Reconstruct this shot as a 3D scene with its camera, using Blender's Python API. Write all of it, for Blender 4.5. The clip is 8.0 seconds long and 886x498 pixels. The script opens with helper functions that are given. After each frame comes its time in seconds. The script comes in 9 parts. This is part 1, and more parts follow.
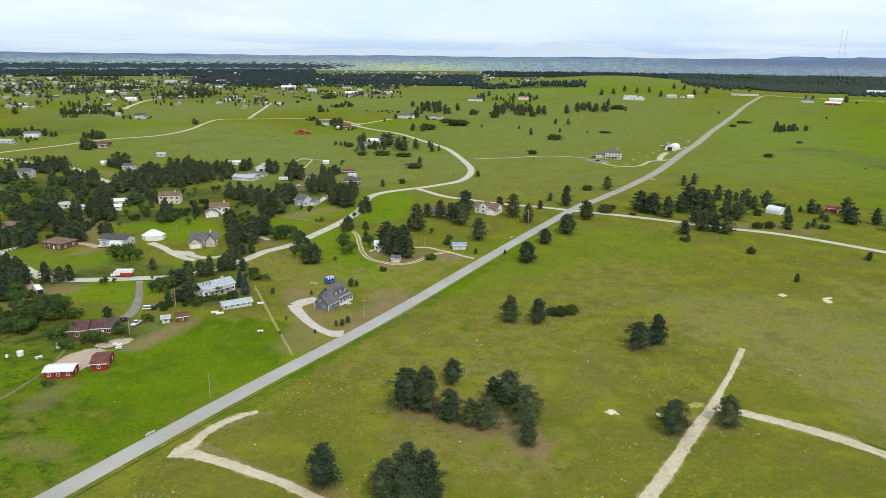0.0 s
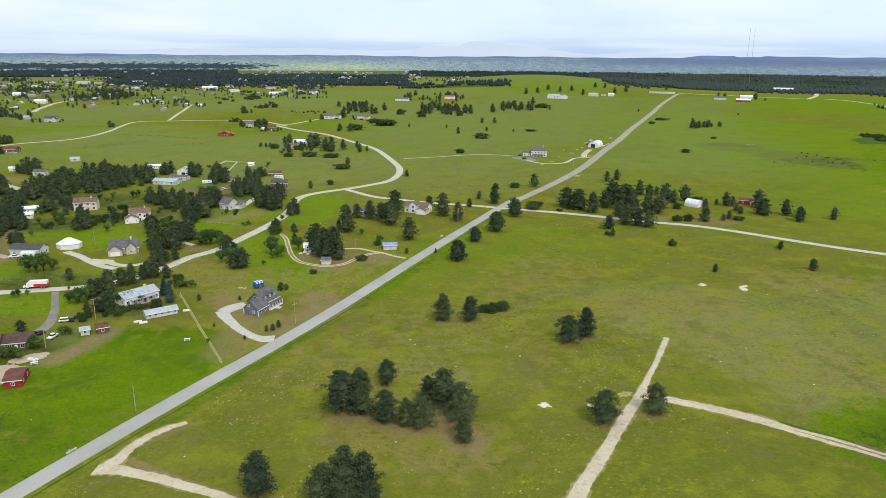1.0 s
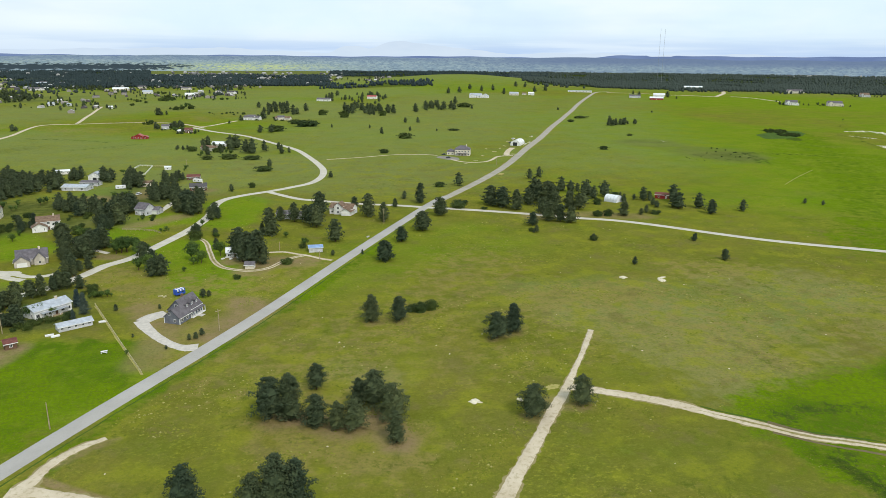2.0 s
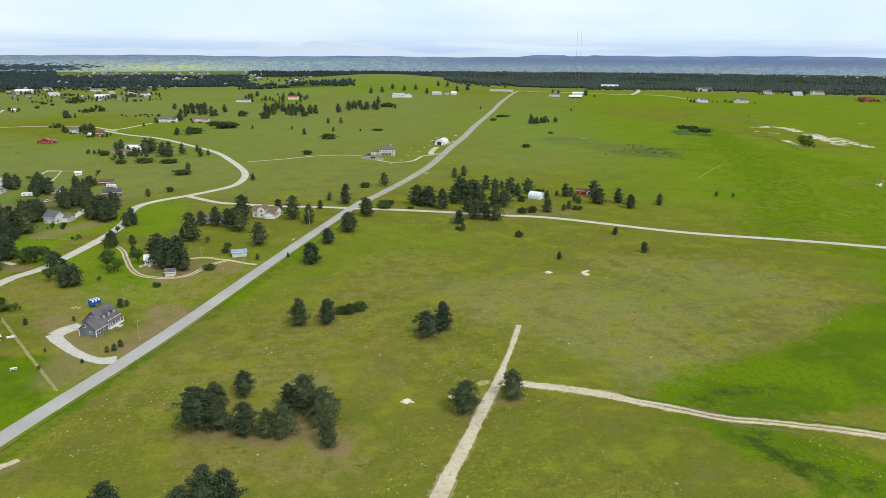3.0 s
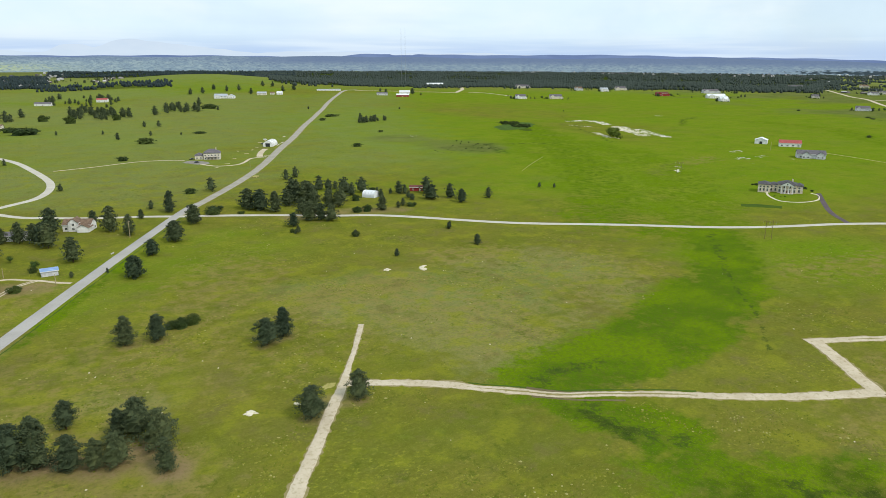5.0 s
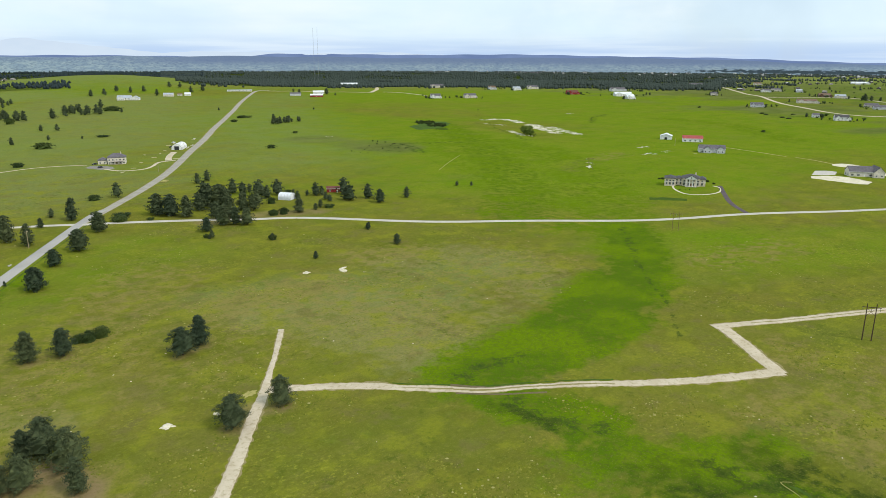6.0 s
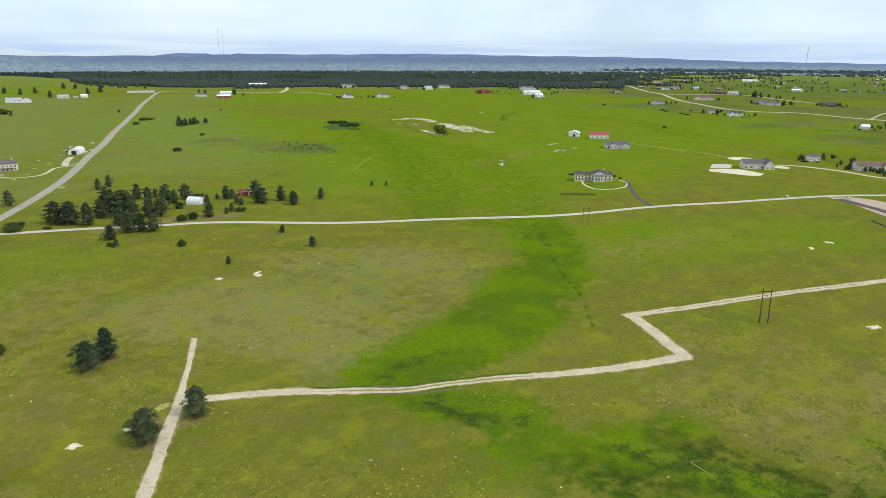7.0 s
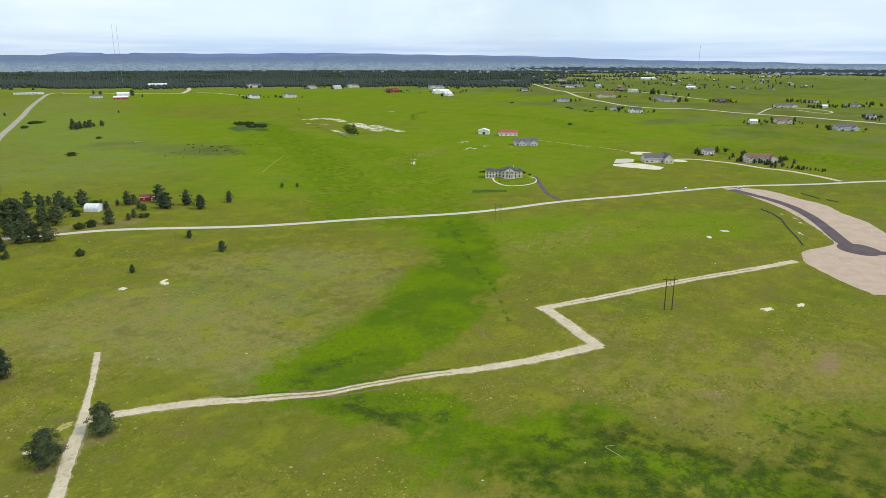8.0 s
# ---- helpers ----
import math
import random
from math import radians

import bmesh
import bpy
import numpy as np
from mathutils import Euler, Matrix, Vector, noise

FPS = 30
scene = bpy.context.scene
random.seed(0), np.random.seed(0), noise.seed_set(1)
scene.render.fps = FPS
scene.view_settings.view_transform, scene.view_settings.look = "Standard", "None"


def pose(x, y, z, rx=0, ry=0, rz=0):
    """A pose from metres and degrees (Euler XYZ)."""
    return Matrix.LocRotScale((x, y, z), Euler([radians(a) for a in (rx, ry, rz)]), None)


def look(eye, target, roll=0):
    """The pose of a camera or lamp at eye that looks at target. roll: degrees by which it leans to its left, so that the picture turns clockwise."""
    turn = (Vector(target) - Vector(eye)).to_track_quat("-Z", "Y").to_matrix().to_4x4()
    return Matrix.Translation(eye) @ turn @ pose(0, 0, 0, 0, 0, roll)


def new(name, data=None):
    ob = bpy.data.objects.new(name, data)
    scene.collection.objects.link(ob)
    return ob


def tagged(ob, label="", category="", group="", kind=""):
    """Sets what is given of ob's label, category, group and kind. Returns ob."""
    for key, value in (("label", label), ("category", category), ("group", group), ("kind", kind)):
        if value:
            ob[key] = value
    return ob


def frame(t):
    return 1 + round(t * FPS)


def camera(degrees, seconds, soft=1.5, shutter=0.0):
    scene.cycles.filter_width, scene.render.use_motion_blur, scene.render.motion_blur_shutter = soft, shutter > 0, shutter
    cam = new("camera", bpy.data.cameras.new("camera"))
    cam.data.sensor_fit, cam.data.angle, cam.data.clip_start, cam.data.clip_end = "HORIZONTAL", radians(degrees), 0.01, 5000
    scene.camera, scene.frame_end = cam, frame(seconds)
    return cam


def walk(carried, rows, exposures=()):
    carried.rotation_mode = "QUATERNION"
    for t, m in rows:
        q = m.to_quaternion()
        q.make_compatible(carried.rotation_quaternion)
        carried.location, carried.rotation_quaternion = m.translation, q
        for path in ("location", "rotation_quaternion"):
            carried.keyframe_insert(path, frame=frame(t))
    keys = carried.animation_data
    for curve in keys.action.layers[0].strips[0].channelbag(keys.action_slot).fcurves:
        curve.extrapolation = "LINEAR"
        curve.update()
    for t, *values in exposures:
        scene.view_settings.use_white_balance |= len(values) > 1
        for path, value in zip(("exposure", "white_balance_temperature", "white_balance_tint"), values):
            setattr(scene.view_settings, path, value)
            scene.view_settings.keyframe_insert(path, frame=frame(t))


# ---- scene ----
cam = camera(63.92, 8.0, soft=0.65)
EYE = 105.0
ROWS = [
    (0.0, 0.0, -15.356, 0.483), (0.5, -2.939, -15.346, 0.451), (1.0, -5.778, -15.344, 0.411),
    (1.5, -8.829, -15.335, 0.388), (3.0, -17.953, -15.305, 0.323), (3.5, -21.031, -15.317, 0.274),
    (4.0, -24.249, -15.309, 0.271), (4.5, -27.903, -15.311, 0.292), (6.0, -38.166, -15.31, 0.23),
    (6.5, -41.499, -15.311, 0.225), (7.0, -45.096, -15.326, 0.191), (7.5, -48.736, -15.364, 0.162),
    (8.0, -52.215, -15.378, 0.134),
]
# the aircraft hovers and turns on the spot
walk(cam, [(t, pose(0, 0, EYE, 0, 0, yaw) @ pose(0, 0, 0, 90 + pitch) @ pose(0, 0, 0, 0, 0, roll)) for t, yaw, pitch, roll in ROWS])

# ---------------------------------------------------------------- world and sun
SUN_EL, SUN_AZ = 47.0, 160.0
world = bpy.data.worlds.new("overcast_sky")
scene.world = world
world.use_nodes = True
wn, wl = world.node_tree.nodes, world.node_tree.links
wn.clear()
w_out = wn.new("ShaderNodeOutputWorld")
w_bg = wn.new("ShaderNodeBackground")
w_sky = wn.new("ShaderNodeTexSky")
w_sky.sky_type = "NISHITA"
w_sky.sun_disc = False
w_sky.sun_elevation, w_sky.sun_rotation = radians(SUN_EL), radians(SUN_AZ)
w_sky.altitude = 2000
w_dim = wn.new("ShaderNodeVectorMath")
w_dim.operation = "SCALE"
w_dim.inputs["Scale"].default_value = 0.11
w_dir = wn.new("ShaderNodeTexCoord")


def cloud_layer(stretch, detail, lo, hi):
    """A sheet of cloud, drawn out level towards the horizon."""
    k = wn.new("ShaderNodeMapping")
    k.inputs["Scale"].default_value = stretch
    t = wn.new("ShaderNodeTexNoise")
    t.inputs["Scale"].default_value, t.inputs["Detail"].default_value, t.inputs["Roughness"].default_value = 1.0, detail, 0.55
    r = wn.new("ShaderNodeMapRange")
    r.interpolation_type = "SMOOTHSTEP"
    r.inputs["From Min"].default_value, r.inputs["From Max"].default_value = lo, hi
    wl.new(w_dir.outputs["Generated"], k.inputs["Vector"])
    wl.new(k.outputs["Vector"], t.inputs["Vector"])
    wl.new(t.outputs["Fac"], r.inputs["Value"])
    return r.outputs["Result"]


def sky_mix(fac, a, b):
    k = wn.new("ShaderNodeMix")
    k.data_type = "RGBA"
    for key, val in (("Factor", fac), ("A", a), ("B", b)):
        if isinstance(val, tuple):
            k.inputs[key].default_value = (*val, 1)
        else:
            wl.new(val, k.inputs[key])
    return k.outputs["Result"]


def sky_height(lo, hi, a, b):
    """A value that runs from a to b between two heights of the sky."""
    sep = wn.new("ShaderNodeSeparateXYZ")
    r = wn.new("ShaderNodeMapRange")
    r.interpolation_type = "SMOOTHSTEP"
    for key, val in (("From Min", lo), ("From Max", hi), ("To Min", a), ("To Max", b)):
        r.inputs[key].default_value = val
    wl.new(w_dir.outputs["Generated"], sep.inputs["Vector"])
    wl.new(sep.outputs["Z"], r.inputs["Value"])
    return r.outputs["Result"]


def sky_times(a, b):
    k = wn.new("ShaderNodeMath")
    k.operation = "MULTIPLY"
    wl.new(a, k.inputs[0])
    wl.new(b, k.inputs[1])
    return k.outputs["Value"]


wl.new(w_sky.outputs["Color"], w_dim.inputs[0])
overcast = sky_mix(cloud_layer((3.2, 3.2, 3.2), 5.0, 0.30, 0.55), (0.70, 0.87, 1.0), (0.78, 0.95, 1.04))
overcast = sky_mix(cloud_layer((3.0, 3.0, 9.0), 5.0, 0.40, 0.66), overcast, (0.88, 0.99, 1.04))
overcast = sky_mix(sky_times(cloud_layer((2.2, 2.2, 14.0), 4.0, 0.46, 0.70), sky_height(0.02, 0.14, 0.6, 0.0)), overcast, (0.64, 0.80, 0.98))
haze = sky_mix(cloud_layer((3.0, 3.0, 60.0), 4.0, 0.40, 0.64), (0.50, 0.66, 0.92), (0.70, 0.83, 0.98))
overcast = sky_mix(sky_height(0.000, 0.036, 0.95, 0.0), overcast, haze)
wl.new(sky_mix(cloud_layer((3.2, 3.2, 3.2), 5.0, -0.2, 0.5), w_dim.outputs["Vector"], overcast), w_bg.inputs["Color"])
w_bg.inputs["Strength"].default_value = 1.0
wl.new(w_bg.outputs["Background"], w_out.inputs["Surface"])

sun = new("sun", bpy.data.lights.new("sun", "SUN"))
sun.data.energy, sun.data.angle, sun.data.color = 2.3, radians(12), (1.0, 0.94, 0.84)
sun_dir = Vector((math.sin(radians(SUN_AZ)) * math.cos(radians(SUN_EL)), math.cos(radians(SUN_AZ)) * math.cos(radians(SUN_EL)), math.sin(radians(SUN_EL))))
sun.matrix_world = look(sun_dir * 900, (0, 0, 0))
scene.view_settings.exposure = 0.0


# ---------------------------------------------------------------- materials
class Mat:
    """A node material that is built up step by step."""

    def __init__(self, name, roughness=0.9, metallic=0.0):
        self.m = bpy.data.materials.new(name)
        self.m.use_nodes = True
        self.n, self.l = self.m.node_tree.nodes, self.m.node_tree.links
        self.b = self.n["Principled BSDF"]
        self.b.inputs["Roughness"].default_value = roughness
        self.b.inputs["Metallic"].default_value = metallic
        self.b.inputs["Specular IOR Level"].default_value = 0.25
        self.geo = self.n.new("ShaderNodeNewGeometry")

    def noise(self, scale, detail=4.0, rough=0.6, stretch=None, obj=False):
        t = self.n.new("ShaderNodeTexNoise")
        t.inputs["Scale"].default_value, t.inputs["Detail"].default_value, t.inputs["Roughness"].default_value = scale, detail, rough
        src = self.geo.outputs["Position"]
        if obj:
            src = self.n.new("ShaderNodeTexCoord").outputs["Object"]
        if stretch:
            k = self.n.new("ShaderNodeMapping")
            k.inputs["Scale"].default_value = stretch
            self.l.new(src, k.inputs["Vector"])
            src = k.outputs["Vector"]
        self.l.new(src, t.inputs["Vector"])
        return t.outputs["Fac"]

    def ramp(self, fac, lo, hi, a=0.0, b=1.0):
        r = self.n.new("ShaderNodeMapRange")
        r.interpolation_type = "SMOOTHSTEP"
        for k, val in (("From Min", lo), ("From Max", hi), ("To Min", a), ("To Max", b)):
            r.inputs[k].default_value = val
        self.l.new(fac, r.inputs["Value"])
        return r.outputs["Result"]

    def math(self, op, a, b):
        r = self.n.new("ShaderNodeMath")
        r.operation = op
        for i, val in enumerate((a, b)):
            if isinstance(val, (int, float)):
                r.inputs[i].default_value = val
            else:
                self.l.new(val, r.inputs[i])
        return r.outputs["Value"]

    def mix(self, fac, a, b):
        r = self.n.new("ShaderNodeMix")
        r.data_type = "RGBA"
        for key, val in (("Factor", fac), ("A", a), ("B", b)):
            if isinstance(val, tuple):
                r.inputs[key].default_value = (*val, 1)
            elif isinstance(val, (int, float)):
                r.inputs[key].default_value = val
            else:
                self.l.new(val, r.inputs[key])
        return r.outputs["Result"]

    def attr(self, name):
        a = self.n.new("ShaderNodeAttribute")
        a.attribute_name = name
        return a.outputs["Fac"]

    def rnd(self):
        return self.n.new("ShaderNodeObjectInfo").outputs["Random"]

    def island(self):
        return self.geo.outputs["Random Per Island"]

    def colour(self, c):
        if isinstance(c, tuple):
            self.b.inputs["Base Color"].default_value = (*c, 1)
        else:
            self.l.new(c, self.b.inputs["Base Color"])
        return self

    def bump(self, fac, strength, distance):
        k = self.n.new("ShaderNodeBump")
        k.inputs["Strength"].default_value, k.inputs["Distance"].default_value = strength, distance
        self.l.new(fac, k.inputs["Height"])
        self.l.new(k.outputs["Normal"], self.b.inputs["Normal"])
        return self


def plain(name, c, rough=0.85, metal=0.0, dirt=0.25, scale=0.6, streak=None):
    """Paint, cladding, roofing: one colour with blotches and fine grain."""
    m = Mat(name, rough, metal)
    dark = tuple(x * (1 - dirt) for x in c)
    pale = tuple(min(1.0, x * (1 + dirt * 0.35) + 0.005) for x in c)
    a = m.mix(m.ramp(m.noise(scale, 5), 0.3, 0.7), dark, pale)
    g = m.noise(scale * 9, 2, stretch=streak)
    m.colour(m.mix(m.ramp(g, 0.35, 0.75, 0.0, 0.35), a, dark))
    m.bump(g, 0.25, 0.02)
    return m.m


def leaf_mat(name, dark, mid, pale):
    m = Mat(name, 0.8)
    m.b.inputs["Specular IOR Level"].default_value = 0.12
    c = m.mix(m.ramp(m.island(), 0.0, 1.0), dark, mid)
    c = m.mix(m.ramp(m.noise(0.9, 2), 0.45, 0.75, 0.0, 0.8), c, pale)
    tint = m.mix(m.rnd(), (0.62, 0.68, 0.72), (1.25, 1.12, 0.9))
    r = m.n.new("ShaderNodeMix")
    r.data_type, r.blend_type = "RGBA", "MULTIPLY"
    r.inputs["Factor"].default_value = 1.0
    m.l.new(c, r.inputs["A"])
    m.l.new(tint, r.inputs["B"])
    return m.colour(r.outputs["Result"]).m


def ground_mat():
    m = Mat("meadow", 1.0)
    m.b.inputs["Specular IOR Level"].default_value = 0.0
    big = m.noise(0.006, 4)
    mid = m.noise(0.03, 5)
    small = m.noise(0.16, 5)
    fine = m.noise(0.9, 4, 0.7)
    tuft = m.noise(2.6, 2, 0.6)
    olive = m.mix(m.ramp(mid, 0.35, 0.65), (0.150, 0.142, 0.024), (0.116, 0.132, 0.017))
    bright = m.mix(m.ramp(mid, 0.35, 0.65), (0.140, 0.196, 0.010), (0.112, 0.190, 0.006))
    t = m.math("ADD", m.attr("green"), m.ramp(big, 0.3, 0.7, -0.25, 0.25))
    grown = m.ramp(t, 0.05, 0.85)
    c = m.mix(grown, olive, bright)
    # blotches of taller and thinner growth, greener where the pasture is rich
    c = m.mix(m.ramp(m.noise(0.011, 5, 0.65), 0.48, 0.66, 0.0, 0.5), c, m.mix(grown, (0.160, 0.172, 0.017), (0.140, 0.194, 0.009)))
    c = m.mix(m.ramp(m.noise(0.017, 5, 0.7, (1.6, 1, 1)), 0.52, 0.70, 0.0, 0.55), c, m.mix(grown, (0.158, 0.144, 0.036), (0.150, 0.172, 0.018)))
    c = m.mix(m.ramp(m.noise(0.045, 6, 0.72), 0.48, 0.66, 0.0, 0.5), c, m.mix(grown, (0.106, 0.114, 0.012), (0.078, 0.146, 0.009)))
    c = m.mix(m.ramp(m.noise(0.028, 6, 0.75, (1, 1.7, 1)), 0.52, 0.70, 0.0, 0.6), c, m.mix(grown, (0.182, 0.176, 0.032), (0.162, 0.194, 0.017)))
    # pale pasture, with distance haze painted into the far ground
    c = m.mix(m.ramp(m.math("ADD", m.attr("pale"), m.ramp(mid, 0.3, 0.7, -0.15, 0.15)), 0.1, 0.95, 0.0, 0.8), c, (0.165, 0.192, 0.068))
    # silvery seed heads in thin grass
    c = m.mix(m.ramp(m.math("ADD", m.attr("silver"), m.ramp(small, 0.25, 0.75, -0.3, 0.3)), 0.15, 1.0, 0.0, 0.7), c, (0.215, 0.208, 0.088))
    # drier, stony ground
    d = m.ramp(m.math("ADD", m.attr("dry"), m.ramp(small, 0.25, 0.75, -0.5, 0.5)), 0.2, 0.9, 0.0, 0.75)
    c = m.mix(d, c, (0.215, 0.176, 0.055))
    c = m.mix(m.ramp(m.noise(0.22, 6, 0.72, (1, 1.5, 1)), 0.54, 0.70, 0.0, 0.45), c, (0.205, 0.196, 0.042))
    c = m.mix(m.ramp(m.noise(0.33, 5, 0.7), 0.52, 0.68, 0.0, 0.5), c, (0.100, 0.116, 0.014))
    c = m.mix(m.ramp(m.noise(0.42, 7, 0.78, (1, 2.2, 1)), 0.53, 0.66, 0.0, 0.45), c, (0.220, 0.236, 0.034))
    near = m.math("SUBTRACT", 1.0, grown)
    patchy = m.noise(0.065, 5, 0.62)
    c = m.mix(m.math("MULTIPLY", near, m.ramp(patchy, 0.50, 0.64, 0.0, 0.65)), c, (0.190, 0.200, 0.018))
    c = m.mix(m.math("MULTIPLY", near, m.ramp(patchy, 0.34, 0.46, 0.6, 0.0)), c, (0.138, 0.120, 0.040))
    # clumps of coarse grass and flowering weeds
    weed = m.math("MULTIPLY", m.ramp(m.noise(0.021, 4, 0.65), 0.46, 0.62), m.ramp(m.noise(0.55, 4, 0.75, (1, 1.3, 1)), 0.52, 0.66, 0.0, 0.75))
    c = m.mix(weed, c, (0.250, 0.255, 0.030))
    c = m.mix(m.math("MULTIPLY", m.ramp(m.noise(0.034, 4, 0.65), 0.47, 0.62), m.ramp(m.noise(0.27, 5, 0.75), 0.52, 0.64, 0.0, 0.7)), c, (0.070, 0.098, 0.011))
    # dull heath of the far plain
    c = m.mix(m.ramp(m.math("ADD", m.attr("heath"), m.ramp(m.noise(0.004, 5, 0.65, (1, 1.6, 1)), 0.3, 0.7, -0.4, 0.4)), 0.2, 0.9, 0.0, 0.85), c, m.mix(m.ramp(m.noise(0.012, 5, 0.7), 0.4, 0.6), (0.088, 0.110, 0.030), (0.130, 0.140, 0.047)))
    # moist hollows
    u = m.ramp(m.math("ADD", m.math("MULTIPLY", m.attr("lush"), 1.1), m.math("ADD", m.ramp(small, 0.3, 0.7, -0.30, 0.30), m.ramp(mid, 0.3, 0.7, -0.22, 0.22))), 0.25, 0.95)
    wet = m.mix(m.ramp(mid, 0.4, 0.62), (0.068, 0.126, 0.005), (0.114, 0.182, 0.003))
    c = m.mix(u, c, m.mix(m.ramp(fine, 0.35, 0.75, 0.0, 0.6), wet, (0.050, 0.085, 0.009)))
    # rank sedge in the wettest ground, and extra darkening of the west field
    sedge = m.ramp(m.math("ADD", m.math("MULTIPLY", m.attr("sedge"), 1.3), m.math("ADD", m.ramp(small, 0.3, 0.7, -0.35, 0.35), m.ramp(fine, 0.3, 0.7, -0.2, 0.2))), 0.58, 1.0, 0.0, 0.8)
    c = m.mix(sedge, c, m.mix(m.ramp(m.noise(0.5, 4, 0.7), 0.4, 0.65), (0.026, 0.052, 0.012), (0.060, 0.090, 0.012)))
    # needle litter under pines, forest floor, with estate tree shade painted in
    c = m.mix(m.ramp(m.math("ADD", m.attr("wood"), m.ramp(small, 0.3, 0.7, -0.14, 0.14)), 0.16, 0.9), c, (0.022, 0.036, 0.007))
    c = m.mix(m.math("MULTIPLY", m.ramp(m.attr("soil"), 0.15, 0.9), m.ramp(small, 0.3, 0.7, 0.55, 1.0)), c, (0.235, 0.165, 0.095))
    c = m.mix(m.ramp(fine, 0.44, 0.72, 0.0, 0.5), c, (0.090, 0.102, 0.016))
    c = m.mix(m.ramp(tuft, 0.56, 0.76, 0.0, 0.45), c, (0.24, 0.225, 0.06))
    # eroded white sand
    sand = m.ramp(m.math("MULTIPLY", m.attr("sand"), m.math("ADD", m.ramp(m.noise(0.11, 6, 0.75), 0.3, 0.7, -0.1, 1.35), m.ramp(m.noise(0.4, 5, 0.7), 0.3, 0.7, -0.35, 0.35))), 0.36, 0.58)
    c = m.mix(sand, c, m.mix(m.ramp(small, 0.35, 0.65), (0.46, 0.42, 0.30), (0.66, 0.62, 0.52)))
    m.colour(c)
    m.bump(m.math("ADD", fine, tuft), 0.6, 0.25)
    return m.m


def asphalt_mat():
    m = Mat("weathered_asphalt", 0.9)
    a = m.mix(m.ramp(m.noise(0.05, 5), 0.3, 0.7), (0.30, 0.285, 0.265), (0.37, 0.35, 0.33))
    a = m.mix(m.ramp(m.noise(1.2, 5, 0.7), 0.5, 0.75, 0, 0.5), a, (0.24, 0.23, 0.215))
    g = m.noise(9, 2)
    a = m.mix(m.ramp(g, 0.4, 0.7, 0, 0.4), a, (0.42, 0.40, 0.37))
    return m.colour(a).bump(g, 0.3, 0.01).m


def dirt_mat(name, a, b, c, ragged=0.0):
    m = Mat(name, 0.97)
    m.b.inputs["Specular IOR Level"].default_value = 0.05
    k = m.mix(m.ramp(m.noise(0.12, 5), 0.3, 0.7), a, b)
    k = m.mix(m.ramp(m.noise(0.7, 5, 0.7), 0.48, 0.72, 0, 0.7), k, c)
    g = m.noise(5, 3)
    k = m.mix(m.ramp(g, 0.5, 0.8, 0, 0.4), k, tuple(x * 0.6 for x in a))
    return m.colour(k).bump(g, 0.4, 0.03).m


def glass_mat():
    m = Mat("window_glass", 0.08)
    m.b.inputs["Specular IOR Level"].default_value = 0.8
    return m.colour((0.03, 0.037, 0.045)).m


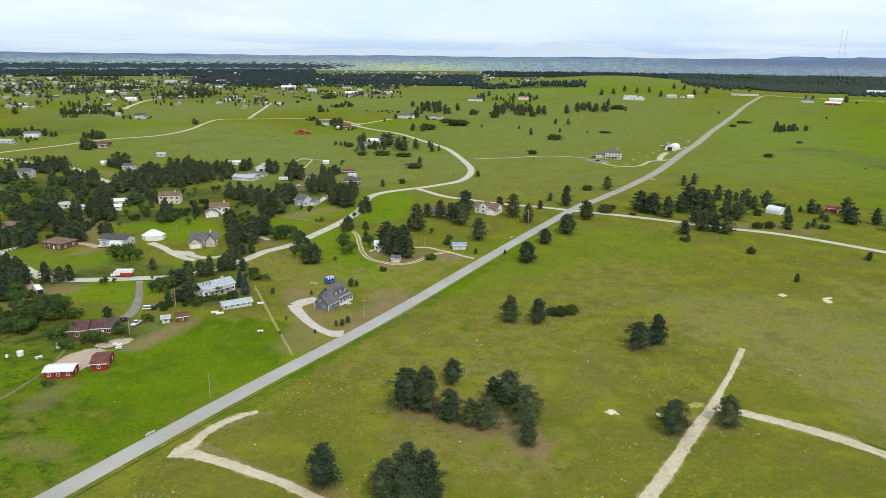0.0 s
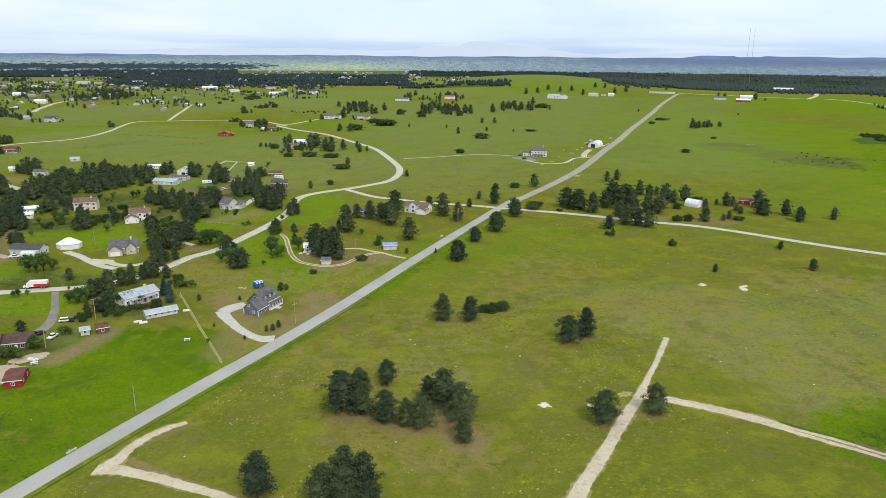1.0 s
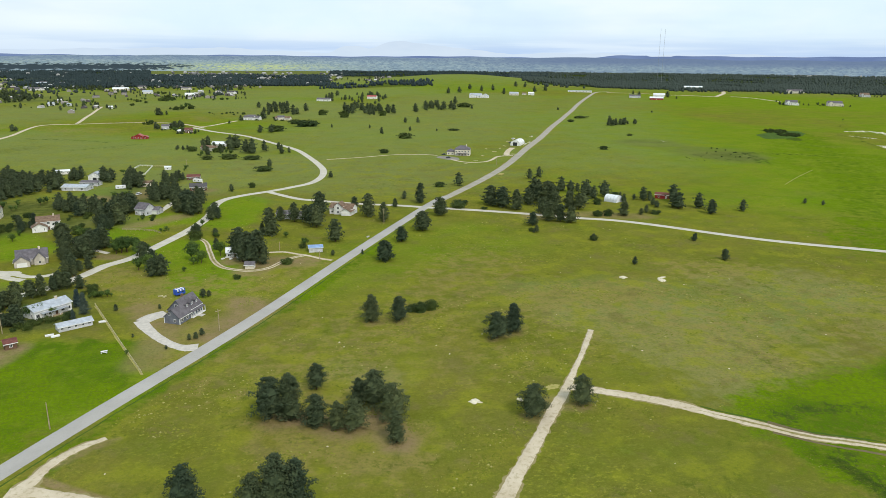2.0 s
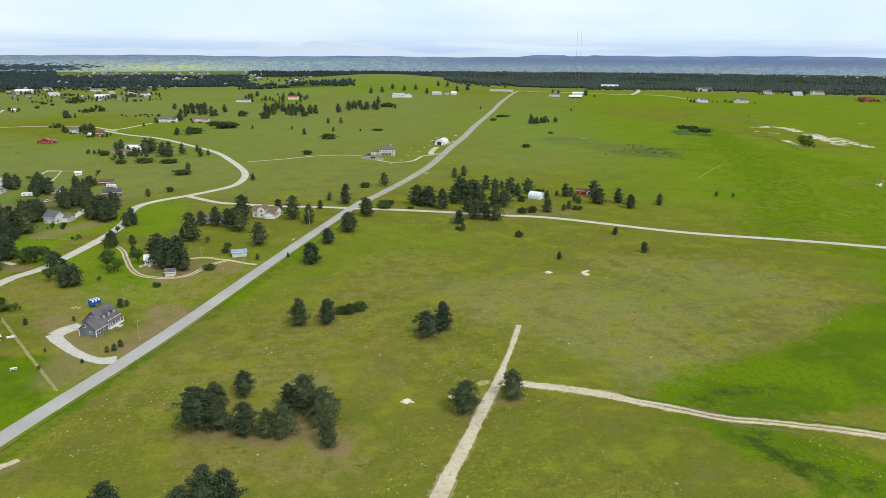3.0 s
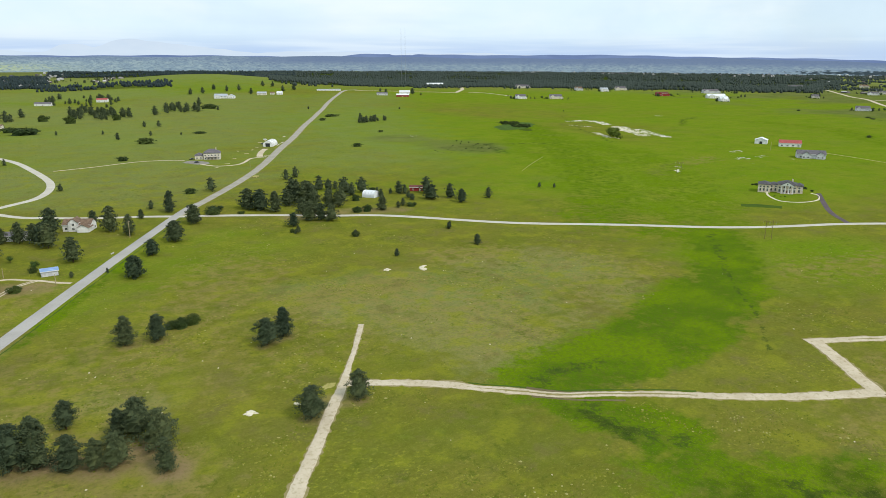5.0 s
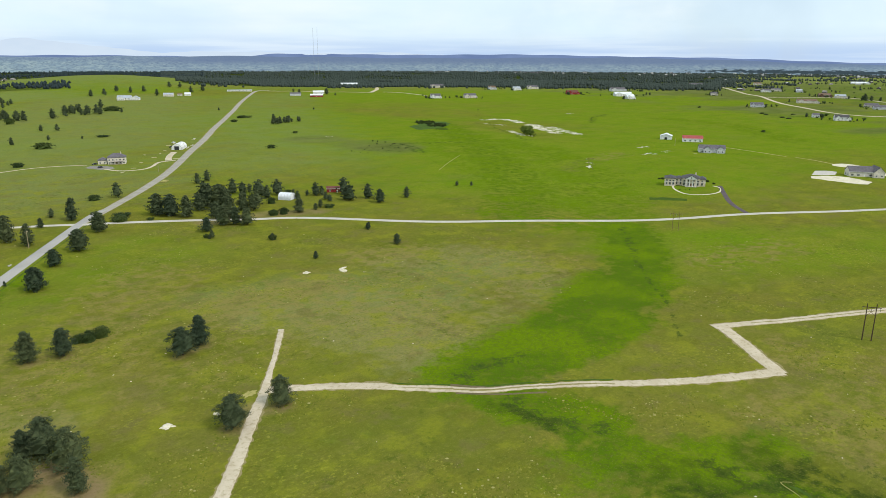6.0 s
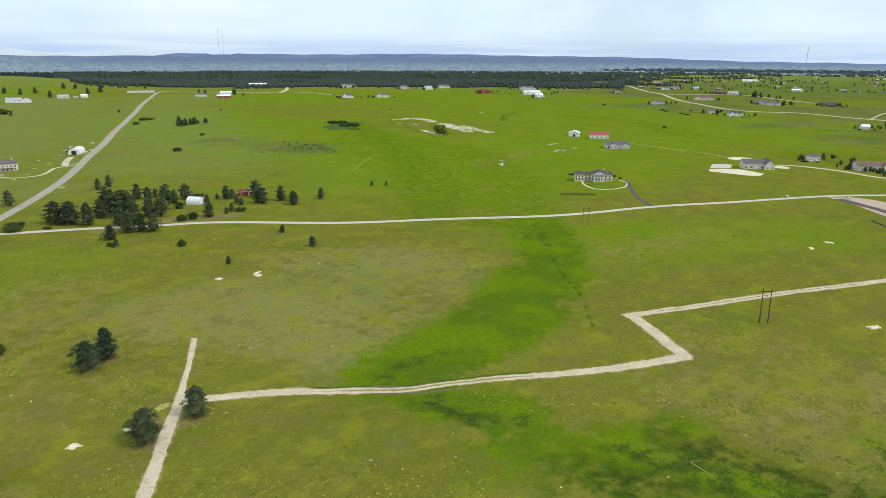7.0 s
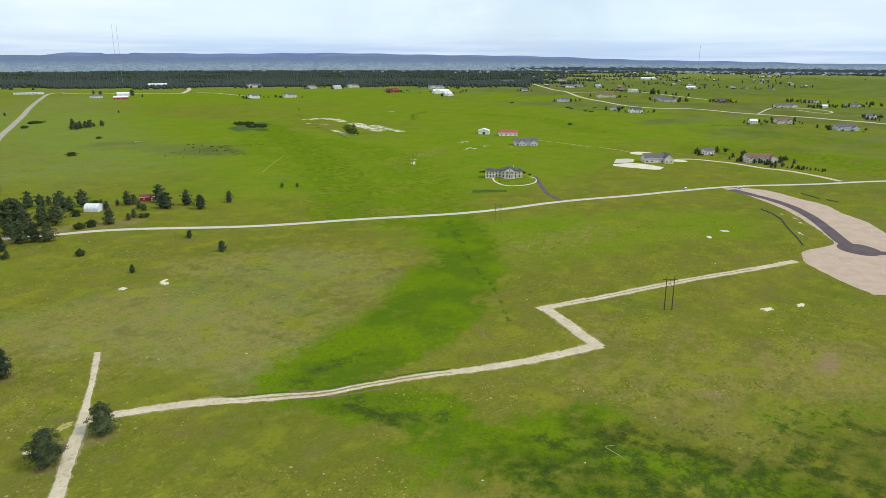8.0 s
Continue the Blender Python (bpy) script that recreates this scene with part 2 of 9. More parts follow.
M = dict(
    ground=ground_mat(), asphalt=asphalt_mat(), glass=glass_mat(),
    gravel=dirt_mat("pale_gravel", (0.44, 0.41, 0.345), (0.52, 0.485, 0.42), (0.36, 0.33, 0.26)),
    roadbase=dirt_mat("road_gravel", (0.30, 0.275, 0.225), (0.36, 0.335, 0.285), (0.25, 0.225, 0.175)),
    verge=dirt_mat("trodden_verge", (0.235, 0.20, 0.085), (0.27, 0.225, 0.11), (0.15, 0.15, 0.035)),
    track=dirt_mat("sandy_track", (0.45, 0.375, 0.265), (0.55, 0.475, 0.36), (0.26, 0.22, 0.11)),
    sand=dirt_mat("bare_sand", (0.40, 0.30, 0.235), (0.46, 0.36, 0.29), (0.36, 0.27, 0.19)),
    chalk=dirt_mat("chalky_spoil", (0.55, 0.49, 0.36), (0.68, 0.62, 0.50), (0.30, 0.29, 0.12)),
    greydirt=dirt_mat("grey_gravel", (0.20, 0.18, 0.16), (0.26, 0.24, 0.215), (0.13, 0.13, 0.07)),
    newtar=dirt_mat("new_asphalt", (0.095, 0.075, 0.082), (0.12, 0.095, 0.10), (0.085, 0.07, 0.075)),
    straw=dirt_mat("dry_straw", (0.30, 0.27, 0.085), (0.36, 0.32, 0.12), (0.22, 0.21, 0.05)),
    litter=dirt_mat("needle_litter", (0.12, 0.095, 0.05), (0.16, 0.13, 0.07), (0.085, 0.095, 0.03)),
    lawn=dirt_mat("mown_lawn", (0.046, 0.084, 0.008), (0.060, 0.100, 0.010), (0.034, 0.066, 0.007)),
    sage=dirt_mat("dark_scrub", (0.045, 0.085, 0.012), (0.07, 0.115, 0.016), (0.03, 0.06, 0.01)),
    pine=leaf_mat("pine_needles", (0.037, 0.055, 0.031), (0.060, 0.083, 0.043), (0.092, 0.116, 0.058)),
    spruce=leaf_mat("blue_spruce_needles", (0.03, 0.05, 0.045), (0.06, 0.09, 0.08), (0.09, 0.12, 0.11)),
    # scrub leaves in a lighter yellow-green, a sunlit look put into the colour
    willow=leaf_mat("sunlit_scrub_leaves", (0.080, 0.115, 0.016), (0.115, 0.160, 0.022), (0.165, 0.205, 0.040)),
    leaf=leaf_mat("broad_leaves", (0.038, 0.072, 0.018), (0.070, 0.120, 0.028), (0.105, 0.155, 0.045)),
    scrub=leaf_mat("scrub_oak_leaves", (0.030, 0.050, 0.016), (0.050, 0.078, 0.020), (0.075, 0.105, 0.03)),
    # the bluish tint in these needles stands in for distance haze
    hazepine=leaf_mat("haze_tinted_pine_needles", (0.030, 0.046, 0.048), (0.036, 0.053, 0.054), (0.042, 0.060, 0.060)),
    bark=plain("pine_bark", (0.10, 0.06, 0.035), 0.95, dirt=0.4, scale=2),
    white=plain("white_siding", (0.80, 0.79, 0.77), streak=(1, 1, 8)),
    cream=plain("cream_siding", (0.68, 0.62, 0.51), streak=(1, 1, 8)),
    tan=plain("tan_stucco", (0.66, 0.60, 0.52)),
    beige=plain("beige_siding", (0.55, 0.50, 0.43), streak=(1, 1, 8)),
    greysiding=plain("blue_grey_siding", (0.155, 0.165, 0.195), streak=(1, 1, 8)),
    palegrey=plain("pale_grey_siding", (0.58, 0.58, 0.60), streak=(1, 1, 8)),
    brown=plain("brown_siding", (0.15, 0.085, 0.055)),
    red=plain("barn_red_boards", (0.30, 0.030, 0.028), streak=(6, 6, 0.4)),
    stone=plain("tan_stone", (0.70, 0.60, 0.47), scale=1.5, dirt=0.3),
    shingle=plain("grey_shingle", (0.135, 0.122, 0.135), dirt=0.3, streak=(1, 1, 6)),
    darkshingle=plain("dark_shingle", (0.085, 0.080, 0.085), dirt=0.3),
    brownshingle=plain("brown_shingle", (0.19, 0.125, 0.085), dirt=0.35),
    plumshingle=plain("plum_brown_shingle", (0.105, 0.058, 0.055), dirt=0.35),
    redshingle=plain("red_brown_shingle", (0.16, 0.058, 0.048), dirt=0.35),
    bluemetal=plain("blue_metal_roof", (0.22, 0.33, 0.55), 0.45, dirt=0.2),
    whitemetal=plain("white_metal_roof", (0.74, 0.76, 0.79), 0.5, dirt=0.15),
    greymetal=plain("galvanised_roof", (0.44, 0.47, 0.52), 0.45, 0.2, dirt=0.25),
    redmetal=plain("red_metal_roof", (0.37, 0.075, 0.065), 0.5, dirt=0.25),
    trim=plain("white_trim", (0.78, 0.77, 0.75), dirt=0.08),
    wood=plain("weathered_pole_wood", (0.40, 0.32, 0.20), dirt=0.4, scale=1.5),
    yellowpole=plain("weathered_yellow_pole_wood", (0.22, 0.175, 0.055), dirt=0.4, scale=1.5),
    polewood=plain("creosoted_pole_wood", (0.085, 0.055, 0.032), dirt=0.4, scale=1.5),
    fence=plain("pale_fence_wood", (0.52, 0.46, 0.25), dirt=0.4, scale=1),
    steel=plain("galvanised_steel", (0.40, 0.41, 0.42), 0.4, 0.7),
    rubber=plain("tyre_rubber", (0.02, 0.02, 0.02), 0.9),
    carwhite=plain("white_car_paint", (0.75, 0.75, 0.76), 0.25, dirt=0.05),
    cardark=plain("dark_car_paint", (0.035, 0.038, 0.045), 0.25, dirt=0.1),
    carred=plain("red_car_paint", (0.50, 0.03, 0.025), 0.3, dirt=0.1),
    carblue=plain("blue_tarp", (0.03, 0.09, 0.45), 0.5, dirt=0.2),
    concrete=plain("pale_concrete", (0.50, 0.46, 0.41), dirt=0.2),
)


# ---------------------------------------------------------------- terrain
def relief(x, y):
    """Height of the land: nearly level, with shallow swells."""
    r = math.hypot(x, y)
    k = min(1.0, max(0.0, (r - 90) / 200))
    s = 0.5 * math.sin(x * 0.021 + 1.3) * math.cos(y * 0.017) + 0.35 * math.sin(0.033 * x - 0.029 * y)
    hill = 34.0 * math.exp(-(((x - 620) / 330) ** 2 + ((y - 2650) / 420) ** 2))
    return k * s * (1 if r < 2500 else max(0.0, 1 - (r - 2500) / 1000)) + hill


def relief_np(x, y):
    r = np.hypot(x, y)
    k = np.clip((r - 90) / 200, 0, 1)
    s = 0.5 * np.sin(x * 0.021 + 1.3) * np.cos(y * 0.017) + 0.35 * np.sin(0.033 * x - 0.029 * y)
    hill = 34.0 * np.exp(-(((x - 620) / 330) ** 2 + ((y - 2650) / 420) ** 2))
    return k * s * np.where(r < 2500, 1.0, np.clip(1 - (r - 2500) / 1000, 0, 1)) + hill


def stroke_field(x, y, strokes):
    """1 on the middle of each stroke, falling to 0 at its width."""
    out = np.zeros_like(x)
    for width, strength, pts in strokes:
        d = np.full_like(x, 1e9)
        if len(pts) == 1:
            d = np.hypot(x - pts[0][0], y - pts[0][1])
        for (ax, ay), (bx, by) in zip(pts, pts[1:]):
            ux, uy = bx - ax, by - ay
            t = np.clip(((x - ax) * ux + (y - ay) * uy) / (ux * ux + uy * uy + 1e-9), 0, 1)
            d = np.minimum(d, np.hypot(x - ax - t * ux, y - ay - t * uy))
        f = np.clip(1.25 - d / width, 0, 1)
        out = np.maximum(out, strength * f * f * (3 - 2 * f))
    return out


LUSH = [
    (26, 1.0, [(361, 273.4), (320.4, 231.9), (276.1, 200.5), (243, 184.9), (210.4, 176.4), (176.1, 171.6), (151.8, 166.7)]),
    (13, 0.9, [(233.2, 165.3), (201.6, 160.3), (170, 157.1)]),
    (46, 0.62, [(330.8, 338.6), (390.1, 396.5), (481, 517.8), (581.5, 683.9), (693.5, 883.7)]),
    (18, 0.6, [(137.6, 111.4), (151.7, 97.2), (169.7, 85.5)]), (18, 0.5, [(130.6, 97.9), (143.7, 83.1), (166.8, 67.9)]),
    (21, 1.0, [(142.2, 167.4), (161.1, 167.9), (188.9, 175.1), (225.9, 189.9), (267.6, 207.8)]),
    (19, 0.7, [(267.6, 207.8), (298.2, 220.9), (328.1, 241.7), (344.2, 273.6), (333.3, 297)]),
    (52, 0.52, [(379.2, 301), (463.2, 386.2), (553.6, 492.1), (591.3, 577.6), (603.6, 667.3)]),
    (60, 0.45, [(334.8, 323.7), (393.5, 393.6), (441.8, 460.5), (470.1, 526.8), (541.3, 679), (633.7, 820.8)]),
    (11, 0.9, [(141.4, 144.6), (143.9, 130), (147.1, 113.2), (150.6, 98.2), (154.8, 81.8), (163.5, 56.5)]),
    (20, 0.6, [(157, 66), (167.4, 44.4), (174.7, 23.3)]),
    (30, 0.42, [(208.4, 33.4), (208.6, 13.4), (232.7, 2.3)]),
    (11, 0.8, [(141.1, 114.2), (152.5, 94.7), (163.5, 75.8), (166.9, 57.6), (169.3, 37.9)]),
    (16, 0.9, [(138.9, 148.9), (142.6, 138.4), (150.1, 128.7), (154, 121.9)]),
    (22, 0.75, [(142.1, 111.1), (143.1, 100.4), (144.1, 90.3), (146.7, 78.5), (151.2, 66.2), (154.3, 55.8)]),
    (14, 0.7, [(156.1, 93.2), (173.4, 86.3), (182.5, 83.7)]),
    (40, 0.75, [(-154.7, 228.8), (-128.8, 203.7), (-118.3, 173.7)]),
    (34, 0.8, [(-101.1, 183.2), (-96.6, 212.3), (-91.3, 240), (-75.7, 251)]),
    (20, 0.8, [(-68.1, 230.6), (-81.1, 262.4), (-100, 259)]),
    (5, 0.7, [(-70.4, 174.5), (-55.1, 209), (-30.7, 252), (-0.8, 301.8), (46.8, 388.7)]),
    # darker green at the west edge, partly standing in for lens falloff
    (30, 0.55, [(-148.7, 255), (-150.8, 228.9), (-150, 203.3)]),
    (70, 0.55, [(832, 259.7), (845.7, 189.8), (819.9, 127.7), (793.4, 79.2)]),
    (60, 0.5, [(1068.5, 268.8), (1016.2, 183.9), (1003.3, 104.2)]),
    (40, 0.5, [(1065.9, 743.7), (1062.9, 621.1), (924.8, 445.8)]),
    (900, 0.42, [(2300, 700), (3600, 900)]),
    (26, 0.5, [(-332.4, 537.5), (-276.7, 459.9), (-286.9, 517.2)]),
]
SEDGE = [
    # the first two strokes darken the west field, partly for lens falloff
    (42, 0.5, [(-165, 265), (-140, 205), (-118, 160)]), (30, 0.36, [(-120, 190), (-100, 175)]), (30, 0.5, [(140.8, 70.5), (158.1, 48.3), (185.2, 21.6)]), (26, 0.44, [(172, 66), (196.7, 38.2), (218.5, 20.4)]),
    (16, 1.0, [(681.9, 930.1), (668.7, 880.2), (645.1, 822.1)]),
    (12, 0.62, [(161.8, 73.2), (168, 51.9), (176.3, 33)]),
    (14, 0.6, [(151.2, 57.2), (165.6, 36.9)]),
    (16, 0.5, [(178, 47.9), (195.2, 30.5)]),
    (8, 0.6, [(141, 147), (140.8, 129.5), (149.7, 119.5)]), (7, 0.62, [(137.6, 166), (150, 170), (166, 168)]),
    (11, 0.55, [(160, 84), (169.7, 72), (176, 52)]), (2.2, 0.55, [(300.6, 216), (281.4, 195.9), (259.9, 170.3), (227.4, 141.7)]),
    (6, 0.5, [(361, 275), (330, 245), (300.6, 216)]), (14, 0.6, [(560, 690), (500, 715), (471, 641)]), (9, 0.55, [(430, 690), (455, 660)]),
    (6, 0.6, [(640, 640), (720, 790), (860, 1000)]), (10, 0.7, [(900, 760), (985, 830), (1060, 860)]), (5, 0.6, [(820, 1040), (930, 960), (1000, 860)]),
    (10, 0.55, [(-330, 985), (-270, 960), (-215, 925)]), (16, 0.5, [(-240, 860), (-180, 900)]), (14, 0.45, [(300, 1240), (340, 1210)]),
    (26, 0.6, [(1290, 660), (1330, 590)]), (20, 0.6, [(1120, 350), (1160, 300), (1180, 240)]),
]
SILVER = [
    (34, 0.8, [(149.7, 251), (151.1, 219.5), (147.5, 192.9)]), (24, 0.7, [(112, 262), (125.3, 249.5), (130.8, 221.5)]), (16, 0.6, [(12, 228), (26, 216)]), (30, 0.62, [(202.2, 293.5), (239.6, 290), (249.9, 266), (240, 240), (228, 216)]), (24, 0.5, [(174.1, 237.1), (190, 222), (185, 198)]),
]
SAND = [
    (2.2, 0.62, [(517.4, 112.1), (509, 100.1), (489, 86.4)]),
    (2.2, 0.62, [(470.1, 90.9), (453.9, 75.6)]),
    (3, 0.8, [(702.6, 447.1), (733.7, 445.6)]),
    (13, 1.0, [(796.1, 898.1), (823.6, 894.6), (827.8, 868.6), (809.4, 829.5)]),
    (7, 0.85, [(750.2, 845.1), (761.4, 809.1)]),
    (17, 1.0, [(802.1, 796.6), (777.9, 756.9), (769.3, 729.8)]), (13, 0.9, [(769.3, 729.8), (742.7, 689.1)]),
    (11, 0.85, [(802.1, 758.6), (775.4, 701.5), (757, 662)]),
    (8, 0.8, [(706.8, 744.1), (679.9, 688.1), (694.4, 684.1)]),
    (7, 0.95, [(657.9, 476.2), (672, 476)]), (5, 0.85, [(687.5, 475.4), (703, 477.6)]), (5, 0.85, [(694, 514.8), (711, 516.8)]), (4, 0.8, [(640, 448), (652, 440)]),
    (5, 0.66, [(533, 450), (548, 463)]),
    (5, 0.75, [(560.2, 474), (560.2, 466)]),
    (6, 0.7, [(994.3, 908.8), (1029.4, 894.7)]),
    (5, 0.6, [(462, 840), (470, 832)]), (4, 0.6, [(300, 1130), (330, 1118)]),
]
HEATH = [
    (55, 0.85, [(-330, 570), (-250, 530), (-160, 530), (-110, 560)]), (34, 0.85, [(-260, 430), (-215, 455), (-170, 480), (-115, 480)]), (26, 0.8, [(-195, 310), (-160, 345), (-112, 330), (-105, 300)]), (24, 0.8, [(-175, 262), (-140, 250), (-118, 262)]), (90, 0.5, [(-620, 1260), (-520, 900)]), (260, 0.55, [(-1200, 2150), (-900, 2000), (-600, 1850)]),
    (900, 1.0, [(-1500, 3900), (-200, 4150), (900, 4000)]),
    (60, 0.75, [(429.2, 809.7), (457, 748.9), (467.1, 691.3)]),
    (900, 1.0, [(2300, 1000), (3000, 500), (3400, -100)]), (330, 0.8, [(1500, 620), (1500, 250), (1420, -100)]), (200, 0.6, [(1130, 330), (1000, 60)]), (120, 0.5, [(660, 60), (560, 40)]),
]
DRY = [
    (40, 0.55, [(-12.5, 231.7), (16.7, 253), (51.1, 278.1), (90.3, 343.2)]),
    (34, 0.5, [(105, 273.5), (147.2, 269), (175.1, 237.8)]),
    (40, 0.4, [(43.7, 232.8), (84.1, 233.7), (112.7, 255.1)]),
    (26, 0.75, [(3.3, 210.1), (10, 195.1), (-0.2, 184.8), (18.7, 175.9)]),
    (30, 0.85, [(270, 32.3), (253.7, 33.9)]),
    (40, 0.6, [(211.1, 79.4), (217.2, 58.8), (216, 40.9)]),
    (26, 0.8, [(105.9, 283), (128.6, 284.1), (152.8, 287.2)]),
    (22, 0.7, [(195.1, 317.8), (221, 310.4)]),
    (60, 0.42, [(127.9, 264.6), (176, 245.9), (250.7, 247.3)]),
    (34, 0.5, [(130.1, 254.5), (162.7, 244.5), (154.2, 201.5)]),
    (30, 0.5, [(247, 106.7), (255.5, 86.1), (234.9, 69.3)]),
    (30, 0.45, [(248.3, 75), (247, 60.5), (264.4, 38.4)]),
    (24, 0.5, [(331.3, 222.6), (344.9, 195.4), (389.4, 189.1)]),
    (20, 0.6, [(-51.9, 339.1), (-24.5, 313.2), (-6.9, 350.3), (4.8, 361)]),
    (16, 0.9, [(-79.9, 338.3), (-63.9, 320.6), (-45.5, 263.3), (-37.2, 251.8)]),
    (22, 0.8, [(-95, 359.4), (-79, 342.3), (-67.5, 332.8)]),
    (30, 0.45, [(-369.8, 1158.3), (-308.3, 1069.5), (-236.6, 1050.1)]),
    (20, 0.5, [(638.4, 497), (558.9, 477.9), (503.7, 451.3)]),
]
GREEN = [
    (420, 1.1, [(380, 2560), (620, 2650), (850, 2560)]), (240, 0.9, [(240, 2050), (560, 2150), (420, 2400)]), (300, 0.7, [(-150, 1750), (100, 1900)]),
    (22, 1.3, [(-211, 446.8), (-194, 441.9), (-171.9, 442.8), (-149.3, 412.9)]),
    (20, 0.6, [(-185.9, 350.1), (-172.1, 350.5), (-149.6, 344.3), (-137.2, 348.1)]),
    (18, 0.5, [(-225.6, 359.8), (-209.5, 349.4)]),
    (20, 1.3, [(-163.4, 309.8), (-148.9, 307.4), (-141.9, 307.6)]),
    (22, 1.3, [(-101, 444.4), (-95.2, 479.9), (-75.2, 480.7)]),
    (26, 1.3, [(-72.7, 396.3), (-63.4, 401.1), (-52.2, 360.7), (-42.7, 333.5)]),
    (24, 1.3, [(-48.1, 522.8), (-38.5, 530.7), (-43.4, 469.6)]),
    (20, 1.2, [(-147.3, 584.3), (-139.8, 594.1)]),
    (30, 1.2, [(-72.1, 230.5), (-97, 250.5), (-103.7, 225.2)]),
    (230, 1.0, [(560, 1100), (491.3, 461.7), (884.9, 517.9), (1084.3, 452)]),
    (300, 0.55, [(-458.7, 991.7), (-198.7, 877.8), (93.4, 1036.9), (327.6, 1143.5), (675.7, 1405.5)]),
    (520, 0.85, [(1122.4, 1571.8), (1502.5, 1331.8), (1085.9, 581.8)]),
    (60, 0.55, [(33.9, 351.5), (68.7, 385.7), (103.8, 399.3)]),
    (70, 0.55, [(335.8, 212.5), (415.7, 179), (449.1, 136.7)]),
]
SOIL = [
    (5, 0.8, [(272.7, 34), (257.6, 33.6)]),
    (5, 0.6, [(216.2, 60.2), (217.4, 56.6)]),
    (20, 0.4, [(-444.9, 1137.1), (-415.2, 1123.1), (-403.2, 1141)]),
    (24, 0.4, [(-308.1, 1069.6), (-287.5, 1102.2), (-253.3, 1083.5)]),
    (20, 0.4, [(-187.2, 1275.7), (-156.6, 1278.8), (-134.4, 1202.2)]),
    (12, 0.7, [(-99.5, 461.4), (-86.2, 474), (-74.8, 487.1)]),
    (8, 0.7, [(-103.9, 395.3), (-94, 391.3)]),
    (10, 0.8, [(-34.4, 368.8), (-31.9, 376.7)]),
    (8, 0.7, [(-194.9, 368.4), (-192.2, 380.4)]),
    (9, 0.5, [(-124.7, 196.3), (-122, 207.8)]),
    (8, 0.5, [(-116.7, 173.8), (-104.5, 171.1)]),
    (8, 0.8, [(-112.8, 242.1), (-105.5, 256), (-103.2, 268.1)]),
    (2.2, 0.8, [(-68.6, 177.1), (-64.5, 174.2), (-57.2, 169), (-45, 160.8), (-35, 155.1)]),
    (3.0, 0.6, [(-65.5, 182.4), (-58.9, 190.2), (-53, 193.8)]),
    (9, 0.75, [(-8, 195.5), (1.4, 193.2), (11.3, 185.7), (20.9, 191.8), (24.7, 176)]),
    (7, 0.55, [(-30.8, 153.6), (-25, 151.8)]),
    (6, 0.5, [(28, 269.9), (39.3, 268.9)]),
    (6, 0.5, [(71.5, 243.4), (81.2, 247.8)]),
    (7, 0.6, [(67.2, 182.8), (75.7, 191.1), (83.5, 187.2)]),
    (14, 0.75, [(-32.7, 269.7), (-20.4, 290.2), (-23.6, 301.3)]),
    (12, 0.6, [(-55.4, 246), (-52.1, 275.7), (-67.3, 304)]),
    (14, 0.7, [(-24.3, 349.8), (-13.3, 365.9), (1.8, 360.9)]),
    (16, 0.6, [(157.8, 449.1), (198, 445.2), (226.3, 431.1)]),
    (14, 0.7, [(-180, 291), (-177.8, 303.8), (-174.7, 309.2)]),
    (16, 0.6, [(-147.3, 562), (-128.7, 546.7), (-114.3, 563.5), (-110, 589.8)]),
    (14, 0.6, [(-79.3, 573.6), (-67.8, 581.1)]),
    (14, 0.6, [(-235, 461.5), (-198, 393.6)]),
    (10, 0.7, [(-311.7, 638.7), (-282.2, 614.4)]),
]
PALE_HAZE = [
    # far strokes tint the pasture towards haze; the last is pale meadow
    (200, 0.55, [(300, 720), (420, 1000), (620, 1450), (800, 1750)]), (300, 0.7, [(150, 1000), (300, 1400), (450, 1800)]), (200, 0.6, [(-420, 820), (-250, 800)]), (120, 0.6, [(60, 640), (140, 640)]),
    (170, 0.75, [(-347.1, 963.8), (-193.7, 797.7), (-112.3, 855.3)]),
    (150, 0.75, [(-87.5, 661.7), (-14.2, 701.4)]),
    (260, 0.8, [(-537.3, 1277.5), (-398.1, 1514.5), (-110.6, 1643.8), (77.8, 1342.4)]),
    (160, 0.65, [(56.4, 960.1), (110.1, 793.1), (58.7, 636.9)]),
    (380, 0.7, [(-935.2, 1747.3), (-581.2, 1932), (181.6, 2053.3)]),
    (36, 0.6, [(110.6, 287.7), (155.2, 283.6), (184, 250.2), (230.1, 266.2)]),
]
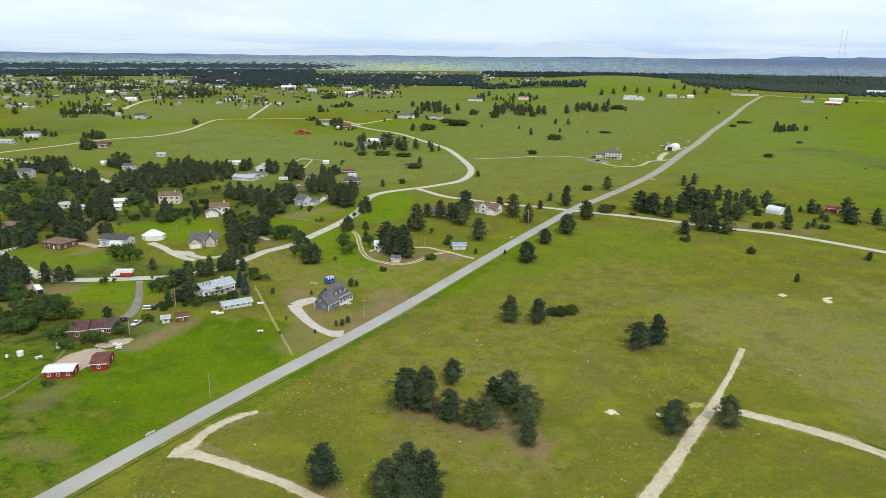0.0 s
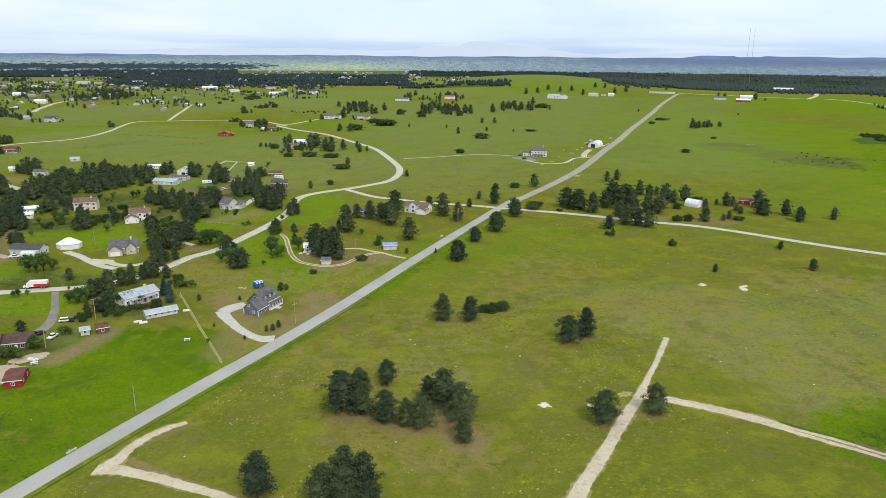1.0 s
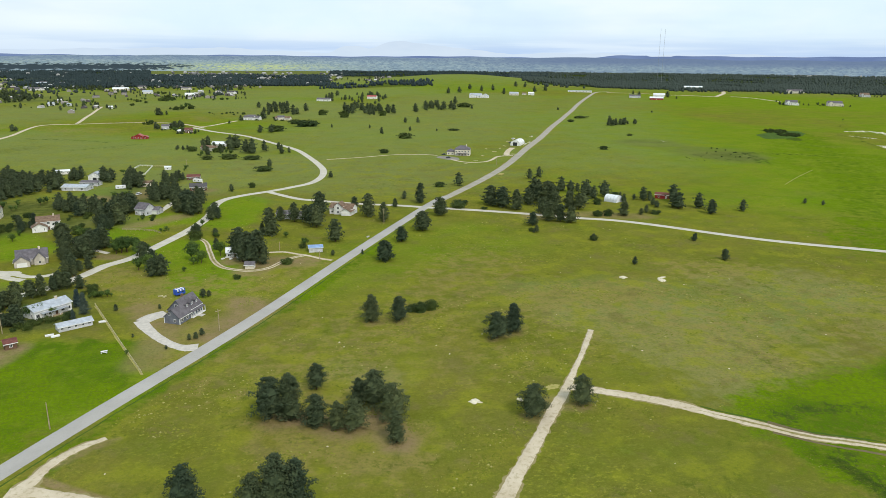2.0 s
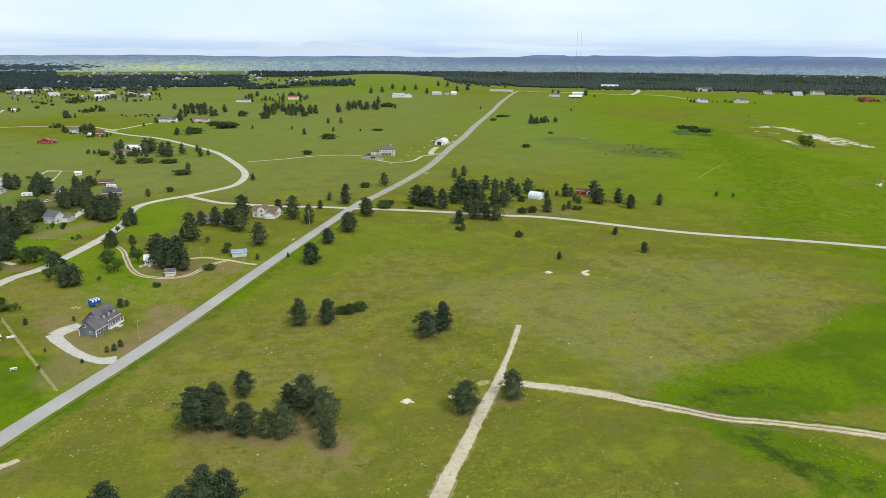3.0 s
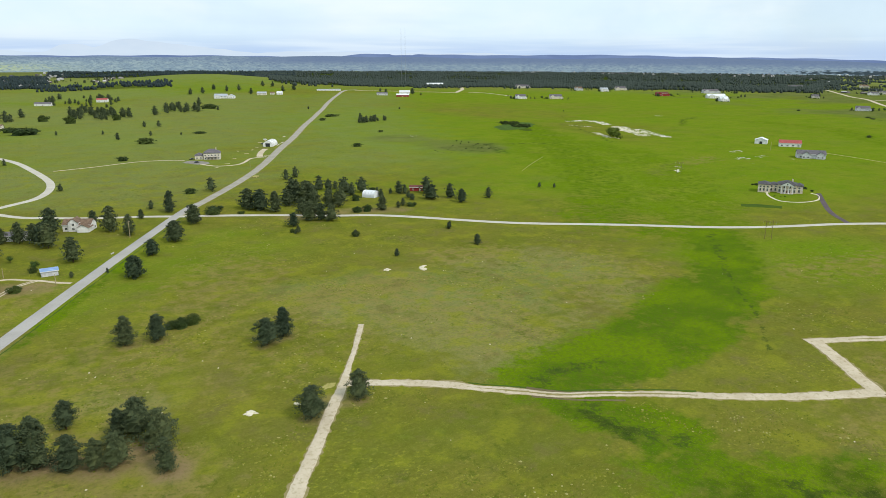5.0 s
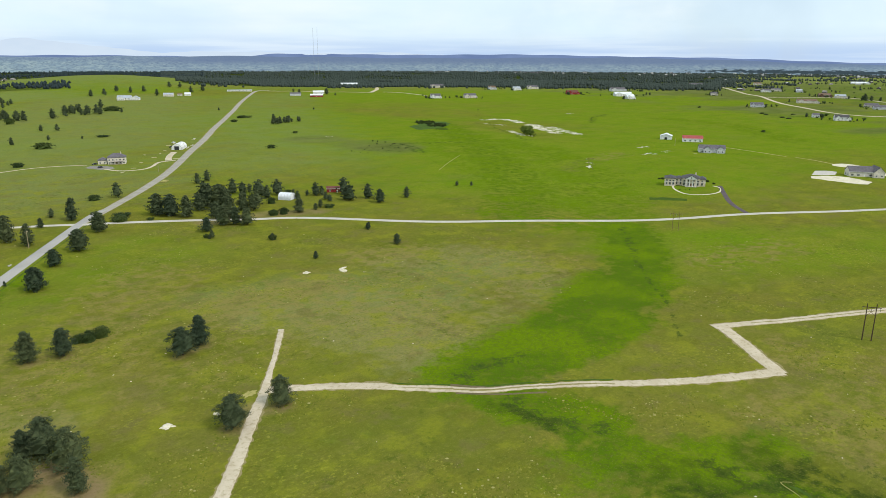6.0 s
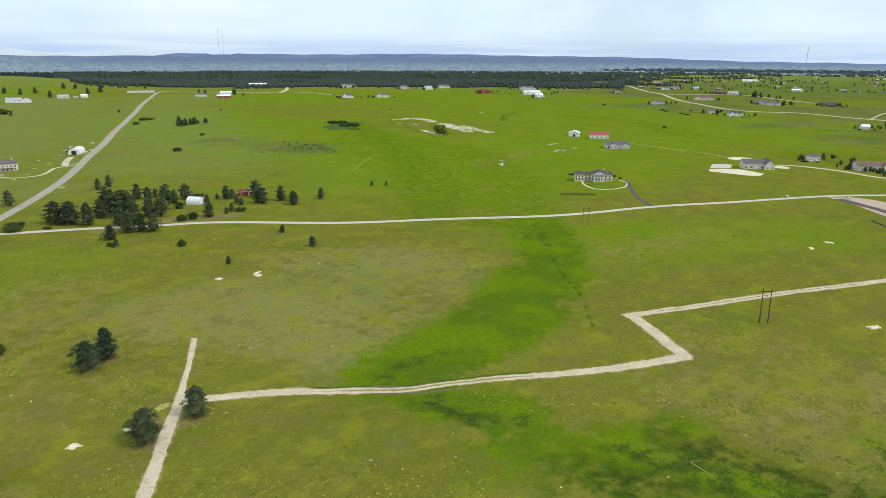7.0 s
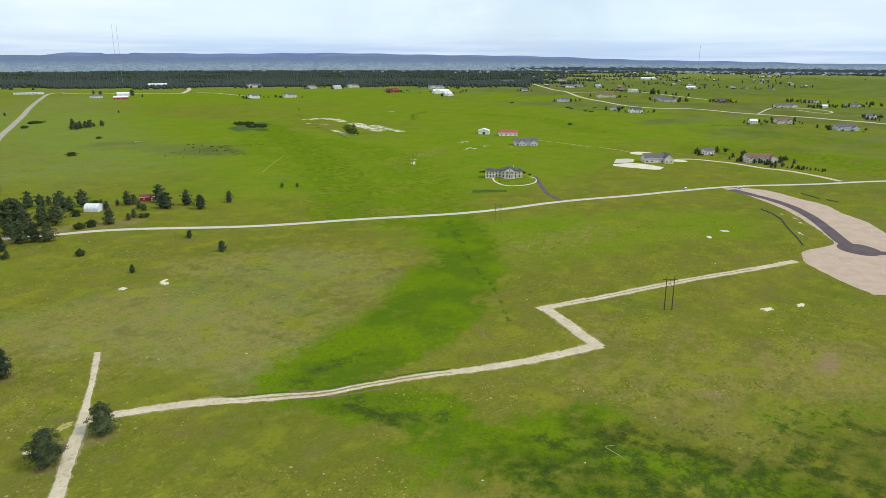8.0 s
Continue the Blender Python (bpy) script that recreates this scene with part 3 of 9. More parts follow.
WOOD_AND_SHADE = [
    # estate strokes: needle litter with the shade under trees painted in
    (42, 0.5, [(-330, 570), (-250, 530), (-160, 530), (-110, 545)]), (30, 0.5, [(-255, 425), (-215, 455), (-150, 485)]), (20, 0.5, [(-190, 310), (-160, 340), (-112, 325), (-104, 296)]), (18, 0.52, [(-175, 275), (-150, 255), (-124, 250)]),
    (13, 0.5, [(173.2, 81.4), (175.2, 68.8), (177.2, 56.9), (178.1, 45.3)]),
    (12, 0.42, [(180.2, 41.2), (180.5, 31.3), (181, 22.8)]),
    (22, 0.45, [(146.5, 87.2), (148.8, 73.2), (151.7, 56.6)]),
    # dark growth at the near corner, partly painted lens falloff
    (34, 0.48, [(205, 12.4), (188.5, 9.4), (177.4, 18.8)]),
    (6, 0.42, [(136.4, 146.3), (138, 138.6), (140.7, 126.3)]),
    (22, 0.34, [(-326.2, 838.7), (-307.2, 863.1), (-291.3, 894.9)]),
    # estate litter and painted tree shade again, and one stroke of far brush
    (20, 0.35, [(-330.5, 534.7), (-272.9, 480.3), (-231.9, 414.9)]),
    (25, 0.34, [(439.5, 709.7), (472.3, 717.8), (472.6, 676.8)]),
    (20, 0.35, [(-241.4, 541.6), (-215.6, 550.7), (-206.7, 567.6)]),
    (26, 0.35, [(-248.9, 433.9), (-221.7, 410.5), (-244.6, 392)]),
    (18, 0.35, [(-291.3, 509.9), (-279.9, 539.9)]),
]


# far woods: bearings, distances, number of trees, clearings
FOREST_EAST = [(-59, -18, 2420, 3000, 9500, -0.34), (-60, -17, 3000, 4600, 11000, -0.30)]
FOREST_NORTH = [(-3, 19, 2450, 3700, 6500, -0.28), (10, 36, 3500, 4600, 7500, -0.25), (-20, -3, 3500, 4600, 2200, -0.2), (-11, -2, 2250, 2500, 420, 0.0)]


def ground_mesh():
    """One sheet, finer where the camera looks, out to the foot of the distant range."""
    az = np.concatenate([np.arange(-102, 46, 0.36), np.arange(46, 258, 4.0)])
    rad = np.concatenate([[5, 20, 40], 62 * np.exp(np.arange(0, 362) * 0.012)])
    rad = rad[rad < 4700]
    a, r = np.meshgrid(np.radians(az), rad)
    x, y = -np.sin(a) * r, np.cos(a) * r
    z = relief_np(x, y)
    na, nr = len(az), len(rad)
    verts = np.stack([x.ravel(), y.ravel(), z.ravel()], 1)
    i = np.arange(nr - 1)[:, None] * na
    j = np.arange(na)[None, :]
    k = (j + 1) % na
    faces = np.stack([i + j, i + na + j, i + na + k, i + k], -1).reshape(-1, 4)
    me = bpy.data.meshes.new("ground")
    me.from_pydata(verts.tolist() + [(0, 0, 0)], [], faces.tolist() + [(int(q), int((q + 1) % na), len(verts)) for q in range(na)])
    me.polygons.foreach_set("use_smooth", [True] * len(me.polygons))
    xs, ys = verts[:, 0], verts[:, 1]
    for name, strokes in (("lush", LUSH), ("dry", DRY), ("green", GREEN), ("wood", WOOD_AND_SHADE), ("soil", SOIL), ("pale", PALE_HAZE), ("sedge", SEDGE), ("silver", SILVER), ("sand", SAND), ("heath", HEATH)):
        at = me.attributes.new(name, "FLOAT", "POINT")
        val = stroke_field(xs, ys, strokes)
        if name == "green":
            val = np.maximum(val, 0.42 * np.clip((np.hypot(xs, ys) - 480) / 300, 0, 1))
        # beyond 1900 m the ground is paled to imitate distance haze
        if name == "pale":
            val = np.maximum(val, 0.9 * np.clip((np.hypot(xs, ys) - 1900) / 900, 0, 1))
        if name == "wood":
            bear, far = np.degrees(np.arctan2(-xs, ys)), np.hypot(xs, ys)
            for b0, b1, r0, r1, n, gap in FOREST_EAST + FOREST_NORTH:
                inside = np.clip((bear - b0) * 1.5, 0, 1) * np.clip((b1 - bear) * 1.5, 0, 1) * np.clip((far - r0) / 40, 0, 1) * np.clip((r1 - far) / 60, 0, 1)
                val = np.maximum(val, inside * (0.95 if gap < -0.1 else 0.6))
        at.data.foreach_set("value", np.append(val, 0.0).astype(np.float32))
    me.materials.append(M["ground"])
    return me


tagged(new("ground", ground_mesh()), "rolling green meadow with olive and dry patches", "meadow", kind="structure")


# ---------------------------------------------------------------- roads and tracks
def smooth_line(pts, step):
    """Catmull-Rom through pts, sampled about every step metres."""
    p = [Vector(q) for q in pts]
    p = [p[0] * 2 - p[1]] + p + [p[-1] * 2 - p[-2]]
    out = []
    for a, b, c, d in zip(p, p[1:], p[2:], p[3:]):
        n = max(1, int((c - b).length / step))
        for i in range(n):
            t = i / n
            out.append(0.5 * (2 * b + (c - a) * t + (2 * a - 5 * b + 4 * c - d) * t * t + (3 * b - a - 3 * c + d) * t ** 3))
    out.append(p[-2])
    return out


PAVED = set()


def ribbon(name, pts, width, mat, lift=0.1, ragged=0.1, step=4.0, label="", category="road", sharp=False, z0=0.0, swell=(1.0, 1.0)):
    """A strip of paving or bare earth along a line, domed, with worn edges and a thickness."""
    line = [Vector(q) for q in pts]
    if sharp:
        full = []
        for a, b in zip(line, line[1:]):
            n = max(1, int((b - a).length / step))
            full += [a.lerp(b, i / n) for i in range(n)]
        line = full + [line[-1]]
    else:
        line = smooth_line(pts, step)
    verts, faces = [], []
    rows = 7
    for i, c in enumerate(line):
        t = (line[min(i + 1, len(line) - 1)] - line[max(i - 1, 0)]).normalized()
        nrm = Vector((-t.y, t.x))
        e = [noise.noise((c.x * 0.11, c.y * 0.11, s)) * ragged + noise.noise((c.x * 0.45, c.y * 0.45, s + 5)) * ragged * 0.8 + noise.noise((c.x * 1.7, c.y * 1.7, s + 8)) * ragged * 0.5 for s in (3.1, 9.7)]
        for k in range(rows):
            f = k / (rows - 1) * 2 - 1
            half = width / 2 * np.interp(i / (len(line) - 1), np.linspace(0, 1, len(swell)), swell) * max(0.25, 1 + (e[0] if f < 0 else e[1]))
            p = c + nrm * half * f
            up = -0.25 if k in (0, rows - 1) else lift * (1 - 0.35 * f * f)
            verts.append((p.x, p.y, relief(p.x, p.y) + up + z0))
            for q in (0.0, 0.35, 0.7):
                g = p + t * step * q
                PAVED.add((int(g.x // 4), int(g.y // 4)))
    for i in range(len(line) - 1):
        for k in range(rows - 1):
            q = i * rows + k
            faces.append((q, q + rows, q + rows + 1, q + 1))
    me = bpy.data.meshes.new(name)
    me.from_pydata(verts, [], faces)
    me.polygons.foreach_set("use_smooth", [True] * len(me.polygons))
    me.materials.append(M[mat])
    ob = tagged(new(name, me), label, category, kind="structure")
    if category == "track" and width > 4 and mat == "track":
        ribbon("track_verge", pts, width * 1.3, "verge", lift * 0.3, ragged * 1.6 + 0.15, step, "trodden brown verge of a sandy track", "verge", sharp, z0, swell)
    return ob


def patch(name, x, y, rx, ry, turn, mat, label, category, lift=0.05, ragged=0.25, seed=0.0, rings=5, spokes=48):
    """A patch of ground cover with an uneven outline."""
    verts, faces = [(x, y, relief(x, y) + lift)], []
    c, s = math.cos(radians(turn)), math.sin(radians(turn))
    for k in range(1, rings + 1):
        for i in range(spokes):
            a = 2 * math.pi * i / spokes
            f = k / rings
            e = 1 + ragged * (noise.noise((math.cos(a) * 1.6, math.sin(a) * 1.6, seed)) + 0.7 * noise.noise((math.cos(a) * 5, math.sin(a) * 5, seed + 4))) * f
            u, w = math.cos(a) * rx * f * e, math.sin(a) * ry * f * e
            px, py = x + u * c - w * s, y + u * s + w * c
            verts.append((px, py, relief(px, py) + (lift * (1.15 - 0.5 * f) if k < rings else -0.2)))
    for i in range(spokes):
        faces.append((0, 1 + i, 1 + (i + 1) % spokes))
        for k in range(rings - 1):
            a, b = 1 + k * spokes + i, 1 + k * spokes + (i + 1) % spokes
            faces.append((a, a + spokes, b + spokes, b))
    me = bpy.data.meshes.new(name)
    me.from_pydata(verts, [], faces)
    me.polygons.foreach_set("use_smooth", [True] * len(me.polygons))
    me.materials.append(M[mat])
    return tagged(new(name, me), label, category, kind="structure")


MAIN = [(-226, -85), (-95.3, 151.1), (-62.5, 209.9), (-10.5, 299.3), (88.5, 484.9), (112, 521)]
ribbon("main_road", MAIN, 8.3, "asphalt", 0.14, 0.03, 6, "straight two-lane road of pale weathered asphalt")
NORTH = [(88.5, 484.9)] + [(145.5, 568.5), (189.3, 642.5), (222.6, 706.4), (266.7, 795.2), (320.4, 900.2), (401.3, 1064.5), (510.9, 1282.8), (698.1, 1661.4), (858.1, 1961.1), (925, 2020)]
ribbon("north_road", NORTH, 11.0, "roadbase", 0.13, 0.04, 6, "long straight road of brownish grey gravel", swell=(0.8, 1.0, 1.0, 1.0, 1.0, 1.0, 1.0))
ribbon("road_shoulder", NORTH, 14.5, "verge", 0.04, 0.2, 5, "trodden brown verge of a gravel road", "verge", swell=(0.7, 0.9, 1.0, 1.0, 1.0, 1.0, 1.0))


def beside(pts, gap):
    """A line kept gap metres to the right of another."""
    line = smooth_line(pts, 12.0)
    out = []
    for i, c in enumerate(line):
        t = (line[min(i + 1, len(line) - 1)] - line[max(i - 1, 0)]).normalized()
        out.append((c.x + t.y * gap, c.y - t.x * gap))
    return out


for gap, wide in ((5.2, 0.8),):
    ribbon("roadside_ditch", beside(MAIN[:5], gap), wide, "sage", 0.03, 0.9, 1.2, "dark grassy ditch along the road", "ditch")
SIDE = [(89.7, 484.9)] + [(121.2, 471.8), (154.6, 456.1), (184.2, 436.8), (211.6, 418.9), (274.9, 357.4), (334.4, 313), (401.3, 271.5), (457.4, 245), (523.7, 211.2), (556.1, 194.1), (619.4, 155.2), (669.7, 104.9), (712, 69.5), (766.6, 19.5)]
ribbon("side_road", SIDE, 7.0, "gravel", 0.13, 0.05, 6, "pale gravel side road across the meadow")
CURVE = [(-141.1, 1093.2), (-111.8, 1044.3), (-66.3, 978.9), (-25.3, 896.3), (1.6, 820.5), (16.5, 747.2), (23.8, 696.1), (25.8, 661.1), (22.2, 629), (13.1, 602.2), (-2.3, 585.1), (-20.6, 568.7), (-38.1, 555.6), (-51.1, 540.9), (-56.8, 520.7), (-57.2, 490.4), (-60.6, 466.6), (-66.8, 443.1), (-76.1, 417.4), (-83.3, 398.3), (-89, 386.7), (-97.8, 376.9), (-103.4, 363.2), (-112.2, 347.2), (-121.5, 336.2), (-132.9, 329.3), (-145.8, 327.2), (-158.5, 325), (-171, 322.9), (-184.3, 322.5), (-198.3, 329.3), (-216.3, 345.1), (-235.3, 362.4), (-251.3, 376.4)]
ribbon("curving_road", CURVE, 8.2, "gravel", 0.12, 0.05, 5, "wide curving gravel road through the estate")
ribbon("link_road", [(91.7, 483.2), (76.4, 493.8), (41.6, 512.2), (19.3, 526.1), (-0.3, 538.5), (-22.9, 568.6)], 7.0, "gravel", 0.11, 0.06, 5, "short gravel link road")
ribbon("far_road", [(-124.7, 1085.5), (-170.6, 1166.9), (-229.4, 1182), (-310.1, 1174.3), (-366.2, 1158.7), (-357.2, 1015.6), (-371.1, 927.6), (-415.4, 880), (-444.6, 816.4), (-479.5, 747)], 7.0, "track", 0.15, 0.06, 8, "distant sandy lane across pasture")
ribbon("far_lane", [(-321.9, 1183.7), (-355.7, 1437.5), (-371.7, 1553.3)], 7.0, "track", 0.15, 0.08, 10, "distant sandy lane")
ribbon("west_road", [(-475.3, 721.7), (-440.5, 711.6), (-415.3, 697.4), (-356.4, 664.2), (-309.3, 618.1), (-272.4, 580.1)], 7.0, "gravel", 0.12, 0.06, 5, "gravel road between houses")
ribbon("far_crossing", [(-143.9, 1101.8), (-122.6, 1119.1), (-103, 1163), (-87.3, 1199.1)], 7.0, "track", 0.15, 0.06, 8, "distant sandy lane")
ribbon("north_lane", [(-603, 1359.4), (-623.4, 1432.1), (-654.8, 1572.7), (-666.2, 1709)], 12.0, "track", 0.2, 0.06, 12, "distant sandy lane")
ribbon("ranch_drive", [(32.4, 736.9), (66.9, 747.3), (106.4, 763.4), (137.2, 760), (151.4, 751.1)], 3.0, "track", 0.08, 0.1, 4, "thin dirt drive to a ranch house")
ribbon("ranch_loop", [(160, 721), (170.3, 701.7), (188.7, 699.9), (201.1, 712.8), (214.8, 735.5), (232.6, 739.8)], 4.5, "track", 0.08, 0.1, 4, "curved dirt drive joining the road")
ribbon("hangar_drive", [(251.4, 801.8), (236.5, 772.1), (226.3, 742.8)], 9.0, "track", 0.07, 0.15, 4, "short dirt drive to a metal hangar")
ribbon("house_drive", [(-38.4, 257.5), (-42.3, 257.4), (-47.3, 260.8), (-52.4, 266.8), (-57.2, 274.3), (-61.4, 282.2), (-64.1, 288.4)], 5.6, "concrete", 0.07, 0.08, 2, "curved pale concrete driveway", "driveway", swell=(1.7, 1.0, 0.95, 1.0, 1.1, 1.2, 1.3))
ribbon("parking_apron", [(-63.2, 287.7), (-60, 292.8), (-55.4, 295.9)], 9.5, "concrete", 0.08, 0.1, 2, "pale concrete apron before the garage", "driveway")
LOOP = [(-62.7, 426.5), (-56.4, 423.8), (-51.6, 412.7), (-48.1, 394.3), (-43.7, 372.8), (-38.4, 359.7), (-30.4, 352.6), (-22.9, 349.8), (-15.2, 353.1), (-9.5, 361.7), (-3.6, 369.5), (3.4, 373.1)]
for gap in (-0.95, 0.95):
    ribbon("wheel_rut", beside(LOOP, gap), 1.15, "track", 0.06, 0.3, 2, "sandy wheel rut looping round a cottage", "track")
ribbon("rut_crown", LOOP, 1.3, "verge", 0.04, 0.4, 2, "worn grass between two wheel ruts", "verge")
ribbon("cottage_drive", [(-17.7, 383), (-8.2, 382.1), (-1.2, 376.4), (4.9, 372), (10.9, 365.6), (16.8, 361.4)], 3.0, "track", 0.07, 0.2, 2, "sandy drive beside a blue shed", "track")
ribbon("dirt_track", [(-55.9, 195), (-60.4, 191.8), (-64.4, 187.7), (-67.3, 182.4), (-68.8, 177.2), (-70.9, 172.4)], 4.6, "track", 0.07, 0.3, 0.8, "sandy bare-earth track beside the road", "track", swell=(0.6, 0.8, 0.9, 1.3))
ribbon("dirt_track_bend", [(-73.5, 171.3), (-66.7, 170.5), (-58.7, 167), (-50.1, 162.9), (-41.8, 158.5), (-35.2, 154.4), (-25.8, 147.9)], 4.8, "track", 0.09, 0.22, 0.8, "sandy bare-earth track through grass", "track", swell=(1.3, 1.0, 0.9, 1.0))
ribbon("survey_track", [(111.7, 245.2), (103.6, 231.4), (96.3, 219.6), (89.6, 208.9), (83, 198.5), (76.4, 189.4), (69.7, 179.5), (63.7, 170.5), (58.9, 163.7), (54.1, 156.9), (48, 147.8), (35.9, 130)], 4.9, "track", 0.08, 0.2, 0.8, "sandy bare-earth track ending in the meadow", "track", swell=(0.6, 0.55, 0.5, 0.62, 1.0, 1.02, 1.06, 1.12, 1.2, 1.3))
ribbon("long_track", [(84.9, 200.2), (92.2, 196), (99.8, 191.9), (109.2, 185.3), (117.9, 177.2), (130.5, 165.4), (138.2, 158.1), (146, 153.2), (154.3, 148.6), (167.6, 140.4), (186, 127.8), (205.4, 116.8), (219.1, 110.6), (231.6, 104.9)], 6.0, "track", 0.09, 0.22, 0.9, "long sandy track across the meadow", "track", swell=(1.0, 1.0, 0.95, 0.75, 0.8, 0.95, 1.15, 1.2))
ribbon("track_ridge", [(117.9, 177.2), (130.5, 165.4), (138.2, 158.1), (146, 153.2), (154.3, 148.6), (167.6, 140.4), (177.4, 133.5)], 1.3, "verge", 0.13, 0.9, 0.8, "worn grass ridge between sandy wheel ruts", "verge", swell=(0.2, 0.9, 1.2, 1.2, 1.0, 0.4))
ribbon("track_ridge", [(267.7, 136.4), (281.3, 129.4), (317.6, 112.1), (367.9, 87.4)], 0.9, "verge", 0.13, 0.9, 0.8, "worn grass ridge between sandy wheel ruts", "verge")
ribbon("track_edge", [(119.8, 179.4), (132.4, 167.6), (140.1, 160.3), (147.9, 155.4), (156.2, 150.8), (169.5, 142.6), (179.3, 135.7)], 1.1, "sage", 0.06, 0.9, 0.8, "rank dark grass beside the track", "verge")
ribbon("gully_rim", [(168.9, 70.1), (167.6, 71.2), (166.4, 71.8), (165.6, 69.9), (164.9, 67.2), (163.3, 63.4)], 0.26, "straw", 0.06, 0.7, 0.5, "pale crumbling rim of a small gully", "bare earth", swell=(0.8, 1.0, 1.2, 1.0, 0.6, 0.3))
ribbon("gully_bed", [(166.6, 69.8), (167.1, 67.6), (166.8, 65.6), (166.0, 63.4)], 1.7, "sage", 0.06, 0.6, 0.6, "dark rank grass in a small gully", "grass", swell=(0.3, 1.0, 1.0, 0.3))
ribbon("muddy_rut", [(133.9, 166.2), (142.9, 156.8), (155.8, 148.8), (164.1, 143.8)], 2.2, "litter", 0.07, 0.6, 0.7, "brown muddy rut beside the track", "track")
ribbon("muddy_rut", [(131.7, 160.6), (142.7, 151.1), (155.1, 142.9)], 1.4, "litter", 0.07, 0.6, 0.7, "brown muddy rut beside the track", "track")
ribbon("faint_track", [(487.9, 592.2), (443.4, 556.4), (408.8, 526.6)], 0.9, "straw", 0.05, 0.9, 2, "faint worn track on the slope", "track")
ribbon("faint_track", [(784.9, 457.1), (777, 415.7), (767, 374.4)], 3.0, "straw", 0.06, 0.5, 4, "faint worn track on the slope", "track")
ribbon("faint_track", [(769.4, 365.7), (764.4, 343.9), (753.4, 320.3)], 3.0, "straw", 0.06, 0.5, 4, "faint worn track on the slope", "track")
patch("worn_ground", 79.2, 200.9, 3.6, 1.7, 20, "straw", "bare ground where tracks meet", "bare earth", 0.06, 0.9, 5.0)
ribbon("track_turn", [(229.8, 104.5), (232, 107.9), (236.4, 114.9), (245.3, 127.1), (253.6, 140.2)], 7.2, "track", 0.12, 0.12, 0.9, "sandy track with a sharp bend", "track")
ribbon("upper_track", [(251.2, 143.3), (267.7, 136.4), (281.3, 129.4), (293.1, 123.9), (317.6, 112.1), (340.3, 101), (367.9, 87.4), (399.5, 73.6)], 6.3, "track", 0.09, 0.13, 1.0, "straight sandy track across the meadow", "track")
ribbon("new_street", [(588.3, 161.6), (575.5, 143.3), (560.6, 123.3), (541.5, 105.5), (515.6, 89), (488.2, 75.2), (462.2, 63), (445.5, 53.7), (442, 44.9), (444.7, 37.7), (458.6, 20.1)], 10.5, "newtar", 0.3, 0.02, 4, "fresh dark asphalt of a new street")
patch("turning_circle", 445.2, 50.9, 16, 12, 40, "newtar", "fresh dark asphalt turning circle", "road", 0.28, 0.05)


def loft(name, left, right, mat, label, category, n=70, m=10, lift=0.12, ragged=1.2):
    """Ground cover between two lines."""
    def spread(pts):
        line = smooth_line(pts, 2.0)
        return [line[min(len(line) - 1, round(i * (len(line) - 1) / n))] for i in range(n + 1)]
    verts, faces = [], []
    for p, q in zip(spread(left), spread(right)):
        e = noise.noise((p.x * 0.15, p.y * 0.15, 1.0)) * ragged, noise.noise((q.x * 0.15, q.y * 0.15, 4.0)) * ragged
        d = (q - p).normalized()
        for k in range(m + 1):
            c = (p + d * e[0]).lerp(q + d * e[1], k / m)
            verts.append((c.x, c.y, relief(c.x, c.y) + (lift if 0 < k < m else -0.1)))
            PAVED.add((int(c.x // 4), int(c.y // 4)))
    for i in range(n):
        for k in range(m):
            s = i * (m + 1) + k
            faces.append((s, s + 1, s + m + 2, s + m + 1))
    me = bpy.data.meshes.new(name)
    me.from_pydata(verts, [], faces)
    me.polygons.foreach_set("use_smooth", [True] * len(me.polygons))
    me.materials.append(M[mat])
    return tagged(new(name, me), label, category, kind="structure")


loft("graded_earth", [(587.9, 170), (573.3, 149.8), (548.9, 126.9), (523.2, 105.7), (487.3, 84.3), (463, 71.2), (449.2, 65.6), (436.6, 70.2), (425.2, 76.2), (415.1, 76.4), (399.7, 72.2), (390.3, 64.9), (374.1, 50), (360.3, 33.9)],
     [(605.7, 154.4), (604.9, 135.4), (586.1, 111.9), (569.2, 88.3), (544.9, 73.5), (526.2, 56.3), (503, 44.6), (481.6, 34.9), (457.9, 25.3), (436.8, 16.7), (416.1, 11.3), (377.8, 5.2)], "sand", "bare pink graded earth of a building site", "bare earth")
ribbon("east_lane", [(718, 265.2), (739.5, 249.3), (738.9, 222.2), (732, 196.2), (720.6, 172.1), (717, 149.6), (701.9, 121.2), (685, 98.9)], 7.0, "track", 0.15, 0.06, 6, "sandy lane past houses")
ribbon("estate_road", [(2402.4, 1459.8), (2220.5, 1306.7), (1976.2, 1108.9), (1856.2, 992.4), (1671.4, 855.5), (1537, 728.8), (1445, 628.7), (1415.1, 555), (1438.6, 486.9), (1408.1, 405.1)], 11.0, "track", 0.3, 0.06, 14, "distant sandy estate road")
ribbon("estate_road_end", [(1407.1, 405.8), (1396.6, 355), (1384.9, 302.7), (1367.5, 255.2), (1345, 218.4), (1331.7, 179.6), (1312.5, 140.9), (1291.6, 99)], 11.0, "track", 0.3, 0.06, 12, "distant sandy estate road")
ribbon("terrace_walk", [(1602, 333.7), (1599.7, 311.6), (1577.2, 282.5), (1537.3, 255), (1496.9, 260.9), (1505.9, 285.8), (1545.1, 321.4)], 3.5, "chalk", 0.2, 0.2, 6, "pale looping garden walk", "path")
ribbon("short_drive", [(1407.1, 356), (1484.6, 363.8), (1570.1, 372.4)], 5.0, "track", 0.2, 0.2, 8, "short sandy drive to a long house", "driveway")
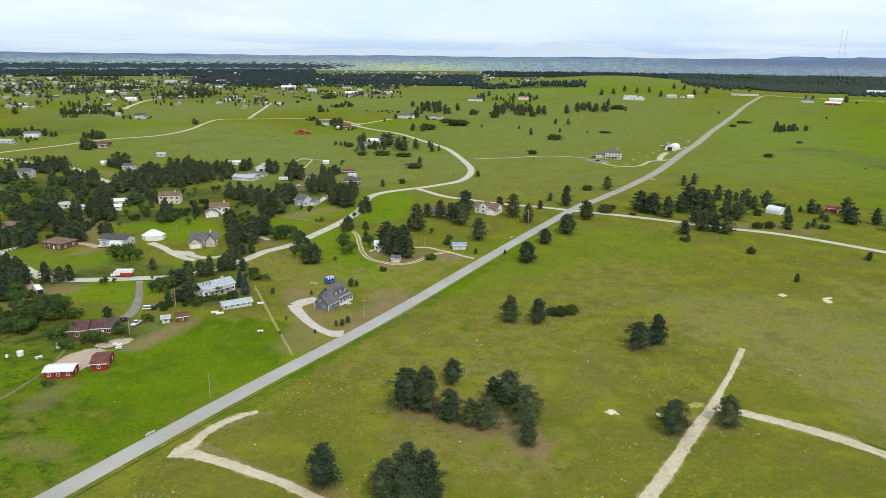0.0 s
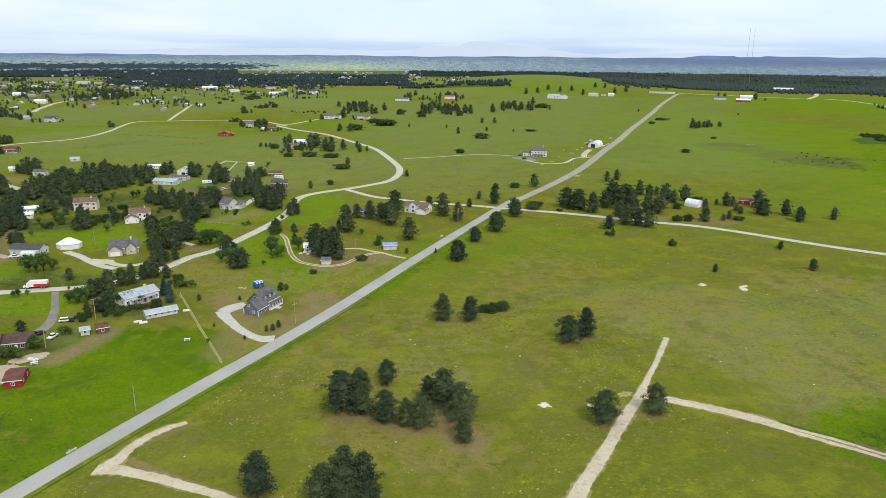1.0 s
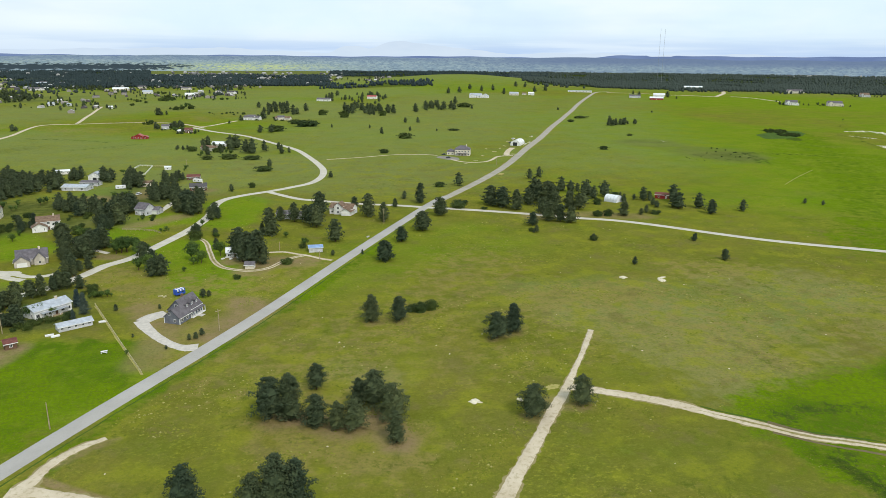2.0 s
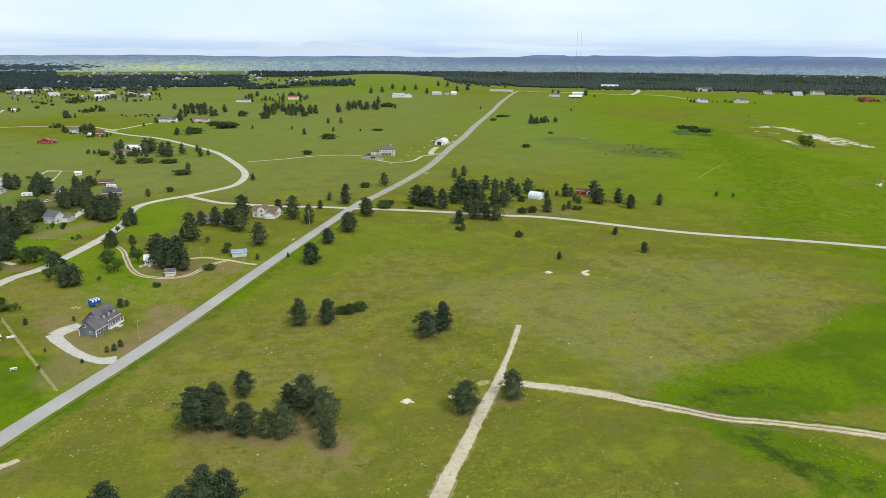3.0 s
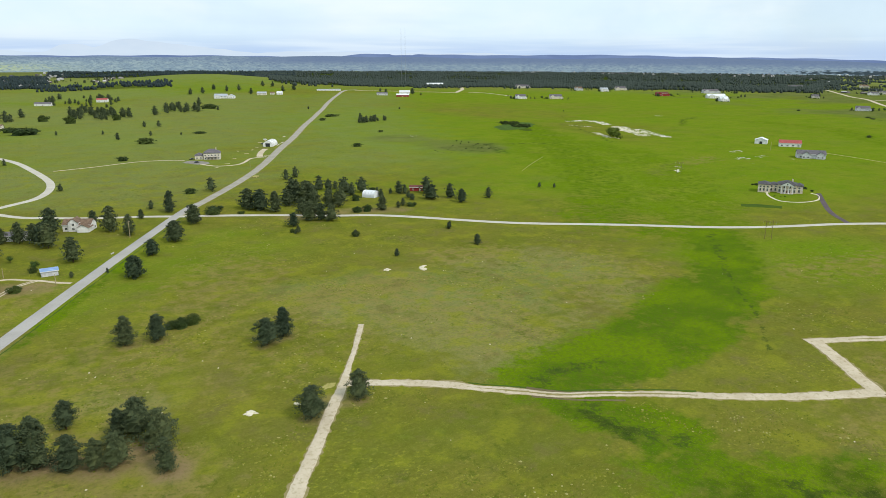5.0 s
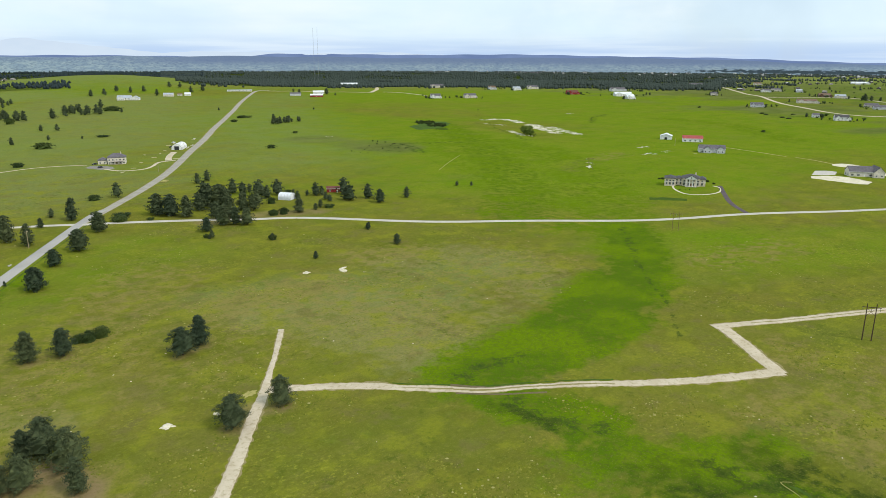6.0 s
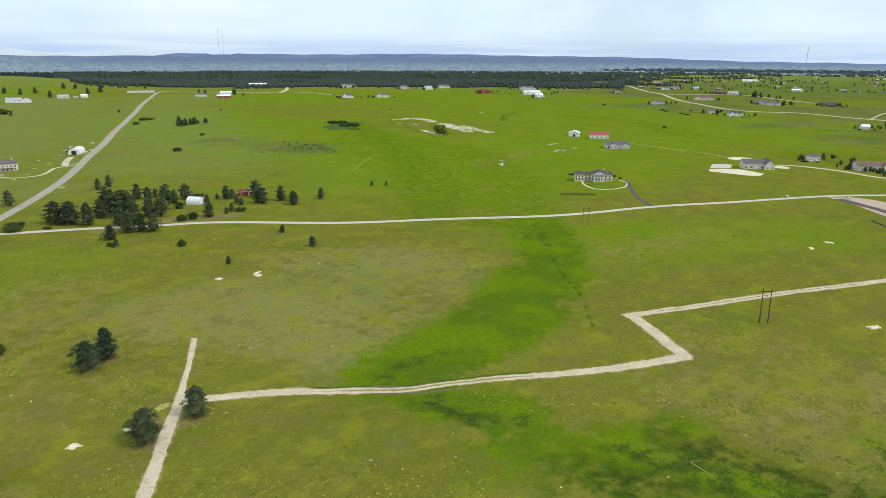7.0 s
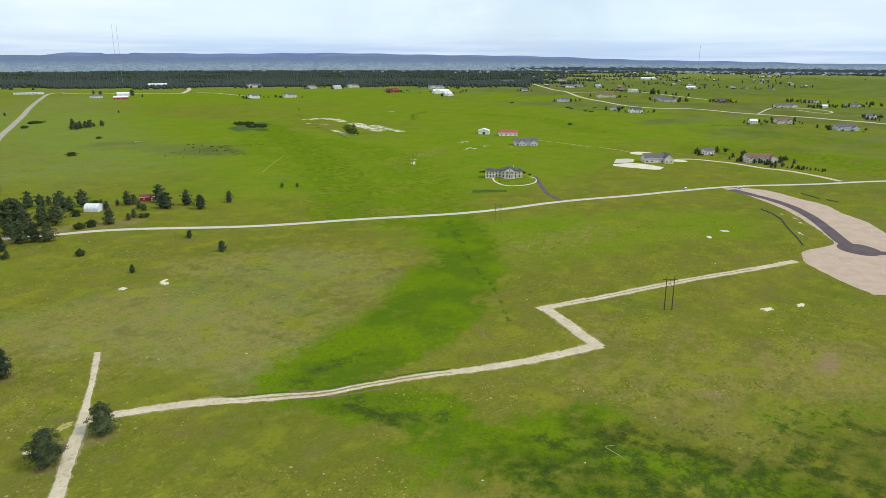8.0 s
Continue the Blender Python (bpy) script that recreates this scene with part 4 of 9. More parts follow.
ribbon("estate_spur", [(1846.5, 972.3), (1902, 938.6), (1951.4, 880.4), (1988.1, 805.5), (1869.6, 685.2), (1780.6, 568.5)], 9.0, "track", 0.3, 0.06, 14, "distant sandy estate road")
ribbon("crest_lane", [(905.8, 1984.4), (1015, 1875.8), (1124.5, 1758.9)], 9, "track", 0.3, 0.06, 14, "thin pale lane along the crest")
ribbon("crest_lane", [(1126, 1769.8), (1250.6, 1929.7), (1378.8, 2143.7), (1455.9, 2201.6)], 14, "track", 0.3, 0.06, 14, "thin pale lane along the crest")
ribbon("crest_lane", [(1161.8, 1758.9), (1182.9, 1679.1), (1153.3, 1536.1)], 7, "track", 0.3, 0.06, 14, "thin pale lane along the crest")
ribbon("stone_house_drive", [(543.3, 317.9), (512.1, 294.8), (481.9, 271), (458.8, 245.6)], 5.0, "newtar", 0.1, 0.05, 3, "dark asphalt driveway to a stone house", "driveway")
ribbon("stone_house_walk", [(515.4, 344.7), (500.6, 331.7), (490.6, 314.5), (499.7, 303.2), (517.6, 302.7), (534.7, 312.4), (538.3, 320.9)], 2.2, "chalk", 0.1, 0.05, 3, "pale curved garden wall and walk", "path")
ribbon("west_drive", [(-144.8, 322.7), (-136.5, 302.2), (-131.4, 287.4), (-129.4, 276), (-130.4, 269.5)], 4.4, "greydirt", 0.08, 0.15, 3, "worn dark gravel driveway", "driveway", swell=(0.9, 0.9, 1.0, 1.2, 1.6))
ribbon("beige_drive", [(-166.4, 390.4), (-157, 382.5), (-146.5, 371.1), (-136.7, 362.1), (-130, 358.7)], 6.0, "gravel", 0.09, 0.1, 3, "pale gravel driveway", "driveway")
ribbon("beige_loop", [(-147.9, 374.9), (-139.4, 371.3), (-129.8, 364.2), (-121.9, 364.4), (-117, 368.3)], 5.5, "gravel", 0.1, 0.1, 3, "pale gravel driveway loop", "driveway")
ribbon("white_house_drive", [(-130.3, 433.1), (-121.8, 423.5), (-113, 412), (-101.4, 401.1)], 4.0, "gravel", 0.09, 0.1, 3, "pale gravel driveway", "driveway")
ribbon("truck_lane", [(-222.3, 345.6), (-207.5, 330), (-196.4, 317), (-182.5, 298.5), (-182.4, 291)], 9.0, "sand", 0.1, 0.15, 3, "bare pink gravel lane", "driveway")
ribbon("grey_drive", [(-92.9, 494.7), (-89.6, 515), (-87.1, 534.7), (-79.9, 545)], 6.0, "gravel", 0.1, 0.1, 3, "pale gravel driveway", "driveway")
ribbon("bottom_verge", [(-210.7, 389), (-199.3, 385.2), (-191.3, 379.4)], 6.0, "sand", 0.06, 0.2, 3, "bare yard", "driveway")
patch("corral_yard", -126.4, 229.6, 9, 12, -15, "sand", "bare trampled barnyard", "bare earth", 0.07, 0.25, 1.0)
patch("corral_yard", -121.9, 244.9, 8, 4, 35, "sand", "bare trampled barnyard", "bare earth", 0.07, 0.3, 3.0)


# ---------------------------------------------------------------- small builders
def part(name, bm, mat, parent, label=""):
    """Links a bmesh as one mesh object under a thing or a part."""
    me = bpy.data.meshes.new(name)
    bm.to_mesh(me)
    bm.free()
    me.materials.append(M[mat] if isinstance(mat, str) else mat)
    ob = new(name, me)
    ob.parent = parent
    if label:
        ob["label"] = label
    return ob


def shared(name, me, parent, m=None, label=""):
    ob = new(name, me)
    ob.parent = parent
    if m is not None:
        ob.matrix_local = m
    if label:
        ob["label"] = label
    return ob


def thing(name, x, y, turn, label, category, group="", z=None, scale=1.0):
    ob = new(name)
    ob.empty_display_size = 0.5
    zz = relief(x, y) if z is None else z
    ob.matrix_basis = Matrix.Translation((x, y, zz)) @ Euler((0, 0, radians(turn))).to_matrix().to_4x4() @ Matrix.Scale(scale, 4)
    return tagged(ob, label, category, group)


def box(bm, x0, x1, y0, y1, z0, z1, bevel=0.0):
    vs = [bm.verts.new((x, y, z)) for z in (z0, z1) for x, y in ((x0, y0), (x1, y0), (x1, y1), (x0, y1))]
    fs = [bm.faces.new([vs[i] for i in q]) for q in ((3, 2, 1, 0), (4, 5, 6, 7), (0, 1, 5, 4), (1, 2, 6, 5), (2, 3, 7, 6), (3, 0, 4, 7))]
    if bevel:
        es = list({e for f in fs for e in f.edges})
        bmesh.ops.bevel(bm, geom=es, offset=bevel, segments=2, affect="EDGES", profile=0.5)
    return vs


def prism(bm, outline, along, a, b):
    """An outline of (u, z) pairs drawn out along an axis from a to b."""
    def at(u, z, s):
        return (s, u, z) if along == "x" else (u, s, z)
    p = [bm.verts.new(at(u, z, a)) for u, z in outline]
    q = [bm.verts.new(at(u, z, b)) for u, z in outline]
    n = len(outline)
    for i in range(n):
        bm.faces.new((p[i], p[(i + 1) % n], q[(i + 1) % n], q[i]))
    bm.faces.new(p[::-1])
    bm.faces.new(q)
    bmesh.ops.recalc_face_normals(bm, faces=bm.faces)


def tube(bm, p0, p1, r0, r1=None, sides=8):
    p0, p1 = Vector(p0), Vector(p1)
    r1 = r0 if r1 is None else r1
    d = (p1 - p0).normalized()
    u = d.orthogonal().normalized()
    w = d.cross(u)
    rings = []
    for p, r in ((p0, r0), (p1, r1)):
        rings.append([bm.verts.new(p + (u * math.cos(2 * math.pi * i / sides) + w * math.sin(2 * math.pi * i / sides)) * r) for i in range(sides)])
    for i in range(sides):
        j = (i + 1) % sides
        bm.faces.new((rings[0][i], rings[0][j], rings[1][j], rings[1][i]))
    bm.faces.new(rings[0][::-1])
    bm.faces.new(rings[1])


# ---------------------------------------------------------------- trees
def leaf_cloud(rng, puffs, per, size, squash=0.6, flat=0.5):
    """Many small leaf blades gathered round puffs (x, y, z, r): vertices and faces."""
    verts, faces = [], []
    for x, y, z, r in puffs:
        for _ in range(per):
            a, b = rng.uniform(0, 2 * math.pi), math.acos(rng.uniform(-0.75, 1))
            k = r * rng.uniform(0.55, 1.05)
            c = Vector((x + k * math.sin(b) * math.cos(a), y + k * math.sin(b) * math.sin(a), z + k * math.cos(b) * squash))
            out = Vector((math.sin(b) * math.cos(a), math.sin(b) * math.sin(a), math.cos(b) + flat))
            out = (out + Vector((rng.uniform(-0.6, 0.6), rng.uniform(-0.6, 0.6), rng.uniform(-0.4, 0.6)))).normalized()
            u = out.orthogonal().normalized()
            u.rotate(Matrix.Rotation(rng.uniform(0, 6.3), 3, out))
            w = out.cross(u)
            s = size * rng.uniform(0.6, 1.3)
            n = len(verts)
            verts += [c - u * s, c - w * s * 0.6 + out * s * 0.15, c + u * s, c + w * s * 0.6 + out * s * 0.15]
            faces.append((n, n + 1, n + 2, n + 3))
    return verts, faces


def add_core(verts, faces, rng, rings, seg=9):
    """A ragged inner body, so that the crown is not seen through."""
    n0 = len(verts)
    for z, r in rings:
        for i in range(seg):
            a = 2 * math.pi * i / seg + z * 3
            k = r * rng.uniform(0.75, 1.15)
            verts.append(Vector((k * math.cos(a), k * math.sin(a), z + rng.uniform(-0.02, 0.02))))
    for j in range(len(rings) - 1):
        for i in range(seg):
            a, b = n0 + j * seg + i, n0 + j * seg + (i + 1) % seg
            faces.append((a, b, b + seg, a + seg))
    faces.append(tuple(n0 + (len(rings) - 1) * seg + i for i in range(seg)))
    faces.append(tuple(n0 + i for i in range(seg))[::-1])


def mesh_of(name, verts, faces, mat):
    me = bpy.data.meshes.new(name)
    me.from_pydata([tuple(v) for v in verts], [], faces)
    me.materials.append(M[mat])
    return me


def trunk_mesh(rng, top, r, limbs, mat="bark"):
    bm = bmesh.new()
    p, seg = Vector((0, 0, -0.03)), 5
    for i in range(seg):
        q = Vector((rng.uniform(-0.012, 0.012) * (i + 1), rng.uniform(-0.012, 0.012) * (i + 1), top * (i + 1) / seg))
        tube(bm, p, q, r * (1 - 0.8 * i / seg), r * (1 - 0.8 * (i + 1) / seg), 7)
        p = q
    for _ in range(limbs):
        z = rng.uniform(0.25, 0.8) * top
        a = rng.uniform(0, 6.3)
        tube(bm, (0, 0, z), (0.16 * math.cos(a), 0.16 * math.sin(a), z + rng.uniform(0.0, 0.08)), r * 0.3, r * 0.1, 5)
    me = bpy.data.meshes.new("trunk")
    bm.to_mesh(me)
    bm.free()
    me.materials.append(M[mat])
    return me


def pine_profile(u, lean):
    """Radius of a ponderosa's crown from its foot (0) to its tip (1)."""
    return (0.5 + 0.5 * min(1, u / 0.25)) * (1 - u) ** lean


def pine_meshes(seed, wide, lean, low, detail, mat="pine"):  # detail: True near, "mid", False far
    """Limbs of uneven reach, each ending in a few tufts of needles, with gaps between them."""
    rng = random.Random(seed)
    puffs = []
    n = 38 if detail else 16
    for i in range(n):
        u = ((i + rng.uniform(0, 1)) / n) ** 0.9
        a = i * 2.4 + rng.uniform(-0.7, 0.7)
        lobe = 0.86 + 0.34 * noise.noise((math.cos(a) * 1.2, math.sin(a) * 1.2, u * 3 + seed))
        reach = wide * pine_profile(u, lean) * lobe * rng.uniform(0.72, 1.06)
        z = low + u * (0.95 - low)
        for k in range(3 if detail else 2):
            f = 1.0 - 0.33 * k
            aa = a + rng.uniform(-0.35, 0.35)
            puffs.append((reach * f * math.cos(aa), reach * f * math.sin(aa), z + rng.uniform(-0.02, 0.03) - 0.03 * f, (0.062 + 0.045 * (1 - u)) * rng.uniform(0.8, 1.25) * (1 if detail else 1.25)))
    puffs.append((0, 0, 0.955, 0.04))
    v, f = leaf_cloud(rng, puffs, {True: 58, "mid": 15, False: 13}[detail], {True: 0.0165, "mid": 0.033, False: 0.042}[detail])
    add_core(v, f, rng, [(low + 0.03, wide * 0.25), (low + 0.14, wide * 0.52), (low + 0.35, wide * 0.56 * pine_profile(0.35, lean)), (low + 0.6 * (1 - low), wide * 0.52 * pine_profile(0.6, lean)), (0.9, 0.02)])
    return trunk_mesh(rng, 0.9, 0.022, 5), mesh_of("crown", v, f, mat)


def broad_meshes(seed, wide, detail, mat="leaf", low=0.22):
    rng = random.Random(seed)
    puffs = []
    for i in range(34 if detail else 12):
        a, b = rng.uniform(0, 6.3), math.acos(rng.uniform(-0.5, 1))
        k = rng.uniform(0.6, 1.0)
        puffs.append((wide * k * math.sin(b) * math.cos(a), wide * k * math.sin(b) * math.sin(a), low + (1 - low) * (0.48 + 0.42 * k * math.cos(b)), rng.uniform(0.10, 0.17)))
    v, f = leaf_cloud(rng, puffs, 30 if detail else 12, 0.033 if detail else 0.06, 0.8)
    add_core(v, f, rng, [(low + 0.04, wide * 0.2), (low + 0.2, wide * 0.5), (low + 0.45, wide * 0.55), (0.8, wide * 0.3)])
    return trunk_mesh(rng, 0.7, 0.03, 4), mesh_of("crown", v, f, mat)


def bush_meshes(seed, detail, mat="scrub", few=40):
    rng = random.Random(seed)
    puffs = []
    for i in range(30 if detail else 10):
        a, k = rng.uniform(0, 6.3), rng.uniform(0.0, 1.0) ** 0.5
        puffs.append((0.85 * k * math.cos(a), 0.85 * k * math.sin(a), 0.45 + 0.3 * (1 - k) + rng.uniform(-0.1, 0.15), rng.uniform(0.22, 0.34)))
    v, f = leaf_cloud(rng, puffs, few, 0.065 if few > 20 else 0.10, 0.9)
    add_core(v, f, rng, [(-0.1, 0.8), (0.3, 0.72), (0.5, 0.45), (0.6, 0.15)], 10)
    return mesh_of("foliage", v, f, mat)


PINE_FORMS = ((1, 0.38, 0.34, 0.08), (2, 0.42, 0.30, 0.10), (3, 0.33, 0.42, 0.06), (4, 0.46, 0.30, 0.12), (5, 0.40, 0.36, 0.06), (6, 0.33, 0.48, 0.05), (7, 0.37, 0.28, 0.13), (8, 0.43, 0.38, 0.08))
PINES = [pine_meshes(*f, True) for f in PINE_FORMS]
MID_PINES = [pine_meshes(*f, "mid") for f in PINE_FORMS]
FAR_PINES = [pine_meshes(s, wd, ln, lo, False) for s, wd, ln, lo in ((11, 0.40, 0.38, 0.06), (12, 0.46, 0.32, 0.08), (13, 0.36, 0.46, 0.05), (14, 0.43, 0.36, 0.04))]
SPRUCES = [pine_meshes(21, 0.26, 0.95, 0.05, True, "spruce")]
BROADS = [broad_meshes(s, wd, True) for s, wd in ((31, 0.40), (32, 0.46), (33, 0.36))]
FAR_BROADS = [broad_meshes(s, 0.42, False) for s in (41, 42)]
BUSHES = [bush_meshes(s, True) for s in (51, 52, 53)]
FAR_BUSHES = [bush_meshes(s, True, few=16) for s in (61, 62)]
tree_rng = random.Random(77)


SAND_SCRUBS = [broad_meshes(s, 0.62, True, "willow", 0.04) for s in (51, 52)]
WAITING = {"pine": [], "broad": [], "bush": []}


def tree(kind, x, y, h, group="", wide=1.0, now=False):
    """A tree of height h metres at x, y; pines and broadleaf trees wait until all are known."""
    if kind in WAITING and not now:
        WAITING[kind].append((x, y, h, group, wide))
        return None
    far = math.hypot(x, y) > 520
    mid = math.hypot(x, y) > 290
    pool = {"pine": FAR_PINES if far else MID_PINES if mid else PINES, "spruce": SPRUCES, "broad": FAR_BROADS if far else BROADS, "willow": SAND_SCRUBS}[kind]
    trunk, crown = tree_rng.choice(pool)
    tall = "tall" if h > 11 else "young" if h < 6 else "mid-sized"
    words = {"pine": f"{tall} dark green ponderosa pine in the grass", "spruce": "blue-green spruce beside a white house", "broad": f"{tall} round-crowned green broadleaf tree", "willow": "spreading yellow-green scrub tree by a sand bank"}[kind]
    name = {"pine": "pine_tree", "spruce": "spruce_tree", "broad": "leafy_tree", "willow": "scrub_tree"}[kind]
    ob = thing(name, x, y, tree_rng.uniform(0, 360), words, "tree", group)
    k = h * tree_rng.uniform(0.95, 1.05)
    ob.scale = (k * wide * tree_rng.uniform(0.9, 1.12), k * wide * tree_rng.uniform(0.9, 1.12), k)
    shared("trunk", trunk, ob)
    shared("crown", crown, ob)
    return ob


def bush(x, y, w, h, group="", turn=0.0, depth=0.0):
    WAITING["bush"].append((x, y, h, group, w, depth or w))


def bush_now(x, y, h, group, w, depth, turn=0.0):
    far = math.hypot(x, y) > 520
    ob = new("bush", tree_rng.choice(FAR_BUSHES if far else BUSHES))
    ob.matrix_basis = Matrix.Translation((x, y, relief(x, y))) @ Euler((0, 0, radians(turn))).to_matrix().to_4x4() @ Matrix.Diagonal((w / 2, depth / 2, h, 1))
    return tagged(ob, "low rounded dark green scrub bush in grass", "bush", group)


def grove(kind, rows, group, wide=1.0):
    for x, y, h in rows:
        tree(kind, x, y, h, group, wide)


def clumps(kind, rows, group, wide=1.0):
    """Trees strewn over ovals (x, y, half width across the view, half depth along it, count, height), no two too close."""
    for x, y, a, b, n, h in rows:
        away = Vector((x, y)).normalized()
        across = Vector((away.y, -away.x))
        got = []
        for _ in range(n * 30):
            if len(got) == n:
                break
            t, k = tree_rng.uniform(0, 6.3), tree_rng.uniform(0, 1) ** 0.5
            p = Vector((x, y)) + across * a * k * math.cos(t) + away * b * k * math.sin(t)
            if all((p - q).length > h * 0.3 for q in got):
                got.append(p)
        for p in got:
            hh = h * tree_rng.uniform(0.5, 1.06)
            if kind == "bush":
                bush(p.x, p.y, hh * 1.6, hh, group)
            else:
                tree(kind, p.x, p.y, hh, group, wide)


# pines in the near meadow
grove("pine", [(-29.4, 155, 13), (-13.4, 149, 12.8), (-8, 149.7, 16), (-3.4, 151.2, 14.6), (-10.7, 197.6, 14.1), (-4.9, 195.6, 15.2), (3.5, 214.2, 9.5), (2.4, 190.2, 10.3), (16, 201.8, 9.4), (20.4, 198.2, 13.4), (24.9, 189.2, 12.3), (8.4, 187.6, 8.6), (13.3, 186, 9.8), (24.1, 176.6, 9.9)], "pines in the near meadow", 1.15)
grove("pine", [(27.5, 271.7, 11.5), (38.8, 270.1, 11), (72.7, 244, 10.9), (80.6, 248.9, 12.1), (66.6, 183.6, 11), (84.2, 188.2, 9.9), (171.5, 327.9, 4.5), (231.4, 370.1, 4), (44.3, 358, 11.2), (58.4, 394, 9.5), (75, 419.8, 13), (94.5, 458.8, 12.9)], "pines in the meadow", 1.25)
grove("pine", [(144.4, 405.5, 4.4), (170.2, 378.2, 4.6), (228.4, 366.6, 4.4), (223.8, 327.6, 6.1), (369.9, 452.3, 4.3), (379.4, 444.8, 3.8)], "small pines in the meadow", 1.2)
for wx, wy, ww, wh in ((49, 279.4, 8, 4.2), (53.9, 280.9, 7, 4.5), (45.3, 280, 5, 3.4), (116.4, 493.5, 12, 3.0), (141.9, 408.4, 4, 2.5), (170.9, 380.7, 4, 2.5)):
    bush(wx, wy, ww, wh, "bushes in the meadow")

# wood beside the crossroads
grove("pine", [(137, 485.6, 15.4), (143.8, 477.9, 14.9), (151.5, 469.1, 14.8), (165, 484.1, 12.7), (200.3, 586.3, 9.3), (211.4, 594.1, 10), (175.5, 502.3, 17), (176.2, 493.9, 17), (179.4, 484.6, 17), (182.4, 479.2, 15.6), (207.7, 529.7, 12.2), (214.5, 526.3, 9.4), (220.8, 527.9, 7.1), (218.9, 506.1, 13.6), (221, 496.4, 10.5)], "pines by the crossroads", 1.3)
grove("pine", [(233.8, 504.9, 12.5), (164.5, 452.4, 12), (162.8, 433.7, 12.9), (169.5, 430.4, 12.3), (174.6, 424.7, 11.5), (147.8, 423, 8.8), (190.3, 467.8, 14), (195.1, 461.7, 12.5), (205.6, 479.3, 11.5), (174.8, 454.1, 14.9), (217.2, 436.4, 10.1), (237.9, 479.6, 6.6), (243.8, 498.2, 4.6), (255.5, 483.6, 10.5), (259.5, 481.6, 7.5)], "pines by the crossroads", 1.3)
grove("pine", [(274.7, 474.1, 13.6), (265.4, 449.6, 12.2), (264.7, 454, 10.1), (281.2, 449.8, 11.4), (279.6, 430.9, 10.2), (306.7, 435.5, 8.8), (236.2, 441.2, 6.2), (230.2, 437, 4.8), (253.1, 463.8, 5.8), (252.2, 456.2, 5), (250.3, 487.9, 4.5), (142.4, 404.4, 2.7)], "pines by the crossroads", 1.3)
for wx, wy, ww, wh in ((215.7, 476.7, 8, 4.5), (200, 440.1, 9, 4), (206.6, 438.2, 7, 5), (240.7, 436.8, 8, 3), (171, 379.4, 6, 3.5), (137.1, 494.3, 6, 3), (129.1, 473.5, 5, 2), (244, 507.1, 8, 2.5)):
    bush(wx, wy, ww, wh, "bushes by the crossroads")

# trees round the crossroads houses
grove("pine", [(-16.1, 422.8, 17), (-10.7, 464.1, 9.4), (-1.9, 459.3, 13), (5.5, 456.2, 11.6), (11.7, 438.4, 14.9), (15.1, 474.9, 16.6), (20.8, 399.2, 13.3), (46.3, 463.9, 15.8), (54.6, 446.9, 13.2), (39.7, 490.8, 9.7), (68.4, 491.6, 6.9), (58.9, 395.8, 8.7), (75.3, 418.2, 12.6), (43.4, 356.2, 11.7), (94.5, 458.9, 12.1)], "pines round the crossroads houses", 1.15)
grove("pine", [(88.5, 502.2, 16), (79.6, 520.5, 6.5), (131.8, 564.9, 11.6), (-34.9, 390, 9), (-44.6, 396.3, 6.9), (17.7, 370.2, 3.2), (33.6, 371.5, 2.6), (30.4, 624.5, 6.2), (-49.6, 572.2, 6.4), (-55.2, 473, 9.6), (-50.9, 476.2, 5.9), (-70.2, 489.6, 13.9), (-65.1, 492.6, 11.7), (9.4, 447.3, 13.2), (-21, 427.5, 7.3)], "pines round the crossroads houses", 1.15)
grove("pine", [(-26.4, 369.2, 17), (-21.5, 370.4, 17), (-30.9, 377.8, 16.4), (-18, 361, 13), (-23.4, 363.4, 14.8), (-28.7, 367, 12.8)], "tall pines by a cottage", 1.0)
grove("broad", [(3.2, 390.7, 5.4), (-7, 415.4, 3.8), (-41.1, 382.2, 8.9), (-49.6, 369.7, 7.3), (-55.2, 378.4, 8.8)], "broadleaf trees by a cottage")
for wx, wy, ww, wh in ((-6.3, 359.2, 8, 3), (-34.7, 588.7, 7, 4.5), (115.9, 564.3, 11, 4.0), (-29.7, 337.7, 4, 2.5), (112.1, 481.1, 14, 4), (-59.1, 423, 9, 6), (2.2, 388.8, 5, 3)):
    bush(wx, wy, ww, wh, "bushes by the road")

# pasture between the roads
grove("pine", [(-69.3, 832.5, 17), (-63.6, 836.2, 17), (-51.4, 801.7, 15.3), (-44.2, 793.1, 17), (-32, 811.2, 12.4), (-13.1, 785.9, 10.3), (-5.3, 794.3, 6.5), (-23.7, 699.2, 7.7), (-16.8, 829.4, 8.1), (-97.8, 869, 12.4), (-102.7, 864.6, 9.5), (110.6, 1054.2, 5.7), (117.7, 969, 9.5), (176.5, 1137.9, 9.3), (162.1, 1001.3, 6.6), (56.1, 1064.8, 5.8), (-44.3, 1010.7, 11), (-28.9, 1004.5, 12), (195.5, 1130.5, 9.9)], "pines in the far pasture", 1.15)
grove("pine", [(-41.1, 1371.5, 17), (-29.2, 1366.9, 17), (-8.4, 1358.9, 17), (9, 1319.7, 12.8), (25.8, 1397.7, 15.1), (-17.2, 1345.9, 17), (2.2, 1338.4, 17), (98.7, 1388.1, 17), (113, 1364.4, 17), (130.4, 1376, 17), (144.3, 1352.4, 17), (160, 1346.4, 17), (173.4, 1323.5, 17), (181.5, 1311.6, 17), (98.1, 1301.5, 17)], "pines in the far pasture", 1.2)
